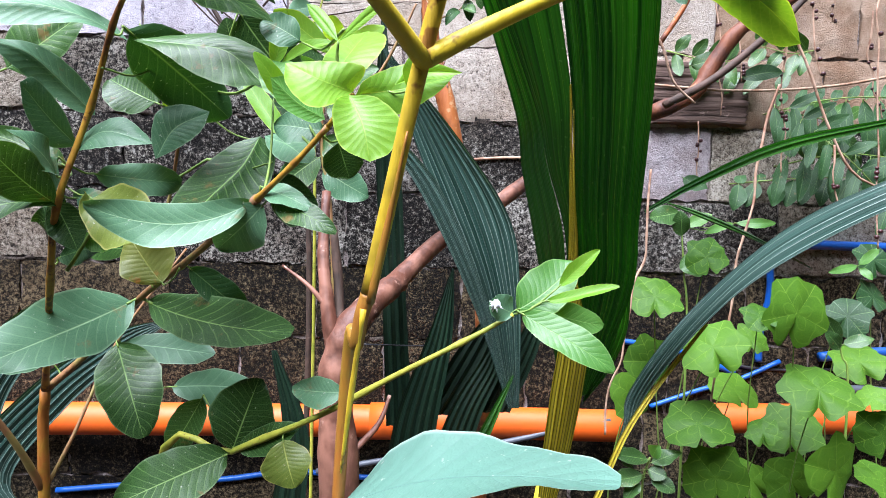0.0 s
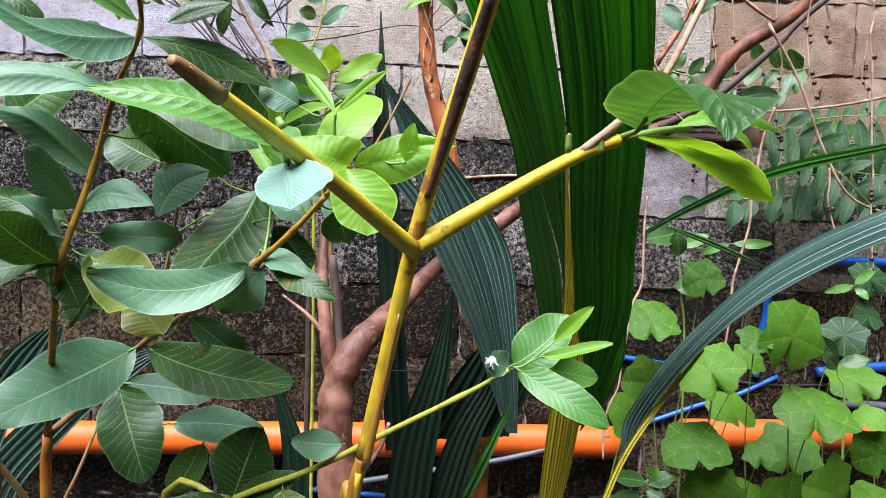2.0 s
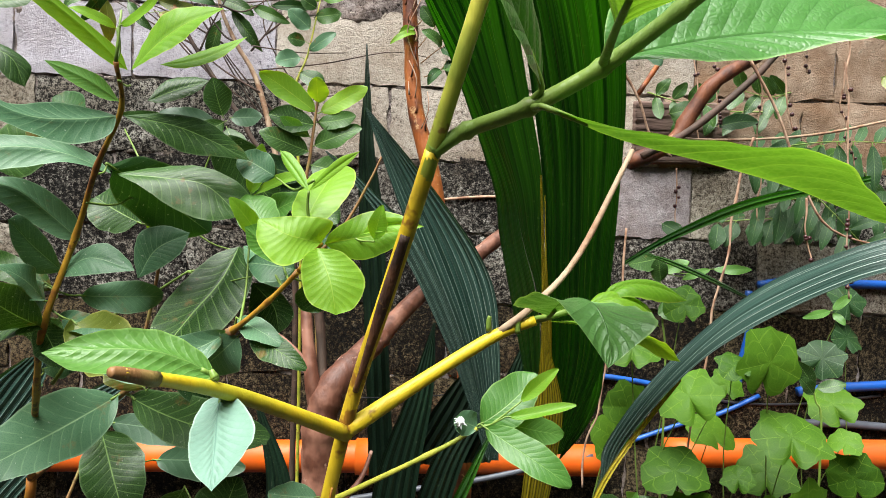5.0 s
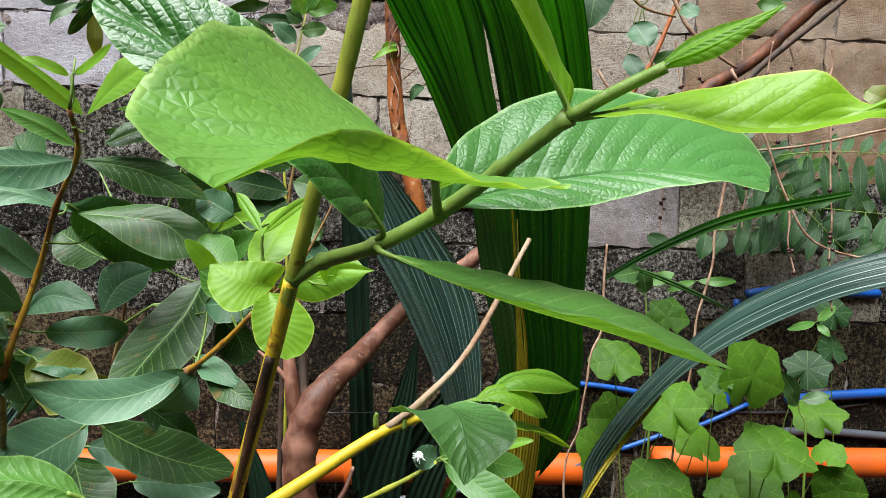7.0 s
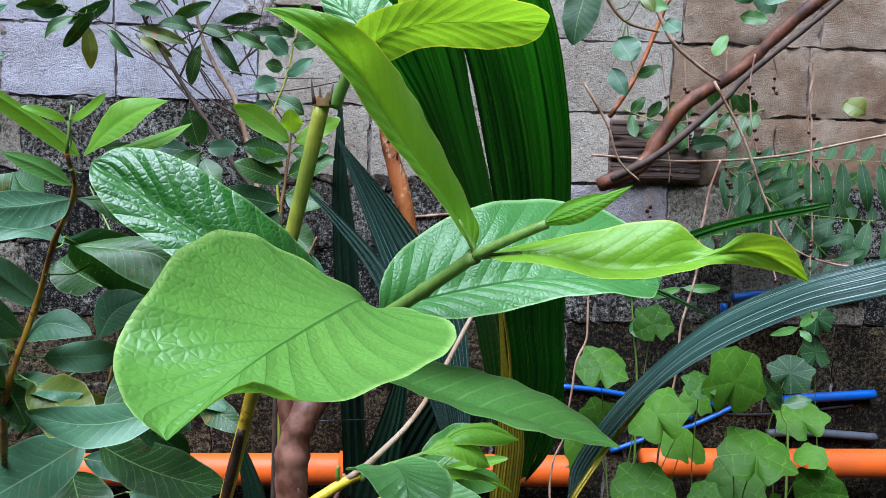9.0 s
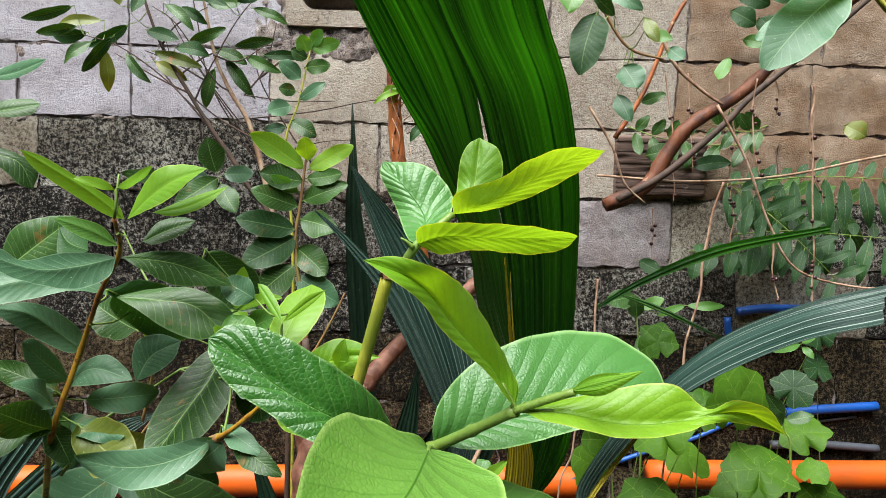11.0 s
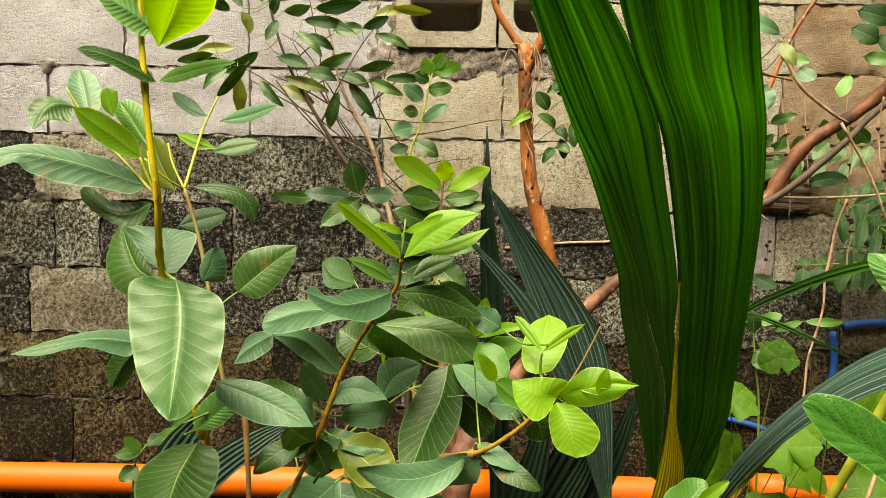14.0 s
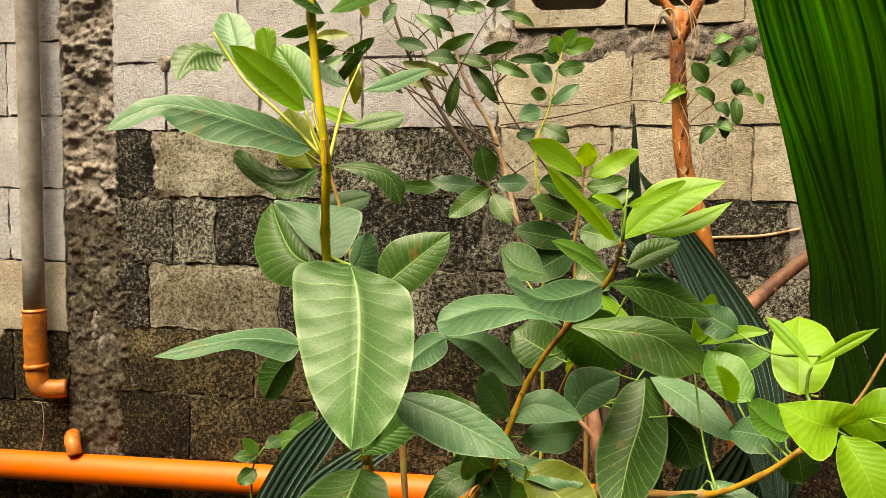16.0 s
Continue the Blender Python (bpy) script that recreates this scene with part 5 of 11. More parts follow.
rail_leaf(plant, [(-0.0001, 0.6457, 1.0510), (-0.0166, 0.6270, 1.0707), (-0.0319, 0.6105, 1.0848), (-0.0479, 0.5922, 1.0992)], [(-0.0052, 0.6420, 1.0640), (-0.0236, 0.6226, 1.0816), (-0.0392, 0.6056, 1.0952)], [(-0.0085, 0.6345, 1.0540), (-0.0242, 0.6184, 1.0681), (-0.0408, 0.5990, 1.0854)], "young", 0.08, 0.00018)
rail_leaf(plant, [(0.0018, 0.6460, 1.0510), (0.0211, 0.6422, 1.0693), (0.0417, 0.6385, 1.0825), (0.0667, 0.6344, 1.0912)], [(0.0109, 0.6492, 1.0737), (0.0248, 0.6461, 1.0901), (0.0451, 0.6434, 1.0941)], [(0.0172, 0.6376, 1.0569), (0.0378, 0.6341, 1.0673), (0.0557, 0.6303, 1.0820)], "young", 0.05, 0.0002)
rail_leaf(plant, [(0.0190, 0.6511, 1.0565), (0.0432, 0.6529, 1.0611), (0.0633, 0.6544, 1.0705), (0.0766, 0.6555, 1.0786)], [(0.0345, 0.6565, 1.0639), (0.0567, 0.6582, 1.0727)], [(0.0370, 0.6482, 1.0542), (0.0596, 0.6498, 1.0621)], "young", 0.08, 0.00018)
rail_leaf(plant, [(-0.0061, 0.6476, 1.0303), (-0.0228, 0.6372, 1.0423), (-0.0436, 0.6246, 1.0515)], [(-0.0169, 0.6437, 1.0458), (-0.0343, 0.6336, 1.0521)], [(-0.0142, 0.6394, 1.0309), (-0.0312, 0.6290, 1.0404)], "fresh", 0.08, 0.00018)
rail_leaf(plant, [(0.0083, 0.6571, 1.0330), (0.0248, 0.6625, 1.0417), (0.0465, 0.6693, 1.0504)], [(0.0174, 0.6663, 1.0484), (0.0342, 0.6713, 1.0529)], [(0.0202, 0.6552, 1.0315), (0.0390, 0.6611, 1.0397)], "mature", 0.08, 0.00018)
rail_leaf(plant, [(0.1193, 0.6448, 0.9521), (0.1260, 0.6650, 0.9720), (0.1360, 0.6990, 0.9964)], [(0.1105, 0.6500, 0.9550), (0.1082, 0.6650, 0.9665), (0.1170, 0.6880, 0.9870)], [(0.1350, 0.6500, 0.9560), (0.1494, 0.6668, 0.9770), (0.1490, 0.6860, 0.9910)], "young", 0.05, 0.0002, label="rounded lime green leaf")
rail_leaf(plant, [(0.1232, 0.6360, 0.9736), (0.1120, 0.6450, 0.9880), (0.0998, 0.6551, 1.0017)], [(0.1145, 0.6410, 0.9800), (0.1038, 0.6500, 0.9920)], [(0.1190, 0.6430, 0.9865), (0.1085, 0.6520, 0.9990)], "young", 0.1, 0.0001, label="narrow young leaf")
rail_leaf(plant, [(0.1232, 0.6360, 0.9736), (0.1400, 0.6320, 0.9880), (0.1577, 0.6278, 1.0006)], [(0.1300, 0.6350, 0.9835), (0.1440, 0.6310, 0.9960)], [(0.1330, 0.6330, 0.9785), (0.1490, 0.6290, 0.9910)], "young", 0.1, 0.0001, label="narrow young leaf")
rail_leaf(plant, [(0.1345, 0.6200, 0.9400), (0.1150, 0.6080, 0.9450), (0.0954, 0.6110, 0.9545)], [(0.1420, 0.6150, 0.9540), (0.1200, 0.6150, 0.9570)], [(0.1250, 0.6030, 0.9300), (0.1124, 0.5930, 0.9270), (0.0985, 0.5990, 0.9400)], "young", 0.05, 0.0002, label="rounded lime green leaf")
rail_leaf(plant, [(0.1360, 0.6240, 0.9390), (0.1650, 0.6300, 0.9450), (0.1960, 0.6180, 0.9515)], [(0.1423, 0.6240, 0.9490), (0.1634, 0.6370, 0.9610), (0.1850, 0.6290, 0.9595)], [(0.1480, 0.6290, 0.9310), (0.1630, 0.6300, 0.9290), (0.1850, 0.6190, 0.9400)], "young", 0.05, 0.0002, label="lime green leaf")
rail_leaf(plant, [(0.1600, 0.6240, 0.9460), (0.1800, 0.6170, 0.9530), (0.2009, 0.6140, 0.9525)], [(0.1690, 0.6200, 0.9560), (0.1850, 0.6150, 0.9575)], [(0.1720, 0.6170, 0.9480), (0.1890, 0.6130, 0.9490)], "young", 0.1, 0.0001, label="narrow young leaf")
rail_leaf(plant, [(0.1330, 0.6130, 0.9370), (0.1430, 0.6010, 0.9170), (0.1477, 0.5957, 0.8967)], [(0.1270, 0.6030, 0.9330), (0.1253, 0.5978, 0.9226), (0.1310, 0.5940, 0.9050)], [(0.1500, 0.6050, 0.9350), (0.1651, 0.5930, 0.9200), (0.1600, 0.5930, 0.9030)], "young", 0.05, 0.0002, label="rounded lime green leaf")
rail_leaf(plant, [(0.1147, 0.6424, 0.9258), (0.0984, 0.6356, 0.9345), (0.0828, 0.6285, 0.9487)], [(0.1089, 0.6425, 0.9424), (0.0926, 0.6357, 0.9509)], [(0.1057, 0.6357, 0.9230), (0.0876, 0.6281, 0.9333)], "fresh", 0.08, 0.00018)
leaf(plant, (-0.0316, 0.6858, 0.99), (0.0195, 0.7612, 0.9393), 0.0519, (-0.49, 0.69, 0.54), "dark", blunt=0.65, wave=0.05)
leaf(plant, (-0.0659, 0.7108, 0.8893), (-0.0137, 0.7489, 0.8849), 0.0266, (0.59, -0.79, 0.14), "waxy", blunt=0.7, wave=0.1)
leaf(plant, (-0.0281, 0.7394, 0.9453), (-0.0738, 0.7561, 0.9668), 0.0439, (-0.18, -0.92, 0.34), "mature", blunt=0.7)
leaf(plant, (-0.0823, 0.7105, 0.8927), (-0.1476, 0.7154, 0.9194), 0.0236, (0.19, -0.77, 0.61), "mature", wave=0.06)
leaf(plant, (-0.0831, 0.7039, 0.8673), (-0.1343, 0.6625, 0.8538), 0.0256, (0.25, -0.56, 0.79), "mature", arch=0.12, wave=0.07)
leaf(plant, (-0.0846, 0.7006, 0.8999), (-0.1126, 0.7262, 0.8714), 0.0211, (-0.5, -0.83, -0.25), "waxy")
leaf(plant, (-0.0943, 0.7079, 0.8706), (-0.0759, 0.7076, 0.8332), 0.0261, (0.26, -0.96, 0.13), "mature")
leaf(plant, (-0.1097, 0.7438, 0.8229), (-0.0689, 0.7286, 0.8343), 0.0234, (-0.42, -0.79, 0.45), "dark")
leaf(plant, (-0.0225, 0.7214, 0.9708), (-0.0278, 0.7589, 0.9341), 0.0054, (0.09, 0.7, 0.71), "young")
leaf(plant, (-0.086, 0.7, 0.866), (-0.0975, 0.6327, 0.9079), 0.0327, (-0.69, 0.46, 0.56), "mature", bend=0.05, blunt=0.6, wave=0.06)
leaf(plant, (-0.086, 0.7, 0.886), (-0.0968, 0.6633, 0.916), 0.0224, (0.97, -0.13, 0.19), "waxy", arch=0.05, wave=0.08)
leaf(plant, (-0.079, 0.71, 0.8709), (-0.0169, 0.6779, 0.8696), 0.0231, (-0.28, -0.57, 0.78), "waxy", wave=0.12)
leaf(plant, (-0.0926, 0.7295, 0.8544), (-0.1246, 0.7403, 0.8507), 0.0275, (-0.32, -0.95, -0.01), "mature", wave=0.1)
leaf(plant, (-0.0835, 0.7284, 0.8415), (-0.0571, 0.7273, 0.8369), 0.0175, (-0.01, -0.98, 0.2), "fresh")
leaf(plant, (0.0669, 0.7092, 0.9481), (0.1125, 0.6851, 0.9727), 0.0273, (-0.58, -0.73, 0.36), "fresh", blunt=0.7)
leaf(plant, (0.0665, 0.7104, 0.9698), (0.077, 0.7038, 1.0102), 0.0151, (-0.19, -0.98, -0.11), "young", fold=0.3)
leaf(plant, (0.068, 0.7106, 0.9698), (0.1093, 0.6857, 0.988), 0.0114, (-0.6, -0.63, 0.5), "young", fold=0.3)
leaf(plant, (0.0515, 0.8297, 0.9293), (0.007, 0.851, 0.988), 0.0191, (-0.05, -0.95, 0.31), "young", fold=0.3)
leaf(plant, (0.0294, 0.7499, 1.0216), (0.0729, 0.7712, 0.9645), 0.0466, (0.2, -0.96, -0.21), "mature", blunt=0.7)
leaf(plant, (-0.06, 0.6915, 0.873), (-0.0083, 0.6649, 0.8438), 0.0446, (-0.1, -0.82, 0.57), "yellowing", blunt=0.7, wave=0.08)
leaf(plant, (0.0687, 0.6651, 0.8822), (0.1059, 0.6381, 0.8702), 0.0171, (-0.28, -0.69, 0.67), "waxy")
part("branch", tube([(-0.0926, 0.725, 0.8151), (-0.064, 0.7305, 0.8586), (-0.0224, 0.7567, 0.8881), (0.0022, 0.7603, 0.9051)], 0.0016, 0.001, 10, 5, 0.06), STEM_GREEN, plant)
part("branch", tube([(-0.0046, 0.7631, 0.9634), (-0.0252, 0.779, 0.9278), (-0.0387, 0.7951, 0.8845), (-0.0466, 0.7918, 0.8431)], 0.0014, 0.0016, 10, 5, 0.06), STEM_BROWN, plant)
leaf(plant, (0.0021, 0.6245, 1.0731), (-0.0169, 0.605, 1.0805), 0.0080, (0.74, -0.64, 0.21), "young")
leaf(plant, (0.003, 0.6245, 1.074), (0.0365, 0.6052, 1.09), 0.0080, (-0.53, -0.84, 0.1), "young")
part("bud", tube([(0.0019, 0.6232, 1.0518), (0.0046, 0.6252, 1.085)], 0.0012, 0.0006, 7, 3), STEM_GREEN, plant)
leaf(plant, (0.0661, 0.6678, 0.8738), (-0.032, 0.627, 0.8704), 0.0305, (0.35, -0.87, 0.34), "waxy", bend=-0.17, wave=0.06, fold=0.2)
leaf(plant, (0.0732, 0.6601, 0.8718), (0.0356, 0.6792, 0.8384), 0.0330, (-0.15, -0.92, -0.36), "waxy")
leaf(plant, (0.0777, 0.6602, 0.8741), (0.1224, 0.6276, 0.8574), 0.0195, (-0.32, -0.74, 0.59), "mature")
leaf(plant, (-0.0822, 0.8294, 0.7795), (-0.1464, 0.7089, 0.7474), 0.0611, (0.66, -0.5, 0.56), "waxy", blunt=0.6)
leaf(plant, (-0.0785, 0.8292, 0.7786), (0.0792, 0.7334, 0.7687), 0.0442, (-0.41, -0.74, 0.53), "mature", blunt=0.7, bend=0.02)
leaf(plant, (-0.0333, 0.762, 0.8009), (-0.0632, 0.7657, 0.842), 0.0443, (0.25, -0.93, 0.27), "yellowing")
leaf(plant, (-0.0245, 0.7898, 0.815), (0.0252, 0.8053, 0.769), 0.0274, (0.35, -0.93, 0.07), "dark")
leaf(plant, (-0.1204, 0.8676, 0.7329), (-0.0755, 0.821, 0.6544), 0.0605, (0.23, -0.77, 0.59), "mature", blunt=0.6)
leaf(plant, (-0.1728, 0.8479, 0.714), (-0.217, 0.8111, 0.7424), 0.0366, (0.67, -0.73, 0.1), "waxy")
leaf(plant, (-0.1548, 0.9573, 0.709), (-0.0349, 0.9036, 0.7107), 0.0358, (-0.34, -0.74, 0.59), "grey")
leaf(plant, (-0.1184, 1.0023, 0.6477), (-0.0018, 0.9495, 0.6612), 0.0398, (-0.41, -0.81, 0.42), "grey", blunt=0.7)
leaf(plant, (-0.0774, 0.8123, 0.8269), (-0.1382, 0.834, 0.824), 0.0232, (-0.34, -0.94, 0.05), "mature")
leaf(plant, (-0.1261, 0.7653, 0.852), (-0.1051, 0.7641, 0.8433), 0.0278, (0.04, -0.97, 0.24), "mature")
part("sprout", tube([(0.1180, 0.6318, 0.9199), (0.1280, 0.6270, 0.9320), (0.1345, 0.6215, 0.9395)], 0.0017, 0.0014, 10, 5, 0.06), STEM_OCHRE, plant)
part("sprout", tube([(0.1340, 0.6220, 0.9390), (0.1240, 0.6400, 0.9500), (0.1222, 0.6390, 0.9640), (0.1232, 0.6360, 0.9736)], 0.0013, 0.0009, 10, 5, 0.06), STEM_GREEN, plant)
part("dead_twig", tube([(0.118, 0.6318, 0.9199), (0.1461, 0.6315, 0.9489), (0.1638, 0.6328, 0.9808), (0.1715, 0.6335, 0.9977)], 0.0012, 0.0007, 10, 5, 0.06), STEM_BROWN, plant)
leaf(plant, (0.1688, 0.6201, 0.9417), (0.1742, 0.6113, 0.9647), 0.0122, (-0.05, -0.94, -0.35), "young", fold=0.4)
leaf(plant, (0.122, 0.6502, 0.9132), (0.1292, 0.6585, 0.8889), 0.0274, (0.24, -0.94, -0.25), "mature")
leaf(plant, (0.1141, 0.6509, 0.9188), (0.0792, 0.6525, 0.9237), 0.0247, (0.02, -0.9, 0.43), "waxy")
leaf(plant, (0.0864, 0.6632, 0.9391), (0.069, 0.6456, 0.9675), 0.0142, (0.54, -0.82, -0.18), "young", fold=0.3)
leaf(plant, (0.0963, 0.6628, 0.9393), (0.0711, 0.6858, 0.9711), 0.0303, (-0.15, -0.85, 0.5), "fresh")
leaf(plant, (0.0914, 0.6858, 0.984), (0.0622, 0.6879, 0.9997), 0.0251, (0.05, -0.98, 0.21), "waxy")
part("twig", tube([(-0.0339, 0.6709, 0.9819), (-0.0327, 0.6823, 0.9839), (-0.0316, 0.6858, 0.99)], 0.0009, 0.0007, 6, 4), STEM_GREEN, plant)
part("twig", tube([(-0.0756, 0.6988, 0.894), (-0.0708, 0.7088, 0.8897), (-0.0659, 0.7108, 0.8893)], 0.0009, 0.0007, 6, 4), STEM_GREEN, plant)
part("twig", tube([(-0.0128, 0.7694, 0.9491), (-0.0205, 0.7584, 0.9432), (-0.0281, 0.7394, 0.9453)], 0.0009, 0.0007, 6, 4), STEM_GREEN, plant)
part("twig", tube([(-0.0782, 0.6991, 0.887), (-0.0802, 0.7088, 0.8882), (-0.0823, 0.7105, 0.8927)], 0.0009, 0.0007, 6, 4), STEM_GREEN, plant)
part("twig", tube([(-0.0834, 0.6997, 0.873), (-0.0833, 0.7058, 0.8693), (-0.0831, 0.7039, 0.8673)], 0.0008, 0.0007, 6, 4), STEM_GREEN, plant)
part("twig", tube([(-0.0756, 0.6988, 0.894), (-0.0801, 0.7037, 0.8956), (-0.0846, 0.7006, 0.8999)], 0.0008, 0.0007, 6, 4), STEM_GREEN, plant)
part("twig", tube([(-0.0834, 0.6997, 0.873), (-0.0889, 0.7078, 0.8701), (-0.0943, 0.7079, 0.8706)], 0.0009, 0.0007, 6, 4), STEM_GREEN, plant)
part("twig", tube([(-0.11, 0.736, 0.8172), (-0.1099, 0.7439, 0.8189), (-0.1097, 0.7438, 0.8229)], 0.0008, 0.0007, 6, 4), STEM_GREEN, plant)
part("twig", tube([(-0.0455, 0.6825, 0.9615), (-0.034, 0.7059, 0.9606), (-0.0225, 0.7214, 0.9708)], 0.0010, 0.0007, 6, 4), STEM_GREEN, plant)
part("twig", tube([(-0.0782, 0.6991, 0.887), (-0.0821, 0.7035, 0.8856), (-0.086, 0.7, 0.886)], 0.0008, 0.0007, 6, 4), STEM_GREEN, plant)
part("twig", tube([(-0.0834, 0.6997, 0.873), (-0.0812, 0.7089, 0.8706), (-0.079, 0.71, 0.8709)], 0.0008, 0.0007, 6, 4), STEM_GREEN, plant)
part("twig", tube([(-0.095, 0.7135, 0.8477), (-0.0938, 0.7255, 0.8489), (-0.0926, 0.7295, 0.8544)], 0.0009, 0.0007, 6, 4), STEM_GREEN, plant)
part("twig", tube([(-0.0783, 0.7277, 0.8368), (-0.0809, 0.7321, 0.8383), (-0.0835, 0.7284, 0.8415)], 0.0008, 0.0007, 6, 4), STEM_GREEN, plant)
part("twig", tube([(0.073, 0.6566, 0.8785), (0.07, 0.6869, 0.9028), (0.0669, 0.7092, 0.9481)], 0.0011, 0.0007, 6, 4), STEM_GREEN, plant)
part("twig", tube([(-0.0046, 0.7631, 0.9634), (0.031, 0.7407, 0.956), (0.0665, 0.7104, 0.9698)], 0.0012, 0.0007, 6, 4), STEM_GREEN, plant)
part("twig", tube([(-0.0046, 0.7631, 0.9634), (0.0317, 0.7408, 0.9558), (0.068, 0.7106, 0.9698)], 0.0012, 0.0007, 6, 4), STEM_GREEN, plant)
part("twig", tube([(0.0022, 0.7603, 0.9051), (0.0304, 0.7571, 0.8973), (0.0586, 0.7459, 0.9034)], 0.0010, 0.0007, 6, 4), STEM_GREEN, plant)
part("twig", tube([(0.0022, 0.7603, 0.9051), (0.0268, 0.799, 0.9066), (0.0515, 0.8297, 0.9293)], 0.0012, 0.0007, 6, 4), STEM_GREEN, plant)
part("twig", tube([(-0.0046, 0.7631, 0.9634), (0.0124, 0.7605, 0.9842), (0.0294, 0.7499, 1.0216)], 0.0011, 0.0007, 6, 4), STEM_GREEN, plant)
part("twig", tube([(-0.0808, 0.6994, 0.88), (-0.0704, 0.6995, 0.8737), (-0.06, 0.6915, 0.873)], 0.0009, 0.0007, 6, 4), STEM_GREEN, plant)
part("twig", tube([(0.0639, 0.6654, 0.8717), (0.0663, 0.6693, 0.8756), (0.0687, 0.6651, 0.8822)], 0.0008, 0.0007, 6, 4), STEM_GREEN, plant)
part("twig", tube([(-0.0046, 0.7631, 0.9634), (-0.0467, 0.8101, 0.9817), (-0.0888, 0.8491, 1.0334)], 0.0014, 0.0007, 6, 4), STEM_GREEN, plant)
part("twig", tube([(0.0019, 0.6232, 1.0518), (0.002, 0.6278, 1.0599), (0.0021, 0.6245, 1.0731)], 0.0009, 0.0007, 6, 4), STEM_GREEN, plant)
part("twig", tube([(0.0019, 0.6232, 1.0518), (0.0024, 0.6279, 1.0602), (0.003, 0.6245, 1.074)], 0.0009, 0.0007, 6, 4), STEM_GREEN, plant)
part("twig", tube([(0.0001, 0.6297, 1.0437), (0.0019, 0.6301, 1.0407), (0.0038, 0.6225, 1.0399)], 0.0008, 0.0007, 6, 4), STEM_GREEN, plant)
part("twig", tube([(-0.0005, 0.6319, 1.0411), (0.0033, 0.6362, 1.039), (0.0071, 0.6324, 1.0388)], 0.0008, 0.0007, 6, 4), STEM_GREEN, plant)
part("twig", tube([(-0.0107, 0.7678, 0.9527), (0.0144, 0.7782, 0.9299), (0.0396, 0.7805, 0.9217)], 0.0010, 0.0007, 6, 4), STEM_GREEN, plant)
part("twig", tube([(0.0022, 0.7603, 0.9051), (0.0238, 0.7829, 0.9048), (0.0455, 0.7975, 0.9185)], 0.0010, 0.0007, 6, 4), STEM_GREEN, plant)
part("twig", tube([(0.073, 0.6566, 0.8785), (0.0754, 0.6624, 0.8754), (0.0777, 0.6602, 0.8741)], 0.0008, 0.0007, 6, 4), STEM_GREEN, plant)
part("twig", tube([(-0.0241, 0.7738, 0.8157), (-0.0287, 0.7719, 0.8058), (-0.0333, 0.762, 0.8009)], 0.0009, 0.0007, 6, 4), STEM_GREEN, plant)
part("twig", tube([(-0.0313, 0.7807, 0.8111), (-0.0279, 0.7893, 0.8116), (-0.0245, 0.7898, 0.815)], 0.0008, 0.0007, 6, 4), STEM_GREEN, plant)
part("twig", tube([(-0.1289, 0.8437, 0.7319), (-0.1246, 0.8597, 0.7294), (-0.1204, 0.8676, 0.7329)], 0.0009, 0.0007, 6, 4), STEM_GREEN, plant)
part("twig", tube([(-0.1627, 0.8467, 0.7002), (-0.1678, 0.8513, 0.7051), (-0.1728, 0.8479, 0.714)], 0.0009, 0.0007, 6, 4), STEM_GREEN, plant)
part("twig", tube([(-0.1446, 0.9277, 0.7203), (-0.1497, 0.9465, 0.7106), (-0.1548, 0.9573, 0.709)], 0.0009, 0.0007, 6, 4), STEM_GREEN, plant)
part("twig", tube([(-0.1522, 0.9141, 0.6933), (-0.1353, 0.9622, 0.6579), (-0.1184, 1.0023, 0.6477)], 0.0012, 0.0007, 6, 4), STEM_GREEN, plant)
part("twig", tube([(-0.0604, 0.8085, 0.7924), (-0.0689, 0.8144, 0.805), (-0.0774, 0.8123, 0.8269)], 0.0010, 0.0007, 6, 4), STEM_GREEN, plant)
part("twig", tube([(-0.11, 0.736, 0.8172), (-0.1181, 0.7546, 0.8288), (-0.1261, 0.7653, 0.852)], 0.0010, 0.0007, 6, 4), STEM_GREEN, plant)
part("twig", tube([(0.1262, 0.6326, 0.9547), (0.1262, 0.6416, 0.9529), (0.1262, 0.6425, 0.9536)], 0.0008, 0.0007, 6, 4), STEM_GREEN, plant)
part("twig", tube([(0.1348, 0.6316, 0.9373), (0.1392, 0.635, 0.9329), (0.1435, 0.6305, 0.9311)], 0.0008, 0.0007, 6, 4), STEM_GREEN, plant)
part("twig", tube([(0.1461, 0.6315, 0.9489), (0.1574, 0.6298, 0.9421), (0.1688, 0.6201, 0.9417)], 0.0009, 0.0007, 6, 4), STEM_GREEN, plant)
part("twig", tube([(0.1135, 0.6337, 0.9153), (0.1178, 0.6459, 0.912), (0.122, 0.6502, 0.9132)], 0.0009, 0.0007, 6, 4), STEM_GREEN, plant)
part("twig", tube([(0.1135, 0.6337, 0.9153), (0.1138, 0.6463, 0.9149), (0.1141, 0.6509, 0.9188)], 0.0009, 0.0007, 6, 4), STEM_GREEN, plant)
part("twig", tube([(0.1067, 0.6364, 0.9084), (0.0965, 0.6538, 0.9183), (0.0864, 0.6632, 0.9391)], 0.0010, 0.0007, 6, 4), STEM_GREEN, plant)
part("twig", tube([(0.1112, 0.6346, 0.913), (0.1038, 0.6527, 0.9212), (0.0963, 0.6628, 0.9393)], 0.0010, 0.0007, 6, 4), STEM_GREEN, plant)
part("twig", tube([(0.1268, 0.6342, 0.9808), (0.1091, 0.664, 0.9748), (0.0914, 0.6858, 0.984)], 0.0011, 0.0007, 6, 4), STEM_GREEN, plant)


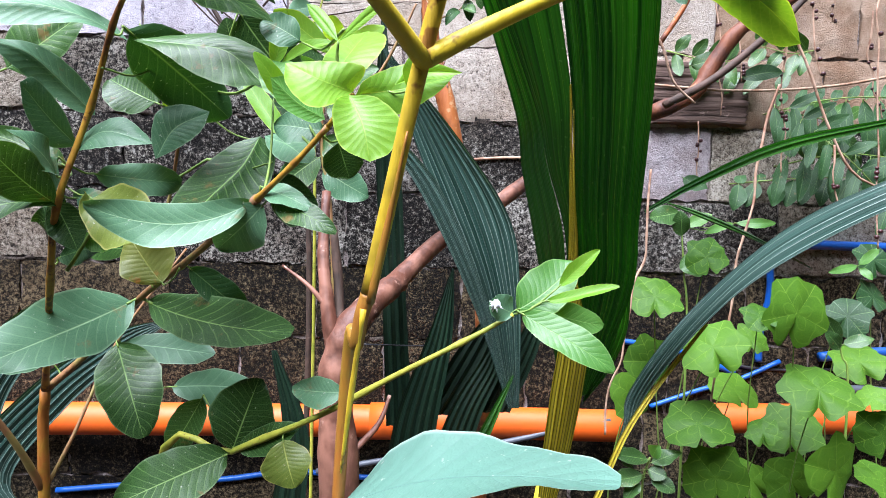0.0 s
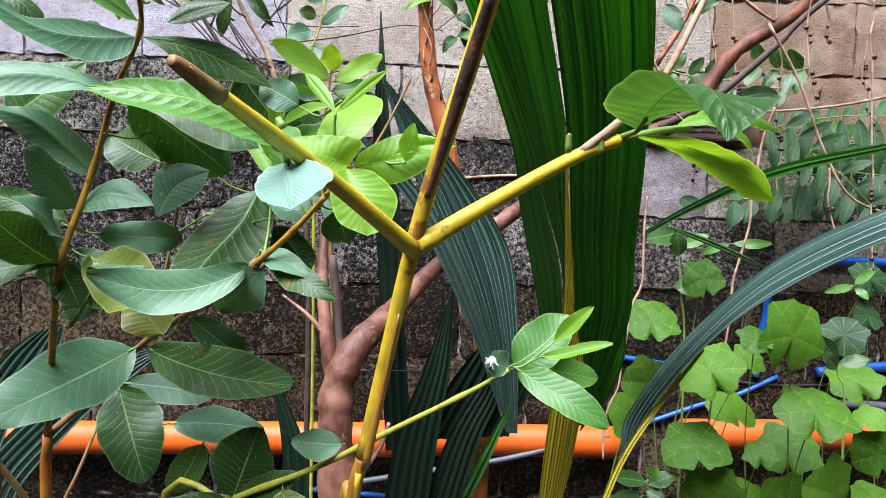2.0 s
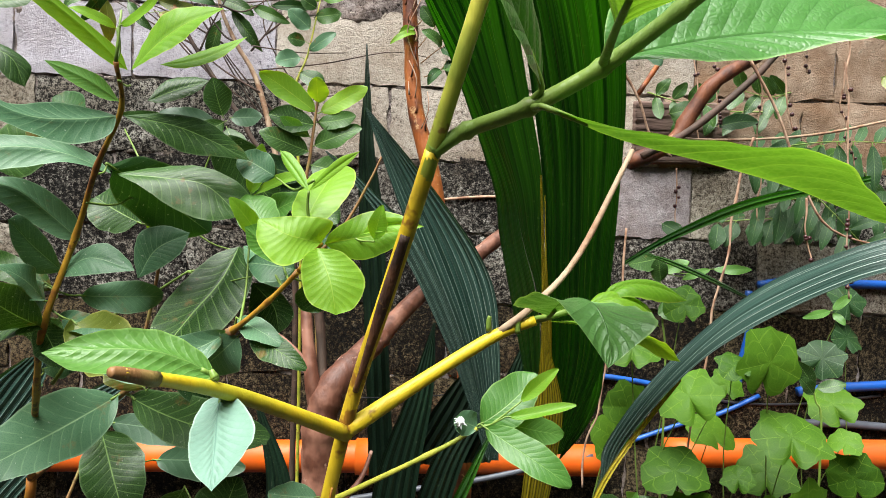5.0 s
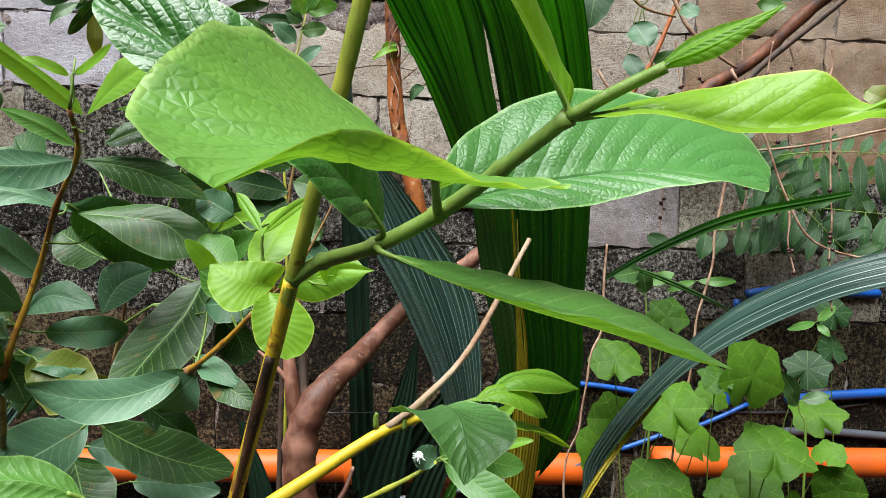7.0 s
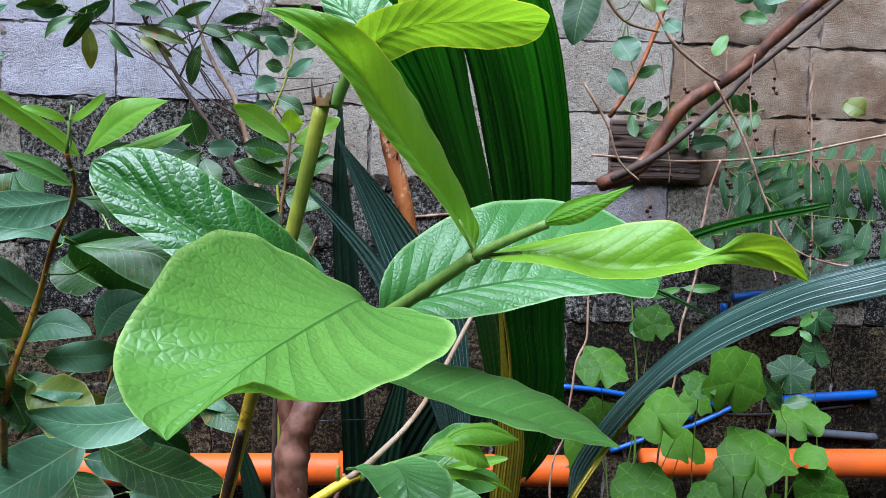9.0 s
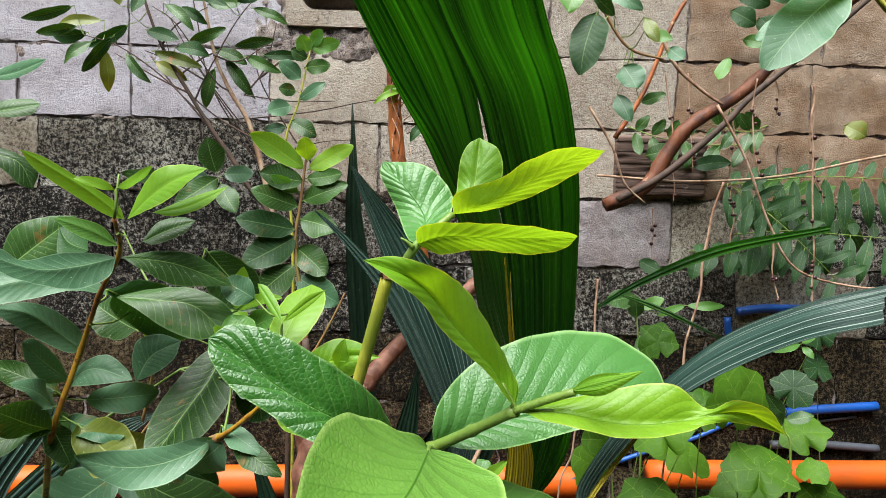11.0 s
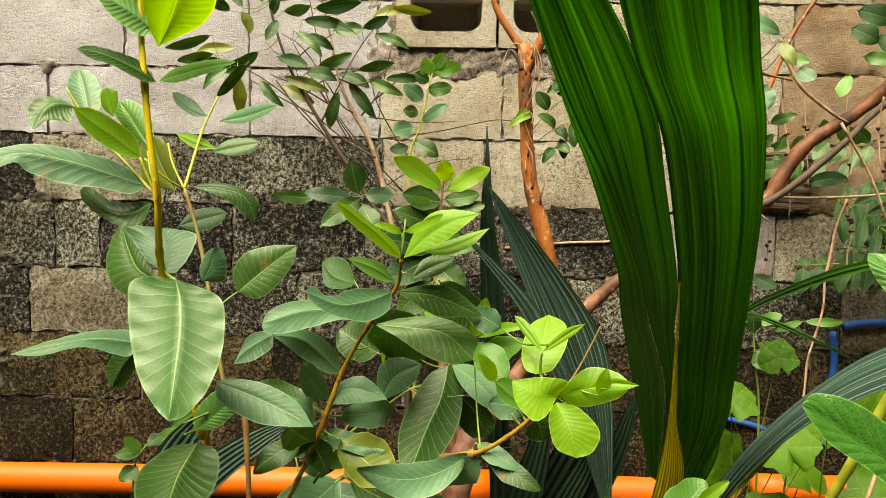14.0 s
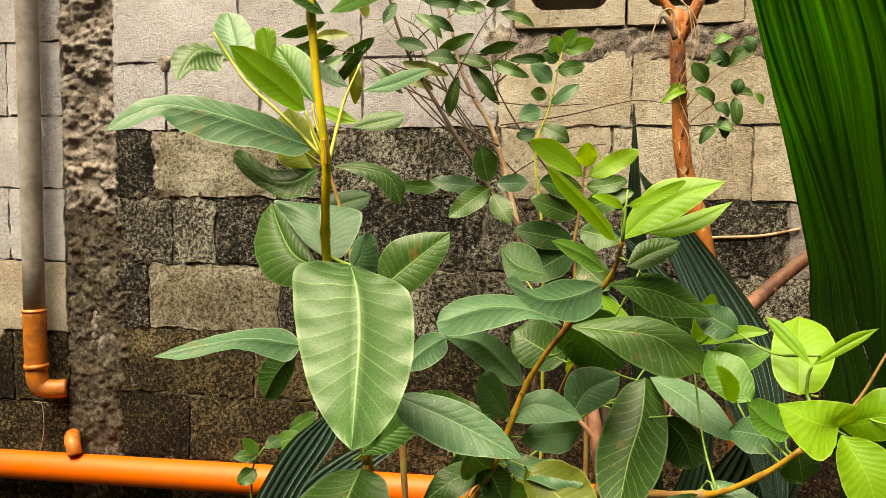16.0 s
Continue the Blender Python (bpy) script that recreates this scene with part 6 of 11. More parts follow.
# slanting guava shoot with a pale green leaf tuft
plant = thing("guava_sapling", (-0.119, 0.877, 0), "slanting guava shoot with a pale green leaf tuft", "sapling", "guava saplings")
part("stem", tube([(-0.1187, 0.877, 0), (-0.0687, 0.827, 0.5971), (0.0185, 0.778, 0.655), (0.0972, 0.7384, 0.7), (0.1611, 0.7091, 0.7425), (0.2197, 0.6985, 0.7763), (0.2479, 0.6987, 0.7931)], 0.0034, 0.0017, 10, 5, 0.06, nodes=5), STEM_YOUNG, plant)
leaf(plant, (0.248, 0.6988, 0.7948), (0.2974, 0.7196, 0.8325), 0.0371, (0.06, -0.9, 0.42), "fresh", bend=0.08)
leaf(plant, (0.251, 0.6988, 0.7957), (0.3159, 0.6643, 0.7624), 0.0261, (-0.21, -0.85, 0.48), "fresh")
leaf(plant, (0.2611, 0.7085, 0.7968), (0.3209, 0.7155, 0.7825), 0.0246, (0.12, -0.99, 0.01), "fresh")
leaf(plant, (0.2691, 0.6936, 0.8038), (0.3202, 0.6778, 0.8193), 0.0098, (-0.39, -0.77, 0.51), "young", fold=0.4)
leaf(plant, (0.2805, 0.6989, 0.8136), (0.3083, 0.6898, 0.8434), 0.0119, (-0.37, -0.93, 0.06), "young", fold=0.4)
leaf(plant, (0.2489, 0.6987, 0.7935), (0.2296, 0.69, 0.8041), 0.0212, (0.41, -0.91, -0), "waxy")
fluff = part("fluff", ball((0.2338, 0.6877, 0.802), 0.0034), FLUFF, plant, "white cottony insect wax")
part("wax_thread", tube([(0.2338, 0.6877, 0.802), (0.2318, 0.6883, 0.7999), (0.2301, 0.6888, 0.7976)], 0.0009, 0.0003, 6, 2, .3), FLUFF, fluff)
part("wax_thread", tube([(0.2338, 0.6877, 0.802), (0.2321, 0.6863, 0.8041), (0.2313, 0.6856, 0.8045)], 0.0009, 0.0003, 6, 2, .3), FLUFF, fluff)
part("wax_thread", tube([(0.2338, 0.6877, 0.802), (0.2354, 0.6852, 0.8021), (0.2365, 0.6834, 0.8017)], 0.0009, 0.0003, 6, 2, .3), FLUFF, fluff)
part("wax_thread", tube([(0.2338, 0.6877, 0.802), (0.2317, 0.6877, 0.7999), (0.2307, 0.6877, 0.7983)], 0.0009, 0.0003, 6, 2, .3), FLUFF, fluff)
part("wax_thread", tube([(0.2338, 0.6877, 0.802), (0.2314, 0.686, 0.8019), (0.2289, 0.6842, 0.8012)], 0.0009, 0.0003, 6, 2, .3), FLUFF, fluff)
part("wax_thread", tube([(0.2338, 0.6877, 0.802), (0.2331, 0.685, 0.801), (0.2323, 0.6821, 0.7994)], 0.0009, 0.0003, 6, 2, .3), FLUFF, fluff)
part("wax_thread", tube([(0.2338, 0.6877, 0.802), (0.231, 0.6869, 0.8016), (0.2286, 0.6862, 0.8008)], 0.0009, 0.0003, 6, 2, .3), FLUFF, fluff)
part("wax_thread", tube([(0.2338, 0.6877, 0.802), (0.2313, 0.6863, 0.8028), (0.2292, 0.6852, 0.8029)], 0.0009, 0.0003, 6, 2, .3), FLUFF, fluff)
part("wax_thread", tube([(0.2338, 0.6877, 0.802), (0.2362, 0.6868, 0.8004), (0.2371, 0.6865, 0.7993)], 0.0009, 0.0003, 6, 2, .3), FLUFF, fluff)
part("wax_thread", tube([(0.2338, 0.6877, 0.802), (0.2363, 0.6865, 0.8008), (0.2388, 0.6854, 0.799)], 0.0009, 0.0003, 6, 2, .3), FLUFF, fluff)
part("wax_thread", tube([(0.2338, 0.6877, 0.802), (0.2344, 0.6872, 0.8049), (0.2347, 0.687, 0.806)], 0.0009, 0.0003, 6, 2, .3), FLUFF, fluff)
part("wax_thread", tube([(0.2338, 0.6877, 0.802), (0.2324, 0.6879, 0.7994), (0.2312, 0.6882, 0.7965)], 0.0009, 0.0003, 6, 2, .3), FLUFF, fluff)
part("wax_thread", tube([(0.2338, 0.6877, 0.802), (0.2313, 0.6871, 0.8035), (0.2286, 0.6866, 0.8045)], 0.0009, 0.0003, 6, 2, .3), FLUFF, fluff)
part("wax_thread", tube([(0.2338, 0.6877, 0.802), (0.2361, 0.6864, 0.8006), (0.2371, 0.6858, 0.7994)], 0.0009, 0.0003, 6, 2, .3), FLUFF, fluff)
part("wax_thread", tube([(0.2338, 0.6877, 0.802), (0.234, 0.6862, 0.7994), (0.2343, 0.6847, 0.7964)], 0.0009, 0.0003, 6, 2, .3), FLUFF, fluff)
part("wax_thread", tube([(0.2338, 0.6877, 0.802), (0.2339, 0.6866, 0.7992), (0.234, 0.686, 0.7973)], 0.0009, 0.0003, 6, 2, .3), FLUFF, fluff)
part("wax_thread", tube([(0.2338, 0.6877, 0.802), (0.2313, 0.6862, 0.8012), (0.2298, 0.6852, 0.8002)], 0.0009, 0.0003, 6, 2, .3), FLUFF, fluff)
part("wax_thread", tube([(0.2338, 0.6877, 0.802), (0.2329, 0.6877, 0.8049), (0.2325, 0.6877, 0.8057)], 0.0009, 0.0003, 6, 2, .3), FLUFF, fluff)
leaf(plant, (0.1215, 0.7291, 0.723), (0.079, 0.7305, 0.725), 0.0246, (-0.02, -0.96, 0.28), "waxy", blunt=0.6)
leaf(plant, (0.0185, 0.778, 0.655), (0.0429, 0.7715, 0.7207), 0.0558, (0.1, -0.99, -0.13), "mature", blunt=0.6)
leaf(plant, (0.0195, 0.7779, 0.655), (-0.0559, 0.7187, 0.6335), 0.0495, (0.4, -0.72, 0.57), "mature", blunt=0.6)
leaf(plant, (0.0683, 0.7479, 0.6789), (0.0813, 0.7351, 0.6423), 0.0391, (0.17, -0.91, 0.38), "yellowing")
leaf(plant, (0.0209, 0.7781, 0.6575), (0.0796, 0.7482, 0.6885), 0.0252, (-0.53, -0.82, 0.21), "mature")
leaf(plant, (-0.0199, 0.8217, 0.6914), (-0.05, 0.8191, 0.6384), 0.0314, (0.14, -0.99, -0.03), "mature")
part("twig", tube([(0.2479, 0.6987, 0.7931), (0.2545, 0.7076, 0.7929), (0.2611, 0.7085, 0.7968)], 0.0009, 0.0007, 6, 4), STEM_GREEN, plant)
part("twig", tube([(0.2479, 0.6987, 0.7931), (0.2585, 0.7002, 0.7956), (0.2691, 0.6936, 0.8038)], 0.0009, 0.0007, 6, 4), STEM_GREEN, plant)
part("twig", tube([(0.2479, 0.6987, 0.7931), (0.2642, 0.7028, 0.7987), (0.2805, 0.6989, 0.8136)], 0.0010, 0.0007, 6, 4), STEM_GREEN, plant)
part("twig", tube([(0.0657, 0.7542, 0.682), (0.067, 0.7551, 0.6795), (0.0683, 0.7479, 0.6789)], 0.0008, 0.0007, 6, 4), STEM_GREEN, plant)
part("twig", tube([(0.0264, 0.774, 0.6595), (0.0032, 0.8018, 0.6666), (-0.0199, 0.8217, 0.6914)], 0.0011, 0.0007, 6, 4), STEM_GREEN, plant)


# upright guava sapling with one large drooping leaf
plant = thing("guava_sapling", (-0.178, 0.666, 0), "upright guava sapling with one large drooping leaf", "sapling", "guava saplings")
part("stem", tube([(-0.1776, 0.6659, 0), (-0.1720, 0.6459, 0.8346), (-0.1680, 0.6250, 0.8950), (-0.1777, 0.6000, 0.9867), (-0.1829, 0.5840, 1.0399), (-0.1787, 0.5690, 1.0700), (-0.1745, 0.5575, 1.0998), (-0.1800, 0.5560, 1.1500), (-0.1860, 0.5590, 1.2100), (-0.1890, 0.5620, 1.2600)], 0.0034, 0.0021, 12, 6, 0.08, nodes=6), STEM_SAPLING, plant)
part("stem", tube([(-0.1776, 0.6659, 0), (-0.1720, 0.6459, 0.8346), (-0.1680, 0.6250, 0.8950), (-0.1700, 0.6200, 0.9100)], 0.0036, 0.0035, 12, 6, 0.06), STEM_RUSSET, plant, "russet brown lower stem")
part("bark_scar", tube([(-0.1732, 0.5540, 1.0960), (-0.1733, 0.5535, 1.1035), (-0.1748, 0.5540, 1.1110)], 0.0018, 0.0010, 10, 8, 0.4), STEM_RUSSET, plant, "red-brown bark at a node")
part("twig", tube([(-0.1759, 0.5568, 1.1030), (-0.1816, 0.5566, 1.1151), (-0.1871, 0.5575, 1.1277)], 0.0011, 0.0009, 7, 5), STEM_YOUNG, plant)
part("twig", tube([(-0.1761, 0.5576, 1.1004), (-0.2053, 0.5677, 1.1267), (-0.2327, 0.5798, 1.1480), (-0.2465, 0.5866, 1.1630), (-0.2600, 0.5877, 1.1829)], 0.0013, 0.0008, 7, 5), STEM_YOUNG, plant)
part("twig", tube([(-0.1750, 0.5571, 1.1063), (-0.1815, 0.5610, 1.1199), (-0.1876, 0.5710, 1.1337)], 0.001, 0.0008, 7, 5), STEM_YOUNG, plant)
part("twig", tube([(-0.1557, 0.5451, 1.0389), (-0.1683, 0.5634, 1.0398), (-0.1848, 0.5913, 1.0410)], 0.0012, 0.001, 7, 5), STEM_GREEN, plant)
part("twig", tube([(-0.1980, 0.5807, 0.9839), (-0.1909, 0.5871, 0.9874), (-0.1836, 0.5935, 0.9902)], 0.001, 0.001, 7, 5), STEM_GREEN, plant)
part("twig", tube([(-0.1345, 0.5691, 0.9586), (-0.1555, 0.5811, 0.9614), (-0.1761, 0.5880, 0.9622)], 0.001, 0.001, 7, 5), STEM_GREEN, plant)
part("twig", tube([(-0.1635, 0.5970, 0.9094), (-0.1636, 0.5870, 0.9109), (-0.1643, 0.5818, 0.9117)], 0.001, 0.001, 7, 5), STEM_GREEN, plant)
part("twig", tube([(-0.1285, 0.6140, 0.9304), (-0.1455, 0.6009, 0.9267), (-0.1674, 0.5868, 0.9188)], 0.001, 0.001, 7, 5), STEM_GREEN, plant)
rail_leaf(plant, [(-0.1557, 0.5451, 1.0395), (-0.1494, 0.5384, 1.0238), (-0.1451, 0.5274, 1.0006), (-0.1432, 0.5146, 0.9762), (-0.1410, 0.4995, 0.9494)], [(-0.1761, 0.5460, 1.0409), (-0.1879, 0.5430, 1.0367), (-0.1853, 0.5339, 1.0169), (-0.1776, 0.5234, 0.9938), (-0.1669, 0.5134, 0.9722), (-0.1527, 0.5063, 0.9557)], [(-0.1369, 0.5489, 1.0326), (-0.1227, 0.5474, 1.0251), (-0.1175, 0.5402, 1.0088), (-0.1165, 0.5286, 0.9862), (-0.1222, 0.5161, 0.9649), (-0.1332, 0.5064, 0.9510)], "quilted", 0.06, 0.0001, ripple=0.0006, label="large drooping leaf, pale and quilted")
rail_leaf(plant, [(-0.1865, 0.5939, 1.0386), (-0.1952, 0.6123, 1.0555), (-0.2045, 0.6306, 1.0738)], [(-0.2049, 0.6042, 1.0480), (-0.2256, 0.6210, 1.0645), (-0.2359, 0.6258, 1.0758), (-0.2221, 0.6279, 1.0752)], [(-0.1768, 0.5955, 1.0398), (-0.1714, 0.6090, 1.0522), (-0.1724, 0.6258, 1.0682), (-0.1897, 0.6296, 1.0724)], "waxy", 0.05, 0.0002)
rail_leaf(plant, [(-0.1934, 0.5995, 1.0318), (-0.2163, 0.6129, 1.0397), (-0.2332, 0.6293, 1.0564), (-0.2460, 0.6443, 1.0744)], [(-0.2116, 0.6010, 1.0188), (-0.2355, 0.6121, 1.0230), (-0.2527, 0.6299, 1.0419), (-0.2539, 0.6442, 1.0639)], [(-0.2060, 0.6124, 1.0438), (-0.2220, 0.6274, 1.0586), (-0.2353, 0.6394, 1.0712)], "mature", 0.08, 0.00018)
rail_leaf(plant, [(-0.2191, 0.7567, 1.0143), (-0.2105, 0.7590, 1.0306), (-0.2069, 0.7607, 1.0498)], [(-0.2214, 0.7571, 1.0279), (-0.2157, 0.7589, 1.0431)], [(-0.2002, 0.7698, 1.0136), (-0.1986, 0.7713, 1.0352), (-0.2034, 0.7713, 1.0475)], "waxy", 0.08, 0.00018)
rail_leaf(plant, [(-0.1980, 0.5807, 0.9839), (-0.2234, 0.5658, 0.9901), (-0.2483, 0.5496, 0.9880), (-0.2713, 0.5335, 0.9836)], [(-0.2113, 0.5856, 0.9931), (-0.2338, 0.5721, 0.9942), (-0.2589, 0.5555, 0.9888)], [(-0.2048, 0.5698, 0.9759), (-0.2294, 0.5553, 0.9856), (-0.2533, 0.5392, 0.9819)], "waxy", 0.08, 0.00018)
rail_leaf(plant, [(-0.2070, 0.5941, 0.9771), (-0.2216, 0.5960, 0.9617), (-0.2314, 0.5983, 0.9429)], [(-0.2253, 0.5975, 0.9756), (-0.2373, 0.5999, 0.9569)], [(-0.2106, 0.5963, 0.9614), (-0.2219, 0.5985, 0.9438)], "mature", 0.08, 0.00018)
rail_leaf(plant, [(-0.1345, 0.5691, 0.9586), (-0.1064, 0.5670, 0.9488), (-0.0824, 0.5649, 0.9391), (-0.0573, 0.5623, 0.9272)], [(-0.1218, 0.5749, 0.9595), (-0.0972, 0.5739, 0.9559), (-0.0730, 0.5715, 0.9436)], [(-0.1298, 0.5611, 0.9458), (-0.1014, 0.5581, 0.9310), (-0.0765, 0.5570, 0.9288)], "waxy", 0.05, 0.0002)
rail_leaf(plant, [(-0.1635, 0.5970, 0.9094), (-0.1443, 0.5960, 0.9254), (-0.1255, 0.5949, 0.9417)], [(-0.1612, 0.5995, 0.9280), (-0.1413, 0.5984, 0.9457)], [(-0.1435, 0.5931, 0.9138), (-0.1278, 0.5921, 0.9270), (-0.1219, 0.5913, 0.9379)], "sky_sheen", 0.05, 0.0002)
rail_leaf(plant, [(-0.1285, 0.6140, 0.9304), (-0.1129, 0.6208, 0.9203), (-0.0955, 0.6282, 0.9099)], [(-0.1227, 0.6203, 0.9315), (-0.1080, 0.6265, 0.9254)], [(-0.1242, 0.6122, 0.9213), (-0.1068, 0.6197, 0.9105)], "mature", 0.08, 0.00018)
rail_leaf(plant, [(-0.1720, 0.6269, 0.8889), (-0.1744, 0.6105, 0.8805), (-0.1751, 0.5915, 0.8714), (-0.1712, 0.5624, 0.8585)], [(-0.1904, 0.6140, 0.8886), (-0.2029, 0.5880, 0.8802), (-0.1984, 0.5669, 0.8698), (-0.1866, 0.5599, 0.8583)], [(-0.1555, 0.6265, 0.8822), (-0.1472, 0.6093, 0.8695), (-0.1473, 0.5870, 0.8591), (-0.1567, 0.5679, 0.8552)], "mature", 0.08, 0.0006, pairs=11)
rail_leaf(plant, [(-0.1836, 0.5619, 1.1067), (-0.2054, 0.5511, 1.1146), (-0.2276, 0.5397, 1.1224), (-0.2537, 0.5256, 1.1270), (-0.2686, 0.5169, 1.1210), (-0.2817, 0.5090, 1.1113)], [(-0.2029, 0.5619, 1.1225), (-0.2259, 0.5504, 1.1307), (-0.2504, 0.5376, 1.1348), (-0.2698, 0.5267, 1.1308), (-0.2804, 0.5204, 1.1219)], [(-0.1915, 0.5508, 1.1009), (-0.2083, 0.5422, 1.1044), (-0.2298, 0.5307, 1.1072), (-0.2478, 0.5210, 1.1143), (-0.2548, 0.5173, 1.1205), (-0.2677, 0.5095, 1.1130)], "waxy", 0.05, 0.0002, label="long narrow leaf with a twisted tip")
rail_leaf(plant, [(-0.1793, 0.5598, 1.0946), (-0.1945, 0.5582, 1.0865), (-0.2117, 0.5572, 1.0878), (-0.2322, 0.5570, 1.1031)], [(-0.1935, 0.5648, 1.0949), (-0.2109, 0.5636, 1.0948), (-0.2287, 0.5632, 1.1057)], [(-0.1844, 0.5545, 1.0805), (-0.1978, 0.5534, 1.0764), (-0.2150, 0.5528, 1.0842), (-0.2273, 0.5528, 1.0948)], "mature", 0.08, 0.00018)
rail_leaf(plant, [(-0.1872, 0.5575, 1.1283), (-0.1996, 0.5459, 1.1411), (-0.2092, 0.5371, 1.1491), (-0.2190, 0.5269, 1.1593)], [(-0.1909, 0.5582, 1.1432), (-0.2033, 0.5467, 1.1554), (-0.2131, 0.5385, 1.1607)], [(-0.1905, 0.5485, 1.1267), (-0.2031, 0.5383, 1.1342), (-0.2130, 0.5277, 1.1460)], "young", 0.08, 0.00018)
rail_leaf(plant, [(-0.2155, 0.5731, 1.1594), (-0.2184, 0.5733, 1.1711), (-0.2203, 0.5736, 1.1814)], [(-0.2252, 0.5761, 1.1672), (-0.2265, 0.5765, 1.1783)], [(-0.2119, 0.5743, 1.1698), (-0.2131, 0.5747, 1.1795)], "young", 0.08, 0.00018)
rail_leaf(plant, [(-0.1876, 0.5761, 1.1348), (-0.2042, 0.5851, 1.1547), (-0.2204, 0.5935, 1.1739)], [(-0.2085, 0.5863, 1.1480), (-0.2243, 0.5934, 1.1640)], [(-0.1887, 0.5840, 1.1549), (-0.1994, 0.5900, 1.1687), (-0.2129, 0.5937, 1.1759)], "fresh", 0.05, 0.0002)
rail_leaf(plant, [(-0.2529, 0.5879, 1.1685), (-0.2656, 0.5779, 1.1686), (-0.2719, 0.5634, 1.1477)], [(-0.2670, 0.5875, 1.1763), (-0.2785, 0.5762, 1.1714), (-0.2797, 0.5703, 1.1603)], [(-0.2518, 0.5789, 1.1566), (-0.2629, 0.5693, 1.1556), (-0.2675, 0.5623, 1.1488)], "mature", 0.08, 0.00018)
rail_leaf(plant, [(-0.2427, 0.5891, 1.1613), (-0.2508, 0.5980, 1.1791), (-0.2613, 0.6089, 1.2018)], [(-0.2580, 0.5963, 1.1698), (-0.2685, 0.6044, 1.1867), (-0.2688, 0.6108, 1.1996)], [(-0.2365, 0.5932, 1.1685), (-0.2399, 0.6015, 1.1851), (-0.2512, 0.6080, 1.1990)], "waxy", 0.05, 0.0002)
rail_leaf(plant, [(-0.1740, 0.5605, 1.1847), (-0.1497, 0.5477, 1.1882), (-0.1251, 0.5341, 1.1904), (-0.1033, 0.5215, 1.1910)], [(-0.1619, 0.5584, 1.1931), (-0.1366, 0.5448, 1.1961), (-0.1165, 0.5337, 1.1952)], [(-0.1553, 0.5465, 1.1809), (-0.1282, 0.5315, 1.1845), (-0.1103, 0.5209, 1.1875)], "fresh", 0.08, 0.00018)
rail_leaf(plant, [(-0.1760, 0.5603, 1.1838), (-0.1873, 0.5499, 1.1913), (-0.2014, 0.5368, 1.1973), (-0.2149, 0.5244, 1.1993)], [(-0.1864, 0.5573, 1.1980), (-0.2010, 0.5443, 1.2029), (-0.2117, 0.5350, 1.2038)], [(-0.1808, 0.5489, 1.1820), (-0.1962, 0.5342, 1.1906), (-0.2057, 0.5254, 1.1928)], "mature", 0.08, 0.00018)
rail_leaf(plant, [(-0.1729, 0.5579, 1.2090), (-0.1503, 0.5283, 1.2233), (-0.1208, 0.4830, 1.2399)], [(-0.1741, 0.5461, 1.2189), (-0.1676, 0.5217, 1.2343), (-0.1394, 0.4906, 1.2428)], [(-0.1524, 0.5441, 1.2125), (-0.1256, 0.5236, 1.2175), (-0.1078, 0.4966, 1.2277)], "young", 0.1, 0.0006, label="bright young leaf lit from above")
rail_leaf(plant, [(-0.1784, 0.5633, 1.2207), (-0.1920, 0.5516, 1.2322), (-0.2094, 0.5373, 1.2414)], [(-0.1834, 0.5623, 1.2413), (-0.1995, 0.5503, 1.2475)], [(-0.1845, 0.5531, 1.2157), (-0.1991, 0.5406, 1.2263)], "sky_sheen", 0.08, 0.00018)


# guava shoot behind it, forking at the top
plant = thing("guava_sapling", (-0.15, 0.74, 0), "thin forked guava shoot behind the upright sapling", "sapling", "guava saplings")
part("stem", tube([(-0.1500, 0.7400, 0.0000), (-0.1658, 0.7462, 0.8085), (-0.1891, 0.7603, 0.8744), (-0.2010, 0.7676, 0.9099), (-0.2194, 0.7869, 0.9793), (-0.2421, 0.8068, 1.0579), (-0.2617, 0.8153, 1.1115)], 0.0028, 0.0019, 10, 6, 0.08, nodes=5), STEM_BROWN, plant)
part("branch", tube([(-0.2617, 0.8153, 1.1115), (-0.2636, 0.8497, 1.1525), (-0.2615, 0.8720, 1.1879), (-0.2490, 0.8851, 1.2254)], 0.0019, 0.0012, 9, 6, 0.08, nodes=3), STEM_YOUNG, plant)
part("branch", tube([(-0.2617, 0.8153, 1.1115), (-0.2797, 0.8270, 1.1394), (-0.2904, 0.8386, 1.1644)], 0.0016, 0.0010, 9, 6, 0.08), STEM_YOUNG, plant)
part("twig", tube([(-0.2615, 0.8151, 1.1109), (-0.2770, 0.7960, 1.1242), (-0.2937, 0.7872, 1.1428)], 0.0012, 0.0009, 7, 5), STEM_YOUNG, plant)
part("twig", tube([(-0.2154, 0.8573, 0.9905), (-0.2287, 0.8443, 0.9781), (-0.2382, 0.8317, 0.9621)], 0.001, 0.0009, 7, 5), STEM_GREEN, plant)
rail_leaf(plant, [(-0.2430, 0.8700, 1.1944), (-0.2038, 0.8587, 1.1998), (-0.1651, 0.8459, 1.2118)], [(-0.2178, 0.8666, 1.2074), (-0.1858, 0.8568, 1.2139)], [(-0.2092, 0.8564, 1.1909), (-0.1765, 0.8458, 1.2008)], "waxy", 0.08, 0.00018)
rail_leaf(plant, [(-0.2612, 0.8828, 1.2014), (-0.2828, 0.8770, 1.2119), (-0.3001, 0.8717, 1.2283)], [(-0.2762, 0.8835, 1.2197), (-0.2932, 0.8788, 1.2289)], [(-0.2760, 0.8738, 1.2014), (-0.2934, 0.8688, 1.2139)], "grey", 0.08, 0.00018)
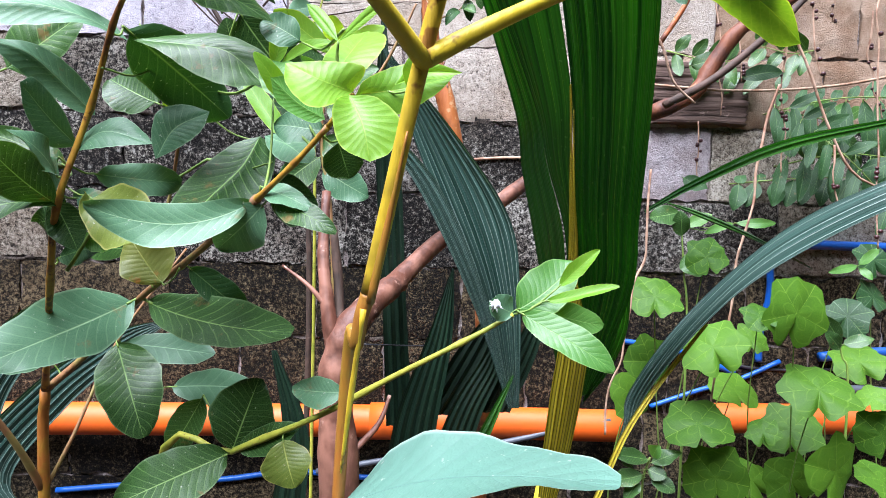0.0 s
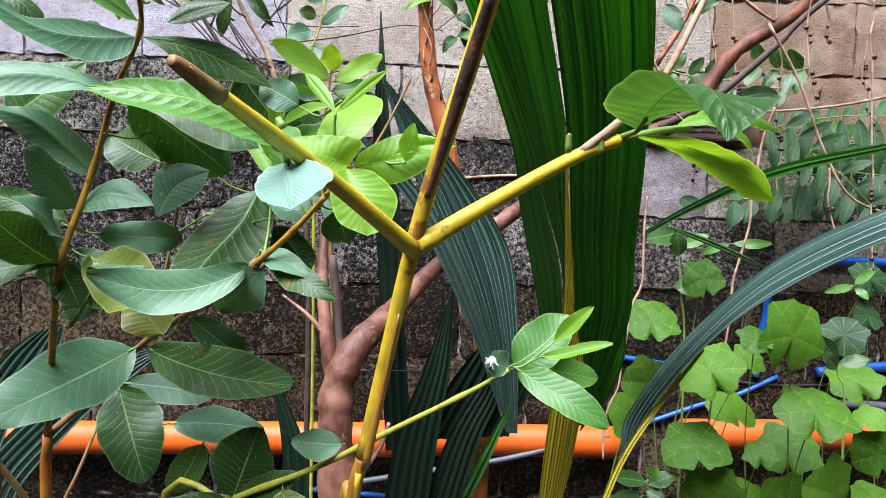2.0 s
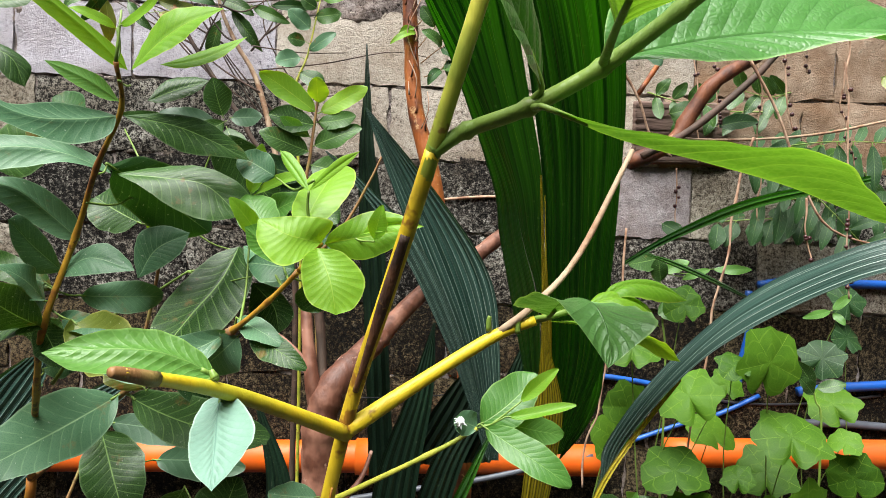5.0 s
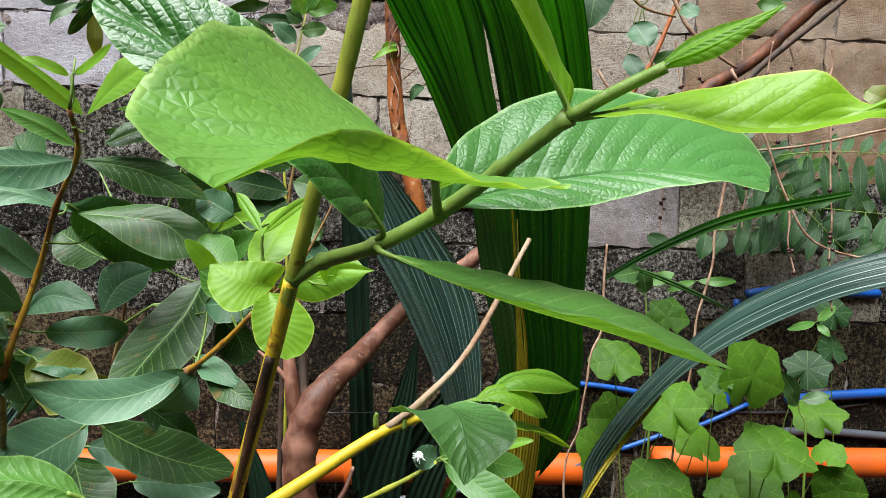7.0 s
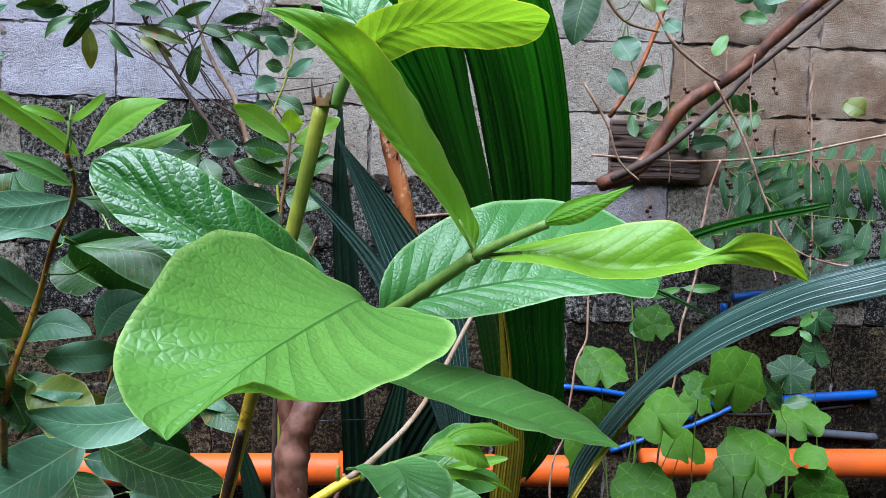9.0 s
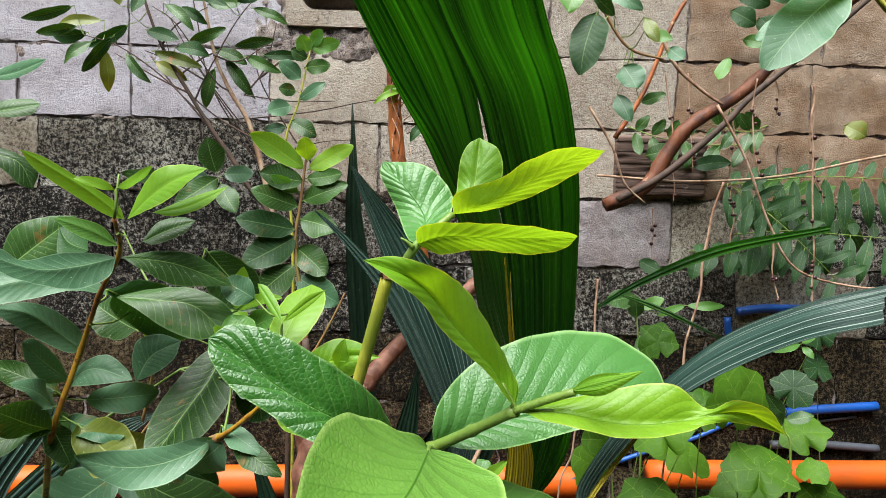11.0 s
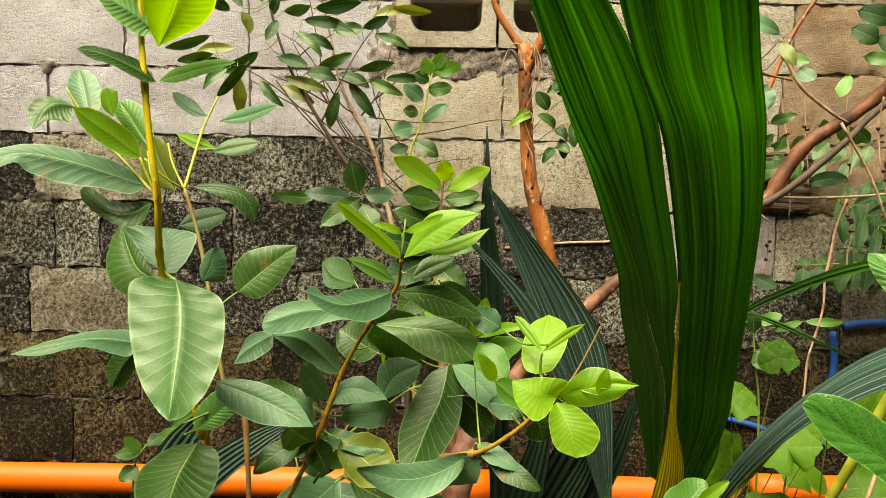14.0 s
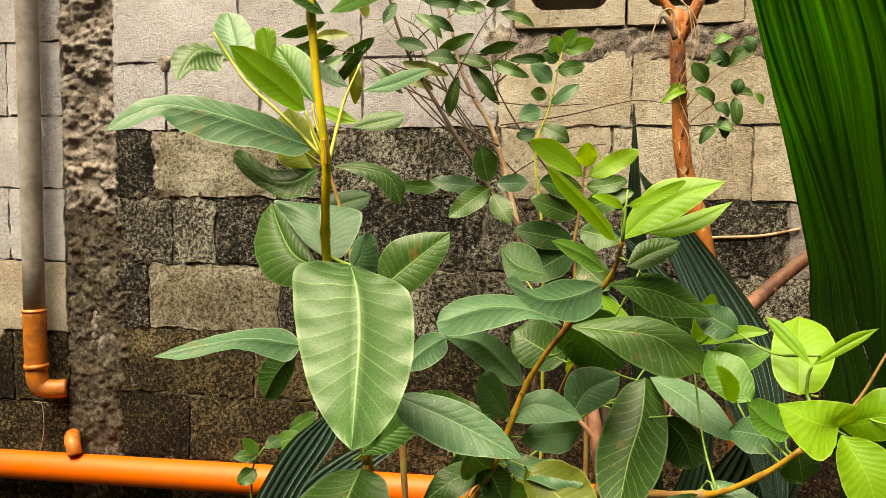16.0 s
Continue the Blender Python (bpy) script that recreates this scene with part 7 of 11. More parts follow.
rail_leaf(plant, [(-0.2596, 0.8905, 1.1593), (-0.2316, 0.8978, 1.1658), (-0.2040, 0.9052, 1.1737)], [(-0.2434, 0.9012, 1.1750), (-0.2169, 0.9079, 1.1788)], [(-0.2331, 0.8912, 1.1556), (-0.2095, 0.8973, 1.1605)], "mature", 0.08, 0.00018)
rail_leaf(plant, [(-0.2462, 0.8715, 1.1619), (-0.2662, 0.8660, 1.1672), (-0.2897, 0.8594, 1.1775)], [(-0.2641, 0.8697, 1.1756), (-0.2810, 0.8650, 1.1796)], [(-0.2652, 0.8631, 1.1602), (-0.2806, 0.8587, 1.1683)], "young", 0.08, 0.00018)
rail_leaf(plant, [(-0.2735, 0.8669, 1.1156), (-0.2415, 0.8744, 1.1143), (-0.2144, 0.8810, 1.1047), (-0.2027, 0.8845, 1.0761)], [(-0.2499, 0.8786, 1.1218), (-0.2207, 0.8856, 1.1156), (-0.2003, 0.8907, 1.0982)], [(-0.2460, 0.8672, 1.1066), (-0.2269, 0.8720, 1.0962), (-0.2127, 0.8757, 1.0809)], "mature", 0.08, 0.00018)
rail_leaf(plant, [(-0.2854, 0.8533, 1.0685), (-0.2575, 0.8608, 1.0769), (-0.2311, 0.8680, 1.0853)], [(-0.2723, 0.8637, 1.0860), (-0.2470, 0.8702, 1.0911)], [(-0.2615, 0.8530, 1.0623), (-0.2379, 0.8596, 1.0712)], "dark", 0.08, 0.00018)
rail_leaf(plant, [(-0.2937, 0.8654, 1.1098), (-0.3142, 0.8677, 1.1463), (-0.3237, 0.8697, 1.1791)], [(-0.3351, 0.8713, 1.1204), (-0.3395, 0.8738, 1.1610)], [(-0.2913, 0.8618, 1.1345), (-0.3000, 0.8636, 1.1624)], "yellowing", 0.08, 0.00018)
rail_leaf(plant, [(-0.2154, 0.8573, 0.9905), (-0.1822, 0.8618, 1.0187), (-0.1464, 0.8666, 1.0480)], [(-0.2230, 0.8629, 1.0118), (-0.2102, 0.8650, 1.0357), (-0.1796, 0.8688, 1.0462)], [(-0.1893, 0.8542, 0.9834), (-0.1651, 0.8574, 1.0019), (-0.1481, 0.8599, 1.0284)], "mature", 0.08, 0.00018, label="broad dark leaf with a pale midrib")


# thin guava shoot with light green tip leaves near the wall
plant = thing("guava_sapling", (0.025, 1.377, 0), "thin guava shoot with light green tip leaves near the wall", "sapling", "guava saplings")
part("stem", tube([(0.0253, 1.3771, 0), (0.0253, 1.3771, 0.7372), (-0.0009, 1.3885, 0.974), (0.0049, 1.3942, 1.0603), (0.0166, 1.4019, 1.1683)], 0.005, 0.002, 10, 5, 0.06, nodes=7), STEM_BROWN, plant)
leaf(plant, (0.0174, 1.3997, 1.1306), (0.1031, 1.3812, 1.1782), 0.0363, (-0.31, -0.93, 0.2), "young")
leaf(plant, (0.0142, 1.3994, 1.1305), (-0.0787, 1.3634, 1.1946), 0.0431, (0.41, -0.91, 0.09), "young")
leaf(plant, (0.0171, 1.4007, 1.1467), (0.0158, 1.3729, 1.1896), 0.0363, (0, 0.84, 0.54), "young")
leaf(plant, (0.0145, 1.3985, 1.1144), (0.0853, 1.3763, 1.1253), 0.0341, (-0.33, -0.9, 0.28), "mature")
leaf(plant, (0.0125, 1.3979, 1.1089), (-0.0615, 1.3609, 1.1232), 0.0477, (0.47, -0.85, 0.24), "mature")
leaf(plant, (0.0079, 1.3952, 1.0711), (0.0962, 1.3761, 1.1044), 0.0433, (-0.25, -0.96, 0.11), "mature")
leaf(plant, (0.0049, 1.3942, 1.0603), (-0.0766, 1.3574, 1.0914), 0.0433, (0.43, -0.9, 0.05), "mature")
leaf(plant, (0.0031, 1.3928, 1.0387), (0.0769, 1.3691, 1.0199), 0.0520, (-0.23, -0.93, 0.28), "mature")
leaf(plant, (0.0014, 1.3913, 1.0172), (-0.1018, 1.3517, 1.0385), 0.0498, (0.38, -0.91, 0.16), "dark")
leaf(plant, (0.0016, 1.3907, 1.0064), (-0.0896, 1.3479, 0.9544), 0.0640, (0.3, -0.92, 0.24), "dark")
leaf(plant, (-0.0011, 1.3891, 0.9848), (0.0576, 1.3621, 0.9354), 0.0533, (-0.21, -0.94, 0.26), "mature")
leaf(plant, (0.0043, 1.3958, 1.0873), (-0.0426, 1.3626, 1.1182), 0.0250, (0.59, -0.81, 0.02), "fresh")
leaf(plant, (-0.0005, 1.3873, 0.9525), (-0.0674, 1.3465, 0.8916), 0.0533, (0.25, -0.91, 0.34), "mature")
leaf(plant, (-0.0001, 1.386, 0.9309), (0.0849, 1.3618, 0.8832), 0.0587, (-0.16, -0.96, 0.21), "waxy")


# young coconut palm with large pleated undivided leaves
plant = thing("coconut_seedling", (0.37, 1.347, 0), "young coconut palm with large pleated undivided leaves", "palm")
LEAF_RIB = [(0.4088, 1.1933, 0.5918), (0.381, 1.0784, 0.8016), (0.361, 1.019, 0.889), (0.347, 0.975, 0.985), (0.328, 0.94, 1.07), (0.296, 0.90, 1.19)]
LEAF_FOLD = [(0.394, 1.19, 0.64), (0.370, 1.085, 0.82), (0.3435, 1.09, 0.93), (0.326, 1.09, 1.0055), (0.2600, 1.04, 1.1412), (0.2096, 0.984, 1.2114), (0.1655, 0.926, 1.2787), (0.1205, 0.857, 1.36), (0.0865, 0.798, 1.44)]
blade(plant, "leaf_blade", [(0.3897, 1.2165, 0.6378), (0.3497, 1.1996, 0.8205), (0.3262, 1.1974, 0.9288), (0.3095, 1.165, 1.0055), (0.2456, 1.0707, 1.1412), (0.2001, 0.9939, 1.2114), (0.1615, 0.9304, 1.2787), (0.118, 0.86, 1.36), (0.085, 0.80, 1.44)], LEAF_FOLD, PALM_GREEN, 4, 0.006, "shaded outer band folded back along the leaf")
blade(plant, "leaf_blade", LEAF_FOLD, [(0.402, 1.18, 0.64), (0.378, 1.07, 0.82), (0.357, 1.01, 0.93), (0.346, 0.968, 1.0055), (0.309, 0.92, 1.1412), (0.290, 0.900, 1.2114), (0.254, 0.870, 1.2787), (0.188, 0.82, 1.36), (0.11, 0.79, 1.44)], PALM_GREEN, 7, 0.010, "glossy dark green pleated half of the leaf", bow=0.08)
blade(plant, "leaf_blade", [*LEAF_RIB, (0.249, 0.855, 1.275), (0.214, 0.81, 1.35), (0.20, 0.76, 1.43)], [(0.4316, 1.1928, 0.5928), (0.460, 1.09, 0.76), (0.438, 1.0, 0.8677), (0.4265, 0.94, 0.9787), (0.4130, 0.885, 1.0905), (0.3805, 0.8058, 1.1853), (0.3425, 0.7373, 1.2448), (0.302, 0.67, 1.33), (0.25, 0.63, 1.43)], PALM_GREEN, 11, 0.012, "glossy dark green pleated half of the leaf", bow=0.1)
part("leaf_rib", tube([(x, y - 0.006, z) for x, y, z in LEAF_RIB[:4]], 0.0034, 0.0003, 8, 6), PALM_STALK, plant, "yellow midrib")
blade(plant, "leaf_stalk", [(0.3783, 1.2681, 0.4003), (0.3729, 1.216, 0.4955), (0.3695, 1.1581, 0.6012), (0.3696, 1.107, 0.6946), (0.365, 1.0531, 0.7931), (0.348, 0.9845, 0.9183), (0.334, 0.9362, 1.0066)], [(0.4089, 1.2678, 0.4008), (0.4151, 1.2094, 0.5076), (0.4148, 1.1468, 0.6218), (0.4084, 1.1065, 0.6955), (0.3766, 1.0529, 0.7934), (0.352, 0.9845, 0.9184), (0.3364, 0.9361, 1.0066)], PALM_STALK, 5, 0.006, "yellow-green striped leaf stalk", bow=0.15)
part("base", tube([(0.3702, 1.3468, 0), (0.38, 1.3437, 0.1978), (0.3978, 1.3107, 0.3957)], 0.03, 0.016, 12, 4, .1), PALM_STALK, plant, "fibrous striped stem base")
blade(plant, "leaf_blade", [(0.4326, 1.2049, 0.5889), (0.4449, 1.1771, 0.6397), (0.4528, 1.1409, 0.7057), (0.4541, 1.1122, 0.7581)], [(0.431, 1.2135, 0.5731), (0.4594, 1.1823, 0.6302), (0.4733, 1.1456, 0.6971), (0.4646, 1.103, 0.775)], PALM_GREEN, 3, 0.004)
blade(plant, "leaf_blade", [(0.3328, 1.3271, 0.529), (0.2732, 1.3392, 0.7246), (0.1956, 1.3502, 0.8979), (0.1396, 1.3591, 1.0389), (0.1021, 1.3653, 1.1387)], [(0.3514, 1.327, 0.5295), (0.3478, 1.3388, 0.7264), (0.3249, 1.3469, 0.8573), (0.2283, 1.356, 0.9972), (0.1065, 1.3653, 1.1388)], PALM_GREY, 7, 0.006, "folded grey-green pleated leaf", bow=-0.08)
blade(plant, "leaf_blade", [(0.3253, 1.2881, 0.5467), (0.2628, 1.2987, 0.715), (0.1735, 1.31, 0.8932), (0.0966, 1.3168, 0.9974), (0.0399, 1.3208, 1.0576)], [(0.3328, 1.2881, 0.5469), (0.2894, 1.2985, 0.7156), (0.2107, 1.3098, 0.8941), (0.1179, 1.3167, 0.9979), (0.0441, 1.3208, 1.0577)], PALM_GREY, 3, 0.004)
blade(plant, "leaf_blade", [(0.1229, 1.3756, 0.4788), (0.1089, 1.3907, 0.7286), (0.0938, 1.4031, 0.9329), (0.0894, 1.4113, 1.0692), (0.0958, 1.4181, 1.1831), (0.0973, 1.4229, 1.2627)], [(0.1684, 1.3753, 0.4799), (0.151, 1.3905, 0.7296), (0.1382, 1.4029, 0.934), (0.1178, 1.4112, 1.0699), (0.1071, 1.4181, 1.1833), (0.0995, 1.4229, 1.2627)], PALM_SHADED, 3, 0.006, "dark upright spear leaf")
blade(plant, "leaf_blade", [(0.2851, 1.3761, 0.5055), (0.3558, 1.3839, 0.6437), (0.4047, 1.3894, 0.7415)], [(0.342, 1.3758, 0.5069), (0.3905, 1.3823, 0.6218), (0.4104, 1.3894, 0.7416)], PALM_SHADED, 4, 0.006)
blade(plant, "leaf_blade", [(0.1789, 1.4059, 0.4895), (0.2459, 1.4125, 0.6074), (0.3138, 1.4171, 0.6904)], [(0.2487, 1.4055, 0.4912), (0.3157, 1.4121, 0.6091), (0.3196, 1.417, 0.6905)], PALM_SHADED, 4, 0.006)
blade(plant, "leaf_blade", [(0.1165, 1.3362, 0.3462), (0.14, 1.3458, 0.5031), (0.1905, 1.3533, 0.6412), (0.2315, 1.3601, 0.7643)], [(0.1928, 1.334, 0.3482), (0.2134, 1.3436, 0.505), (0.2344, 1.352, 0.6423), (0.2354, 1.3599, 0.7644)], PALM_SHADED, 5, 0.006, "dark arching leaf")
blade(plant, "leaf_blade", [(0.1781, 1.3539, 0.3388), (0.2289, 1.3628, 0.4991), (0.2861, 1.3676, 0.6), (0.3197, 1.3699, 0.6505)], [(0.2427, 1.352, 0.3405), (0.2885, 1.3611, 0.5007), (0.3214, 1.3653, 0.581), (0.3227, 1.3698, 0.6506)], PALM_SHADED, 5, 0.006)
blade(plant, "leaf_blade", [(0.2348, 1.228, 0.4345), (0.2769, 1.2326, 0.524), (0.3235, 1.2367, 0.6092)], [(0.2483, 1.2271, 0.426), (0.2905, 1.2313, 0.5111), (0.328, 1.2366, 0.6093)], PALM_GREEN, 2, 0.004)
blade(plant, "leaf_blade", [(-0.0626, 1.3025, 0.3596), (-0.0469, 1.3107, 0.492), (-0.069, 1.32, 0.6234)], [(-0.0059, 1.3009, 0.3611), (-0.0045, 1.3095, 0.4931), (-0.0596, 1.3198, 0.6237)], PALM_SHADED, 3, 0.005)


# striped palm leaf arching low over the pipe
plant = thing("coconut_seedling", (-0.62, 1.5, 0), "striped palm leaf arching low over the pipe", "palm")
blade(plant, "leaf_blade", [(-0.5145, 1.409, 0.2407), (-0.6411, 1.4215, 0.3709), (-0.5215, 1.4281, 0.5281), (-0.3799, 1.43, 0.6243), (-0.2828, 1.4288, 0.6526)], [(-0.4219, 1.4063, 0.2432), (-0.5581, 1.417, 0.3423), (-0.4588, 1.4236, 0.4887), (-0.3431, 1.4269, 0.5945), (-0.2775, 1.4283, 0.6476)], PALM_GREY, 6, 0.006)
blade(plant, "leaf_blade", [(-0.5929, 1.2616, 0.4691), (-0.5489, 1.273, 0.5621), (-0.4947, 1.2859, 0.6552), (-0.4395, 1.2961, 0.7022)], [(-0.5011, 1.2741, 0.4702), (-0.4724, 1.2835, 0.563), (-0.4131, 1.297, 0.6563), (-0.3988, 1.302, 0.7078)], PALM_GREY, 6, 0.006, "striped grey-green blade")


# palm shoot with one long narrow arching leaf
plant = thing("coconut_seedling", (0.51, 1.384, 0), "palm shoot with one long narrow arching leaf", "palm")
blade(plant, "leaf_blade", [(0.4696, 1.3732, 0.3021), (0.5005, 1.3477, 0.3868), (0.5318, 1.3337, 0.4937), (0.5448, 1.3378, 0.5625), (0.6242, 1.2945, 0.7046), (0.7421, 1.2299, 0.8461), (0.8413, 1.1515, 0.9207), (0.9446, 1.0909, 0.9633)], [(0.4779, 1.3726, 0.2972), (0.5104, 1.3474, 0.3871), (0.5466, 1.3329, 0.4892), (0.5721, 1.3173, 0.5687), (0.6315, 1.2339, 0.7013), (0.684, 1.1479, 0.7912), (0.7733, 1.0505, 0.8773), (0.8519, 0.9806, 0.919)], PALM_GREY, 5, 0.006, "long narrow leaf, yellow-edged at its stalk", bow=0.1)
blade(plant, "leaf_stalk", [(0.4728, 1.3258, 0.3456), (0.495, 1.3285, 0.397), (0.5323, 1.3284, 0.4906), (0.5815, 1.3176, 0.5786), (0.6484, 1.2829, 0.693)], [(0.4865, 1.3254, 0.346), (0.5067, 1.3281, 0.3973), (0.5422, 1.3278, 0.486), (0.5874, 1.3169, 0.571), (0.6513, 1.2825, 0.6875)], PALM_STALK, 2, 0.003)
blade(plant, "leaf_blade", [(0.591, 1.4463, 0.8737), (0.6845, 1.4473, 0.933), (0.8143, 1.3977, 1.0033), (0.9999, 1.3447, 1.047)], [(0.5933, 1.4458, 0.8675), (0.6952, 1.4463, 0.9228), (0.8248, 1.3962, 0.9854), (1.0003, 1.3439, 1.0345)], PALM_GREEN, 2, 0.004)
blade(plant, "leaf_blade", [(0.9279, 1.4795, 0.775), (0.8168, 1.4867, 0.8322), (0.7254, 1.5123, 0.8734), (0.6582, 1.5155, 0.8905)], [(0.939, 1.4786, 0.7665), (0.8281, 1.4855, 0.8183), (0.7313, 1.5112, 0.8591), (0.6583, 1.5154, 0.8883)], PALM_GREEN, 2, 0.003)


# guava tree with smooth peeling red-brown bark, forking low
plant = thing("guava_tree", (0.063, 1.261, 0), "guava tree with smooth peeling red-brown bark, forking low", "tree")
part("trunk", tube([(0.0633, 1.2609, 0), (0.0591, 1.2231, 0.4342), (0.0516, 1.2226, 0.5769), (0.0601, 1.2275, 0.6551), (0.091, 1.2498, 0.7048), (0.1402, 1.331, 0.7429)], 0.033, 0.019, 18, 8, .2), BARK, plant)
part("limb", tube([(0.0555, 1.2259, 0.629), (0.0867, 1.2497, 0.7002), (0.1355, 1.331, 0.7409), (0.2126, 1.4334, 0.809), (0.3017, 1.5143, 0.8623), (0.3955, 1.5959, 0.9282), (0.5383, 1.6879, 1.0224)], 0.019, 0.013, 14, 5, 0.2), BARK, plant)
part("limb", tube([(0.0564, 1.2236, 0.5943), (0.0462, 1.2279, 0.6547), (0.0382, 1.231, 0.6979), (0.0242, 1.2576, 0.7914), (0.0228, 1.2941, 0.8891)], 0.016, 0.007, 12, 5, 0.14), BARK, plant)
part("limb", tube([(0.0362, 1.2319, 0.7108), (0.0049, 1.2351, 0.7447), (-0.039, 1.2583, 0.772)], 0.005, 0.002, 10, 5, 0.1), BARK, plant)
part("limb", tube([(0.0806, 1.2161, 0.491), (0.1169, 1.2473, 0.5255), (0.1328, 1.2694, 0.5648)], 0.006, 0.003, 10, 5, 0.1), BARK, plant)
part("limb", tube([(0.0391, 1.26, 0.836), (0.0505, 1.2528, 0.7302), (0.0534, 1.2271, 0.6463)], 0.006, 0.01, 10, 5, 0.1), BARK_DARK, plant)


# slender upright trunk with flaking orange-brown bark
plant = thing("guava_tree", (0.288, 1.465, 0), "slender upright trunk with flaking orange-brown bark", "tree")
part("trunk", tube([(0.2877, 1.4646, 0), (0.2982, 1.4347, 0.6461), (0.2577, 1.4346, 0.8339), (0.2219, 1.4251, 1.0312), (0.1884, 1.4315, 1.1562), (0.1758, 1.4405, 1.3158), (0.1711, 1.4471, 1.4299)], 0.019, 0.0125, 14, 5, 0.2), BARK_ORANGE, plant)
part("limb", tube([(0.1746, 1.4438, 1.3729), (0.1954, 1.4369, 1.4166), (0.2316, 1.4337, 1.5162), (0.2554, 1.432, 1.6476)], 0.011, 0.009, 10, 5, 0.12), BARK_ORANGE, plant)
part("limb", tube([(0.1714, 1.4464, 1.4185), (0.1443, 1.4476, 1.4522), (0.1087, 1.4503, 1.5144), (0.0895, 1.4555, 1.611)], 0.009, 0.005, 10, 5, 0.1), BARK_ORANGE, plant)
part("limb", tube([(0.191, 1.4463, 1.4075), (0.2015, 1.4492, 1.4534), (0.1834, 1.4514, 1.4987)], 0.004, 0.002, 10, 5, 0.06), BARK_DARK, plant)
part("tendril", tube([(0.1884, 1.4121, 1.1666), (0.19, 1.404, 1.1996), (0.1757, 1.4157, 1.2338)], 0.0012, 0.0008, 6, 5, 0.06), ROOT, plant)
part("tendril", tube([(0.1794, 1.421, 1.3239), (0.1919, 1.4142, 1.3727), (0.1885, 1.4272, 1.4254)], 0.0012, 0.0008, 6, 5, 0.06), ROOT, plant)
part("tendril", tube([(0.2008, 1.4092, 1.1105), (0.2135, 1.4014, 1.1442), (0.2107, 1.4134, 1.1782)], 0.0012, 0.0008, 6, 5, 0.06), ROOT, plant)
part("twig", tube([(0.1897, 1.43, 1.2569), (0.221, 1.426, 1.2951), (0.2566, 1.422, 1.3227), (0.2963, 1.418, 1.345)], 0.0011, 0.0006, 6, 4), STEM_BROWN, plant)
part("twig", tube([(0.1972, 1.43, 1.232), (0.2334, 1.426, 1.2606), (0.2676, 1.422, 1.2741), (0.2987, 1.418, 1.2777)], 0.0011, 0.0006, 6, 4), STEM_BROWN, plant)
part("twig", tube([(0.1857, 1.43, 1.2965), (0.2152, 1.426, 1.3294), (0.2292, 1.422, 1.3621)], 0.0011, 0.0006, 6, 4), STEM_BROWN, plant)
part("twig", tube([(0.2037, 1.43, 1.2072), (0.2347, 1.426, 1.2213), (0.2454, 1.422, 1.2403)], 0.0011, 0.0006, 6, 4), STEM_BROWN, plant)
leaf(plant, (0.2214, 1.4280, 1.2954), (0.1959, 1.4249, 1.3325), 0.0274, (-0.23, -0.76, 0.4), "mature", fold=0.30, arch=0.14, curl=-0.08)
leaf(plant, (0.2581, 1.4280, 1.3239), (0.2311, 1.4297, 1.3561), 0.0253, (-0.39, -0.66, 0.34), "dark", fold=0.21, arch=0.20, curl=0.02)
leaf(plant, (0.2581, 1.4280, 1.3239), (0.2950, 1.4318, 1.3627), 0.0274, (0.19, -0.78, 0.55), "mature", fold=0.19, arch=0.15, curl=0.12)
leaf(plant, (0.2991, 1.4280, 1.3472), (0.2847, 1.4377, 1.3818), 0.0211, (-0.03, -0.69, 0.57), "dark", fold=0.17, arch=0.16, curl=0.05)
leaf(plant, (0.2305, 1.4280, 1.3635), (0.2660, 1.4296, 1.3765), 0.0232, (-0.19, -0.94, 0.68), "fresh", fold=0.27, arch=0.16, curl=0.12)
leaf(plant, (0.2156, 1.4280, 1.3298), (0.2521, 1.4369, 1.3416), 0.0232, (0.1, -0.63, 0.42), "mature", fold=0.35, arch=0.12, curl=0.13)
leaf(plant, (0.2339, 1.4280, 1.2609), (0.1974, 1.4012, 1.2832), 0.0253, (0.22, -0.92, 0.27), "mature", fold=0.20, arch=0.19, curl=0.01)
leaf(plant, (0.2339, 1.4280, 1.2609), (0.2586, 1.4186, 1.2397), 0.0253, (0.04, -0.84, 0.48), "dark", fold=0.25, arch=0.10, curl=0.05)
leaf(plant, (0.2691, 1.4280, 1.2751), (0.3072, 1.4377, 1.2741), 0.0232, (0.01, -0.63, 0.58), "mature", fold=0.38, arch=0.18, curl=0.15)
leaf(plant, (0.2691, 1.4280, 1.2751), (0.2787, 1.4260, 1.3037), 0.0232, (0.07, -0.89, 0.67), "dark", fold=0.39, arch=0.19, curl=0.04)
leaf(plant, (0.3015, 1.4280, 1.2794), (0.3204, 1.4360, 1.2561), 0.0190, (0.1, -0.88, 0.66), "fresh", fold=0.29, arch=0.09, curl=-0.08)
leaf(plant, (0.2351, 1.4280, 1.2216), (0.2634, 1.4045, 1.2117), 0.0232, (0.2, -0.6, 0.25), "mature", fold=0.35, arch=0.11, curl=-0.06)
leaf(plant, (0.2468, 1.4280, 1.2411), (0.2534, 1.4188, 1.1998), 0.0211, (-0.19, -0.68, 0.68), "mature", fold=0.16, arch=0.14, curl=-0.09)
leaf(plant, (0.2351, 1.4280, 1.2216), (0.2114, 1.4099, 1.1932), 0.0211, (0.1, -0.83, 0.68), "dark", fold=0.40, arch=0.13, curl=0.15)
leaf(plant, (0.2691, 1.4280, 1.2751), (0.2739, 1.4218, 1.2234), 0.0211, (-0.18, -0.92, 0.53), "mature", fold=0.16, arch=0.08, curl=0.00)
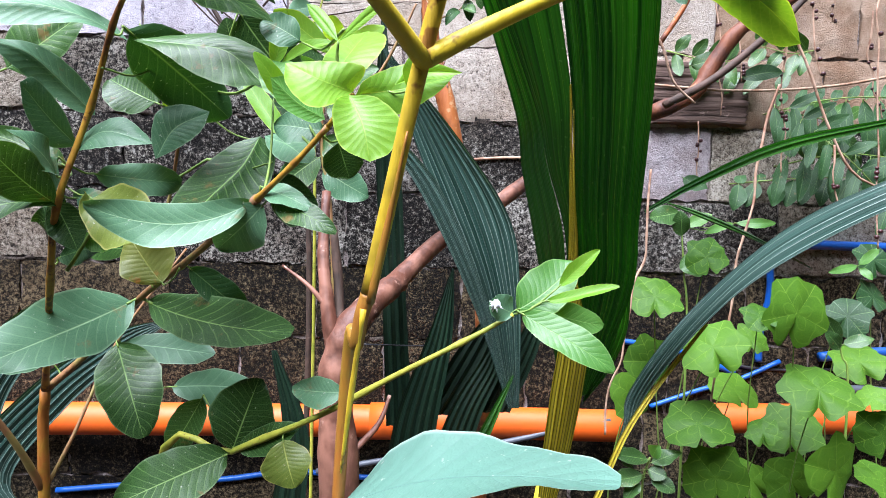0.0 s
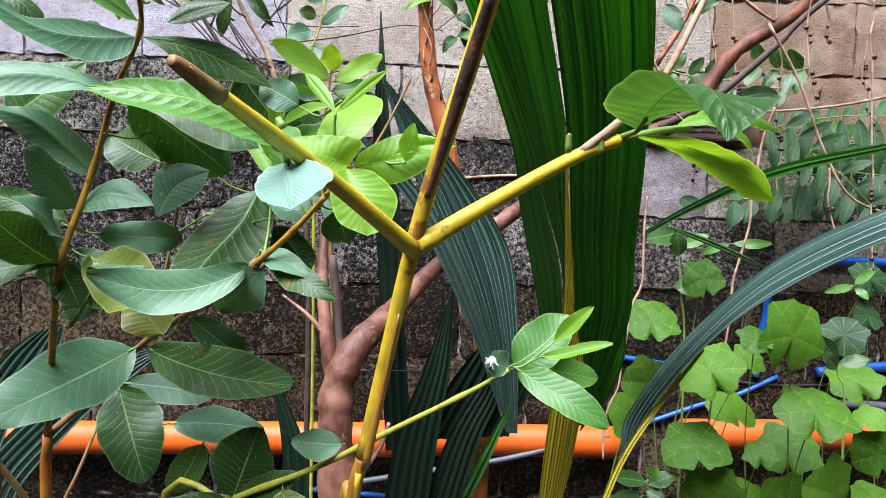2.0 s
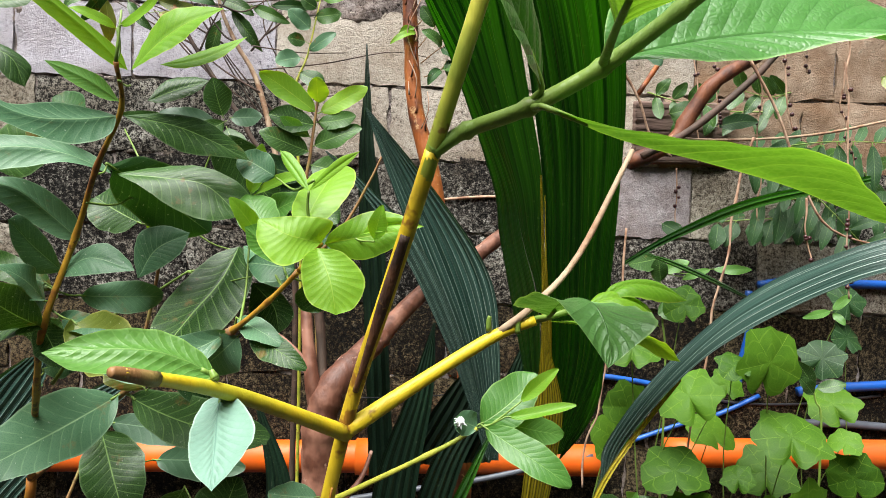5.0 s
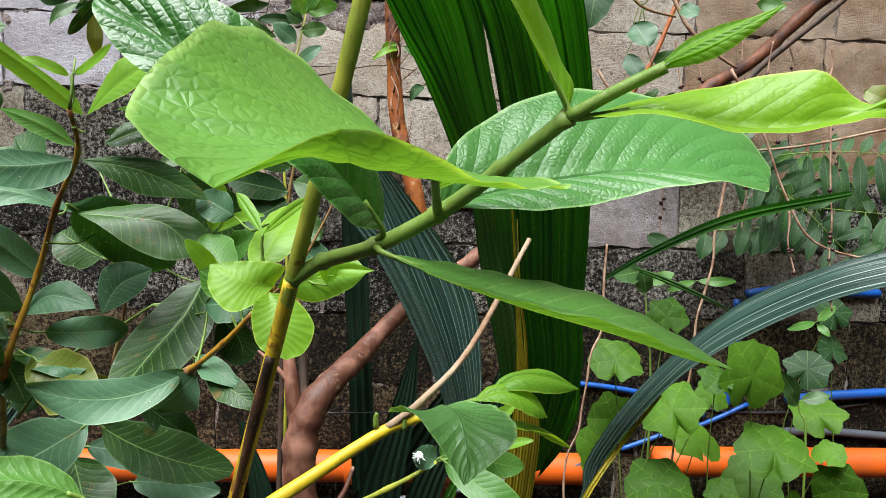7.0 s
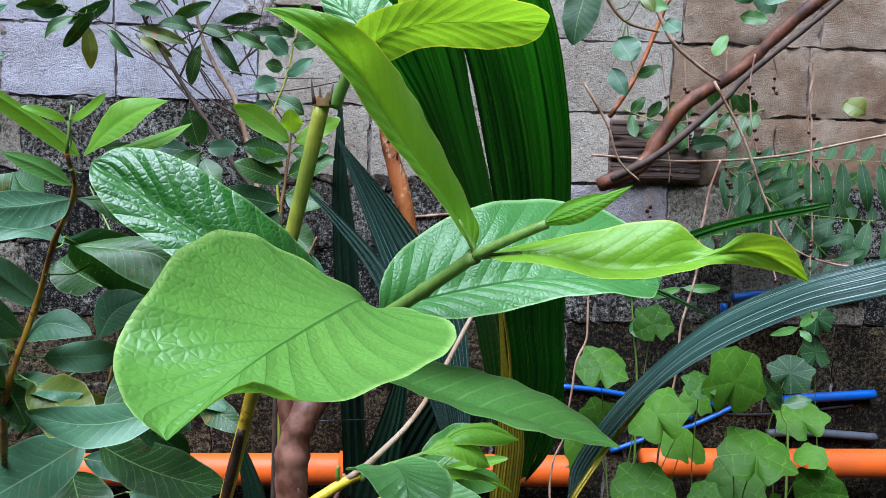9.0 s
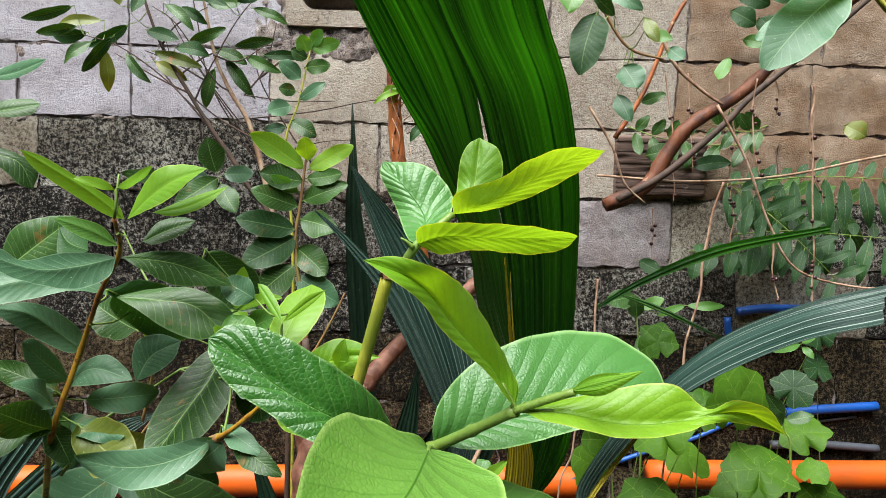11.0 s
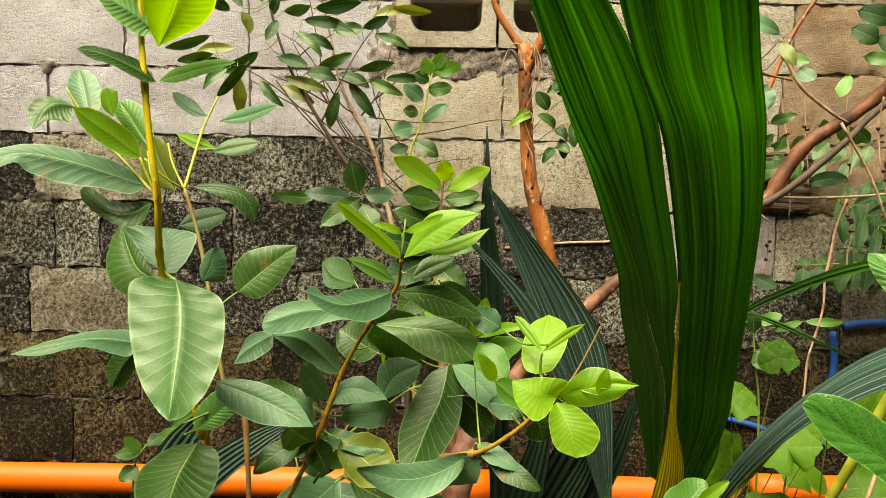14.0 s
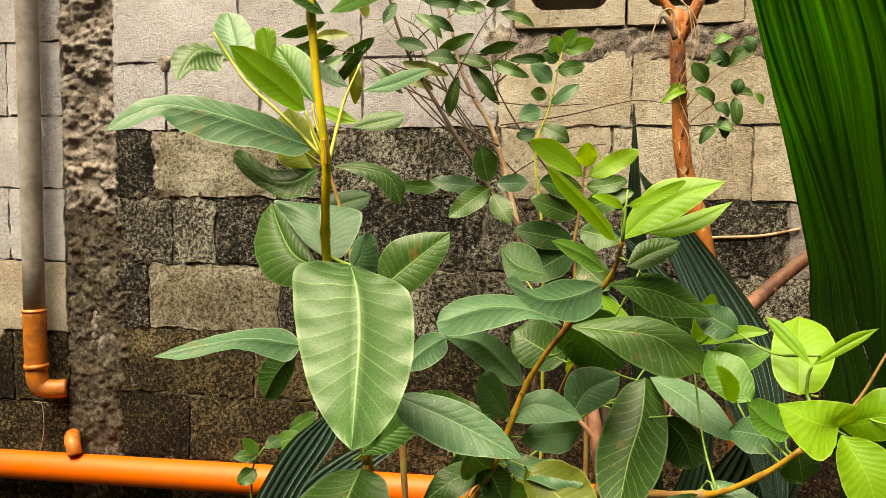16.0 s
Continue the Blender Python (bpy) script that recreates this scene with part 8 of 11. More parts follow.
leaf(plant, (0.1853, 1.4280, 1.2961), (0.1543, 1.4230, 1.2780), 0.0169, (0.03, -0.9, 0.22), "young", fold=0.37, arch=0.10, curl=0.14)
leaf(plant, (0.1884, 1.4280, 1.2862), (0.1435, 1.4005, 1.2627), 0.0148, (0.23, -0.82, 0.45), "young", fold=0.28, arch=0.15, curl=0.05)
part("bark_strip", tube([(0.1653, 1.42, 1.3731), (0.1591, 1.418, 1.4219), (0.1421, 1.42, 1.4205), (0.1295, 1.422, 1.3937), (0.1245, 1.42, 1.3665)], 0.0022, 0.0009, 6, 5, 0.4), TWIG_DEAD, plant, "peeled strip of dry bark")
part("bark_strip", tube([(0.1653, 1.42, 1.3731), (0.1521, 1.418, 1.4027), (0.1423, 1.42, 1.4127), (0.138, 1.42, 1.40)], 0.0045, 0.002, 7, 5, 0.5), BARK_DARK, plant, "curled dark dry bark")
part("tendril", tube([(0.1913, 1.415, 1.4193), (0.198, 1.41, 1.3516), (0.1718, 1.41, 1.2842), (0.1948, 1.41, 1.2154)], 0.0011, 0.0009, 6, 6, 0.1), ROOT, plant)
part("tendril", tube([(0.1719, 1.415, 1.4392), (0.1944, 1.41, 1.4096), (0.2031, 1.41, 1.3708), (0.1911, 1.41, 1.3324)], 0.0012, 0.0008, 6, 6, 0.1), ROOT, plant)
for k in range(14):
    z = 0.98 + 0.032 * k
    x = 0.2219 - 0.0335 * min(1.0, max(0.0, (z - 1.03) / 0.125)) - 0.0126 * min(1.0, max(0.0, (z - 1.156) / 0.16)) + 0.009 * math.sin(5 * k)
    part("bark_flake", tube([(x, 1.4165, z), (x + 0.002 * math.sin(3 * k), 1.412, z + 0.010), (x + 0.004 * math.sin(2 * k), 1.4175, z + 0.024)], 0.0022, 0.0008, 5, 3, 0.3), BARK_RED if k % 3 else ROOT, plant)


# thin twiggy shrub with small dark leaves against the wall
plant = thing("wall_shrub", (-0.08, 1.713, 0), "thin twiggy shrub with small dark leaves against the wall", "shrub")
part("stem", tube([(-0.08, 1.7131, 0), (-0.08, 1.7131, 0.8847), (-0.183, 1.7241, 1.1203), (-0.2554, 1.7287, 1.2308), (-0.3133, 1.7324, 1.3205), (-0.3786, 1.7371, 1.431), (-0.4231, 1.7428, 1.549), (-0.4465, 1.7486, 1.6604)], 0.007, 0.0025, 10, 5, 0.08), BARK_DARK, plant)
part("stem", tube([(-0.08, 1.7131, 0.8847), (-0.168, 1.7605, 1.2208), (-0.2274, 1.7655, 1.3335), (-0.2648, 1.7694, 1.4182), (-0.2964, 1.7768, 1.5599), (-0.3203, 1.7513, 1.6489)], 0.007, 0.002, 10, 5, 0.08), TWIG_DEAD, plant)
part("twig", tube([(-0.1601, 1.7, 1.2621), (-0.0167, 1.7, 1.2819), (0.0922, 1.7, 1.3063), (0.1446, 1.7, 1.3129), (0.2167, 1.7, 1.3034)], 0.0016, 0.0009, 6, 5, 0.06), BARK_DARK, plant)
part("twig", tube([(-0.1774, 1.7, 1.3151), (-0.0666, 1.7, 1.3036), (0.0317, 1.7, 1.3072)], 0.0016, 0.0009, 6, 5, 0.06), BARK_DARK, plant)
part("twig", tube([(-0.1329, 1.7, 1.1509), (-0.0706, 1.7, 1.1888), (-0.0029, 1.7, 1.2111), (0.0763, 1.7, 1.2194)], 0.0016, 0.0009, 6, 5, 0.06), BARK_DARK, plant)
part("twig", tube([(-0.2554, 1.7287, 1.2308), (-0.3557, 1.7324, 1.3406), (-0.4694, 1.7341, 1.4223), (-0.554, 1.7334, 1.4485)], 0.0025, 0.001, 6, 5, 0.06), BARK_DARK, plant)
part("twig", tube([(-0.1641, 1.7304, 1.2186), (-0.2562, 1.7311, 1.2727), (-0.3349, 1.7334, 1.348), (-0.3721, 1.7385, 1.4521)], 0.0025, 0.001, 6, 5, 0.06), BARK_DARK, plant)
part("twig", tube([(-0.299, 1.7319, 1.3068), (-0.2723, 1.7364, 1.3702), (-0.2051, 1.7456, 1.4974), (-0.1369, 1.7524, 1.5826)], 0.0025, 0.001, 6, 5, 0.06), BARK_DARK, plant)
part("twig", tube([(-0.2592, 1.7392, 1.4124), (-0.203, 1.7399, 1.3996), (-0.1339, 1.7443, 1.4429)], 0.0025, 0.001, 6, 5, 0.06), BARK_DARK, plant)
part("twig", tube([(-0.3786, 1.7371, 1.431), (-0.3447, 1.7409, 1.4806), (-0.2756, 1.7452, 1.5239)], 0.0025, 0.001, 6, 5, 0.06), BARK_DARK, plant)
part("twig", tube([(-0.3133, 1.7324, 1.3205), (-0.3981, 1.7324, 1.3607), (-0.4831, 1.7329, 1.408)], 0.0025, 0.001, 6, 5, 0.06), BARK_DARK, plant)
part("twig", tube([(-0.2225, 1.7353, 1.3293), (-0.258, 1.7359, 1.3565), (-0.3447, 1.7409, 1.4806), (-0.4015, 1.7417, 1.5215)], 0.0025, 0.001, 6, 5, 0.06), BARK_DARK, plant)
part("twig", tube([(-0.0866, 1.8887, 1.0247), (-0.2143, 1.8833, 1.2282), (-0.3341, 1.8773, 1.4026), (-0.4095, 1.8747, 1.5335)], 0.0028, 0.0013, 6, 5, 0.06), BARK_DARK, plant)
part("twig", tube([(-0.1107, 1.8923, 1.1416), (-0.2445, 1.8826, 1.2865), (-0.3641, 1.8758, 1.4462)], 0.0028, 0.0013, 6, 5, 0.06), BARK_DARK, plant)
part("twig", tube([(-0.086, 1.887, 0.9954), (-0.1689, 1.8843, 1.1409), (-0.3042, 1.8788, 1.359), (-0.344, 1.8837, 1.5343), (-0.3682, 1.8873, 1.6513)], 0.0028, 0.0013, 6, 5, 0.06), BARK_DARK, plant)
part("twig", tube([(-0.0084, 1.9045, 1.1136), (-0.1131, 1.8988, 1.2588), (-0.1884, 1.8963, 1.3897), (-0.1975, 1.9002, 1.4776)], 0.0028, 0.0013, 6, 5, 0.06), BARK_DARK, plant)
part("twig", tube([(-0.3918, 1.8681, 1.3799), (-0.3059, 1.8837, 1.4469), (-0.1611, 1.9052, 1.478)], 0.0028, 0.0013, 6, 5, 0.06), BARK_DARK, plant)
part("twig", tube([(-0.451, 1.863, 1.4304), (-0.3467, 1.8699, 1.3072), (-0.1253, 1.8903, 1.1414)], 0.0028, 0.0013, 6, 5, 0.06), BARK_DARK, plant)
part("twig", tube([(-0.1884, 1.8963, 1.3897), (-0.1027, 1.9123, 1.4641), (-0.0162, 1.9263, 1.5018)], 0.0028, 0.0013, 6, 5, 0.06), BARK_DARK, plant)
part("twig", tube([(-0.2239, 1.8889, 1.3453), (-0.1745, 1.8999, 1.4192), (-0.1478, 1.9105, 1.5368)], 0.0028, 0.0013, 6, 5, 0.06), BARK_DARK, plant)
part("twig", tube([(-0.2896, 1.8808, 1.3592), (-0.3926, 1.8702, 1.4165), (-0.4659, 1.8619, 1.4449)], 0.0028, 0.0013, 6, 5, 0.06), BARK_DARK, plant)
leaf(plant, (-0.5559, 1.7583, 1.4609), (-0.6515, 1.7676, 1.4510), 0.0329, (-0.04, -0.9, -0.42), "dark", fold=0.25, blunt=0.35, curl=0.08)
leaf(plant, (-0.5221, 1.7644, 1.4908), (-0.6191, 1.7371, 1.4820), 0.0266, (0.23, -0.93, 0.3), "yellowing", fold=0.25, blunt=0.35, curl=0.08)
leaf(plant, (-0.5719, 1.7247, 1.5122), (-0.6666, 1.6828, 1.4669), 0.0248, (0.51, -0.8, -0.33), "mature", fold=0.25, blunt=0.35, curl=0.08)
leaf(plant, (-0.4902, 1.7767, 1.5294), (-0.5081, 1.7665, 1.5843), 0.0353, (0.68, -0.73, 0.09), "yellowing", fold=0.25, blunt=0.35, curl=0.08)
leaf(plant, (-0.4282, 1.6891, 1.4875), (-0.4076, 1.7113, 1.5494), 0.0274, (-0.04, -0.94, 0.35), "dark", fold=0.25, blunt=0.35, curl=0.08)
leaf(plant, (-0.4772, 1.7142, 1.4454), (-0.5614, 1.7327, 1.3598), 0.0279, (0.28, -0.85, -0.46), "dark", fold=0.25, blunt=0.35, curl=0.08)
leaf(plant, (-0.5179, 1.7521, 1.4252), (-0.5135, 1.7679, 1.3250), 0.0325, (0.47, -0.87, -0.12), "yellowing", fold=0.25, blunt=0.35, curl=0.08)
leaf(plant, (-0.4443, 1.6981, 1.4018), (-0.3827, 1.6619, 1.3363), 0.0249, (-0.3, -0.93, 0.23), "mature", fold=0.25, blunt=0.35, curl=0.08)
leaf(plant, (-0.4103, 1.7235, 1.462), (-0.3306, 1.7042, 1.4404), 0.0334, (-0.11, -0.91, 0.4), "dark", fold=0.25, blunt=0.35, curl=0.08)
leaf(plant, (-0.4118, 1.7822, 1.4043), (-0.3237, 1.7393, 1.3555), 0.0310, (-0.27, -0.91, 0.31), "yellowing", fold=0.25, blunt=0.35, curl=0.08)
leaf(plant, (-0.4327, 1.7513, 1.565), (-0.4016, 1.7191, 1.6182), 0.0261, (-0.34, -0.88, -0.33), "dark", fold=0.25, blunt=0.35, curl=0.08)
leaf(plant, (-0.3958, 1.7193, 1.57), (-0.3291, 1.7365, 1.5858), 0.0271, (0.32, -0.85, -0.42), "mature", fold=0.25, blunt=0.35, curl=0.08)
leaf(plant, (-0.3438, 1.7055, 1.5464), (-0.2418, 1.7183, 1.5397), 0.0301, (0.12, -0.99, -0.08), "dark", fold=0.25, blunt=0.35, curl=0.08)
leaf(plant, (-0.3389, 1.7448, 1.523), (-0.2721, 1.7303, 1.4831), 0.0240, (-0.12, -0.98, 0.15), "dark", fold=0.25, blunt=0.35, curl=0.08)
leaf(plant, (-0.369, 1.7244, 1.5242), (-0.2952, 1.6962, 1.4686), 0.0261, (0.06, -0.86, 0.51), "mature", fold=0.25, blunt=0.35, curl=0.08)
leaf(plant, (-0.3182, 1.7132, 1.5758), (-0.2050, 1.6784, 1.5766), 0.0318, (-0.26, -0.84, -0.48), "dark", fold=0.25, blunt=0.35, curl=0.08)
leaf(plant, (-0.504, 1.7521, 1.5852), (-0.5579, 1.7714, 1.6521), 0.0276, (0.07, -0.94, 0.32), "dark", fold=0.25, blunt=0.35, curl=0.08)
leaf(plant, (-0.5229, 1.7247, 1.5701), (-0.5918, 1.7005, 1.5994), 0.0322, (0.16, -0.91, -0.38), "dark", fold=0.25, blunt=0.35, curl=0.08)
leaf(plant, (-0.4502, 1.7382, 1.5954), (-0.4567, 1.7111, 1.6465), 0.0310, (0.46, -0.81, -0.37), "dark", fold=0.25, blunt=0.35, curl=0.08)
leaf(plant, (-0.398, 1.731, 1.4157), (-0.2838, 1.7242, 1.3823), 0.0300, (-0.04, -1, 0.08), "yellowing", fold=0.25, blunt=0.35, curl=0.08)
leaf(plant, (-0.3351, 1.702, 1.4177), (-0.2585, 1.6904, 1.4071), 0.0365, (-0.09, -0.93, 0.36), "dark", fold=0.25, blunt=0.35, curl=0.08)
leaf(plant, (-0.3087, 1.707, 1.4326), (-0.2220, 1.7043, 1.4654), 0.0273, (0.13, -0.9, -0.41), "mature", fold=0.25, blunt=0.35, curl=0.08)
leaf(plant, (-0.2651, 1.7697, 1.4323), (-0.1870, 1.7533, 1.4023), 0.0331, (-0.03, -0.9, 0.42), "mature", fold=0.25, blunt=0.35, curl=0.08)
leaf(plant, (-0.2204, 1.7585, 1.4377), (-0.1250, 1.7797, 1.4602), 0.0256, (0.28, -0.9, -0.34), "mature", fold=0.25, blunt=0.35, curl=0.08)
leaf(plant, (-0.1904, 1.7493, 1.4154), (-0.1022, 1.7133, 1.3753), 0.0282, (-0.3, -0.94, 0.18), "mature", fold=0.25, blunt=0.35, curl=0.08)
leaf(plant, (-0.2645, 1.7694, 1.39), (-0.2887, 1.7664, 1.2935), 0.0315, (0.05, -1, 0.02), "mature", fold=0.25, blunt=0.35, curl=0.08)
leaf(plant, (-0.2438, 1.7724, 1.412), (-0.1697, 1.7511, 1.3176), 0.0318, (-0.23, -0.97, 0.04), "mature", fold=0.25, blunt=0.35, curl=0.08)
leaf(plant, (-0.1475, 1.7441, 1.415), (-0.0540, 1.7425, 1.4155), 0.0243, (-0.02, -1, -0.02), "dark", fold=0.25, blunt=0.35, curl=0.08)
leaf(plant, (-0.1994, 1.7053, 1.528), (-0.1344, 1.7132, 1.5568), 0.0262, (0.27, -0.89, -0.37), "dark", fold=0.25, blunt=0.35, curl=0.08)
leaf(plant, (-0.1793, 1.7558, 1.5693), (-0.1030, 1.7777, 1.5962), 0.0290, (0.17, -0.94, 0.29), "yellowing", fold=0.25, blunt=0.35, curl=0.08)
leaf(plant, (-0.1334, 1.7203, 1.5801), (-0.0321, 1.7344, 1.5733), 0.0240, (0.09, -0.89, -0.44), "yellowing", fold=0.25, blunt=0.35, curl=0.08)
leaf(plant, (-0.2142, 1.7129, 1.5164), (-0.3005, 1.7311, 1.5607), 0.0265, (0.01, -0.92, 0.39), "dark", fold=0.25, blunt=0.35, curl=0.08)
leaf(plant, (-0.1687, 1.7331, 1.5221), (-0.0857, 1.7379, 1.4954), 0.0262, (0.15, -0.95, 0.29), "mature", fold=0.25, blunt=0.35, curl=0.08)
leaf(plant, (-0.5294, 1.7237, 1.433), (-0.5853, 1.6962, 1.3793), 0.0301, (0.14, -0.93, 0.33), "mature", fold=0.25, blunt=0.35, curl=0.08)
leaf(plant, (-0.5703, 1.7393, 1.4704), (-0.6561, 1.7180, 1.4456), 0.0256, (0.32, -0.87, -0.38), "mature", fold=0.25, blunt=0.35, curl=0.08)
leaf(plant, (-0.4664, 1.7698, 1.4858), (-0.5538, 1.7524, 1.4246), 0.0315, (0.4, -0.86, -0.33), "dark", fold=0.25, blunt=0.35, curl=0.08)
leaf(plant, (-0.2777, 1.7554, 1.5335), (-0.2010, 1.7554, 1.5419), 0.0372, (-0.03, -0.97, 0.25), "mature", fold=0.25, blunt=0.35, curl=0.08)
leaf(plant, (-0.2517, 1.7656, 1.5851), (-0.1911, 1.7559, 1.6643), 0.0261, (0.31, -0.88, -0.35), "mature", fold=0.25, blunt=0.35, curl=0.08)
leaf(plant, (-0.1693, 1.4236, 1.1149), (-0.2620, 1.3971, 1.1237), 0.0338, (0.28, -0.95, 0.15), "grey")
leaf(plant, (-0.158, 1.4242, 1.1209), (-0.1703, 1.4014, 1.1870), 0.0479, (0.37, -0.9, -0.24), "mature")
leaf(plant, (-0.1521, 1.4241, 1.1153), (-0.2268, 1.3902, 1.0572), 0.0423, (0.22, -0.94, 0.26), "mature")
leaf(plant, (-0.1465, 1.4245, 1.1211), (-0.0837, 1.4029, 1.1218), 0.0338, (-0.32, -0.93, 0.15), "grey")
leaf(plant, (-0.2438, 1.4215, 1.1135), (-0.3246, 1.3942, 1.1186), 0.0254, (0.33, -0.93, 0.15), "mature")
leaf(plant, (-0.1519, 1.4234, 1.1038), (-0.1156, 1.3938, 1.0501), 0.0395, (0.03, -0.87, 0.5), "mature")
part("twig", tube([(-0.554, 1.7334, 1.4485), (-0.5549, 1.7499, 1.4514), (-0.5559, 1.7583, 1.4609)], 0.0009, 0.0007, 6, 4), STEM_GREEN, plant)
part("twig", tube([(-0.5117, 1.7338, 1.4354), (-0.5169, 1.7531, 1.4554), (-0.5221, 1.7644, 1.4908)], 0.0011, 0.0007, 6, 4), STEM_GREEN, plant)
part("twig", tube([(-0.554, 1.7334, 1.4485), (-0.5629, 1.7331, 1.4724), (-0.5719, 1.7247, 1.5122)], 0.0011, 0.0007, 6, 4), STEM_GREEN, plant)
part("twig", tube([(-0.4187, 1.7422, 1.5372), (-0.4545, 1.7634, 1.5237), (-0.4902, 1.7767, 1.5294)], 0.0011, 0.0007, 6, 4), STEM_GREEN, plant)
part("twig", tube([(-0.392, 1.7388, 1.4664), (-0.4101, 1.7179, 1.4692), (-0.4282, 1.6891, 1.4875)], 0.0011, 0.0007, 6, 4), STEM_GREEN, plant)
part("twig", tube([(-0.4779, 1.7341, 1.4249), (-0.4775, 1.7281, 1.4317), (-0.4772, 1.7142, 1.4454)], 0.0009, 0.0007, 6, 4), STEM_GREEN, plant)
part("twig", tube([(-0.5117, 1.7338, 1.4354), (-0.5148, 1.7469, 1.4277), (-0.5179, 1.7521, 1.4252)], 0.0009, 0.0007, 6, 4), STEM_GREEN, plant)
part("twig", tube([(-0.4467, 1.7338, 1.4059), (-0.4455, 1.7199, 1.3996), (-0.4443, 1.6981, 1.4018)], 0.0009, 0.0007, 6, 4), STEM_GREEN, plant)
part("twig", tube([(-0.3964, 1.7393, 1.4782), (-0.4034, 1.7354, 1.4669), (-0.4103, 1.7235, 1.462)], 0.0009, 0.0007, 6, 4), STEM_GREEN, plant)
part("twig", tube([(-0.4353, 1.7336, 1.3978), (-0.4235, 1.7619, 1.3945), (-0.4118, 1.7822, 1.4043)], 0.0010, 0.0007, 6, 4), STEM_GREEN, plant)
part("twig", tube([(-0.4255, 1.7434, 1.5601), (-0.4291, 1.7513, 1.5612), (-0.4327, 1.7513, 1.565)], 0.0008, 0.0007, 6, 4), STEM_GREEN, plant)
part("twig", tube([(-0.4255, 1.7434, 1.5601), (-0.4106, 1.7353, 1.5603), (-0.3958, 1.7193, 1.57)], 0.0010, 0.0007, 6, 4), STEM_GREEN, plant)
part("twig", tube([(-0.3731, 1.7413, 1.501), (-0.3584, 1.7274, 1.5159), (-0.3438, 1.7055, 1.5464)], 0.0011, 0.0007, 6, 4), STEM_GREEN, plant)
part("twig", tube([(-0.3617, 1.7411, 1.4929), (-0.3503, 1.747, 1.5034), (-0.3389, 1.7448, 1.523)], 0.0010, 0.0007, 6, 4), STEM_GREEN, plant)
part("twig", tube([(-0.3788, 1.7414, 1.5051), (-0.3739, 1.7369, 1.5114), (-0.369, 1.7244, 1.5242)], 0.0009, 0.0007, 6, 4), STEM_GREEN, plant)
part("twig", tube([(-0.3059, 1.7666, 1.5955), (-0.3121, 1.7439, 1.5787), (-0.3182, 1.7132, 1.5758)], 0.0010, 0.0007, 6, 4), STEM_GREEN, plant)
part("twig", tube([(-0.4348, 1.7457, 1.6047), (-0.4694, 1.7529, 1.5863), (-0.504, 1.7521, 1.5852)], 0.0011, 0.0007, 6, 4), STEM_GREEN, plant)
part("twig", tube([(-0.4325, 1.7451, 1.5935), (-0.4777, 1.7389, 1.5703), (-0.5229, 1.7247, 1.5701)], 0.0012, 0.0007, 6, 4), STEM_GREEN, plant)
part("twig", tube([(-0.4325, 1.7451, 1.5935), (-0.4413, 1.7457, 1.5922), (-0.4502, 1.7382, 1.5954)], 0.0009, 0.0007, 6, 4), STEM_GREEN, plant)
part("twig", tube([(-0.3786, 1.7371, 1.431), (-0.3883, 1.738, 1.4203), (-0.398, 1.731, 1.4157)], 0.0009, 0.0007, 6, 4), STEM_GREEN, plant)
part("twig", tube([(-0.3572, 1.7364, 1.4105), (-0.3461, 1.7232, 1.4091), (-0.3351, 1.702, 1.4177)], 0.0010, 0.0007, 6, 4), STEM_GREEN, plant)
part("twig", tube([(-0.31, 1.7389, 1.431), (-0.3094, 1.7269, 1.428), (-0.3087, 1.707, 1.4326)], 0.0009, 0.0007, 6, 4), STEM_GREEN, plant)
part("twig", tube([(-0.232, 1.7419, 1.4465), (-0.2262, 1.7542, 1.4394), (-0.2204, 1.7585, 1.4377)], 0.0009, 0.0007, 6, 4), STEM_GREEN, plant)
part("twig", tube([(-0.1891, 1.7408, 1.4082), (-0.1898, 1.749, 1.4104), (-0.1904, 1.7493, 1.4154)], 0.0008, 0.0007, 6, 4), STEM_GREEN, plant)
part("twig", tube([(-0.2536, 1.7682, 1.3928), (-0.2591, 1.7728, 1.39), (-0.2645, 1.7694, 1.39)], 0.0008, 0.0007, 6, 4), STEM_GREEN, plant)
part("twig", tube([(-0.2611, 1.769, 1.4097), (-0.2525, 1.7747, 1.4087), (-0.2438, 1.7724, 1.412)], 0.0009, 0.0007, 6, 4), STEM_GREEN, plant)
part("twig", tube([(-0.1546, 1.743, 1.4299), (-0.1511, 1.7475, 1.4204), (-0.1475, 1.7441, 1.415)], 0.0009, 0.0007, 6, 4), STEM_GREEN, plant)
part("twig", tube([(-0.1982, 1.7462, 1.5059), (-0.1988, 1.7298, 1.5114), (-0.1994, 1.7053, 1.528)], 0.0010, 0.0007, 6, 4), STEM_GREEN, plant)
part("twig", tube([(-0.1641, 1.7496, 1.5485), (-0.1717, 1.7567, 1.5557), (-0.1793, 1.7558, 1.5693)], 0.0009, 0.0007, 6, 4), STEM_GREEN, plant)
part("twig", tube([(-0.1369, 1.7524, 1.5826), (-0.1351, 1.7403, 1.5774), (-0.1334, 1.7203, 1.5801)], 0.0009, 0.0007, 6, 4), STEM_GREEN, plant)
part("twig", tube([(-0.1982, 1.7462, 1.5059), (-0.2062, 1.7336, 1.5065), (-0.2142, 1.7129, 1.5164)], 0.0010, 0.0007, 6, 4), STEM_GREEN, plant)
part("twig", tube([(-0.1778, 1.7483, 1.5315), (-0.1732, 1.7447, 1.5244), (-0.1687, 1.7331, 1.5221)], 0.0009, 0.0007, 6, 4), STEM_GREEN, plant)
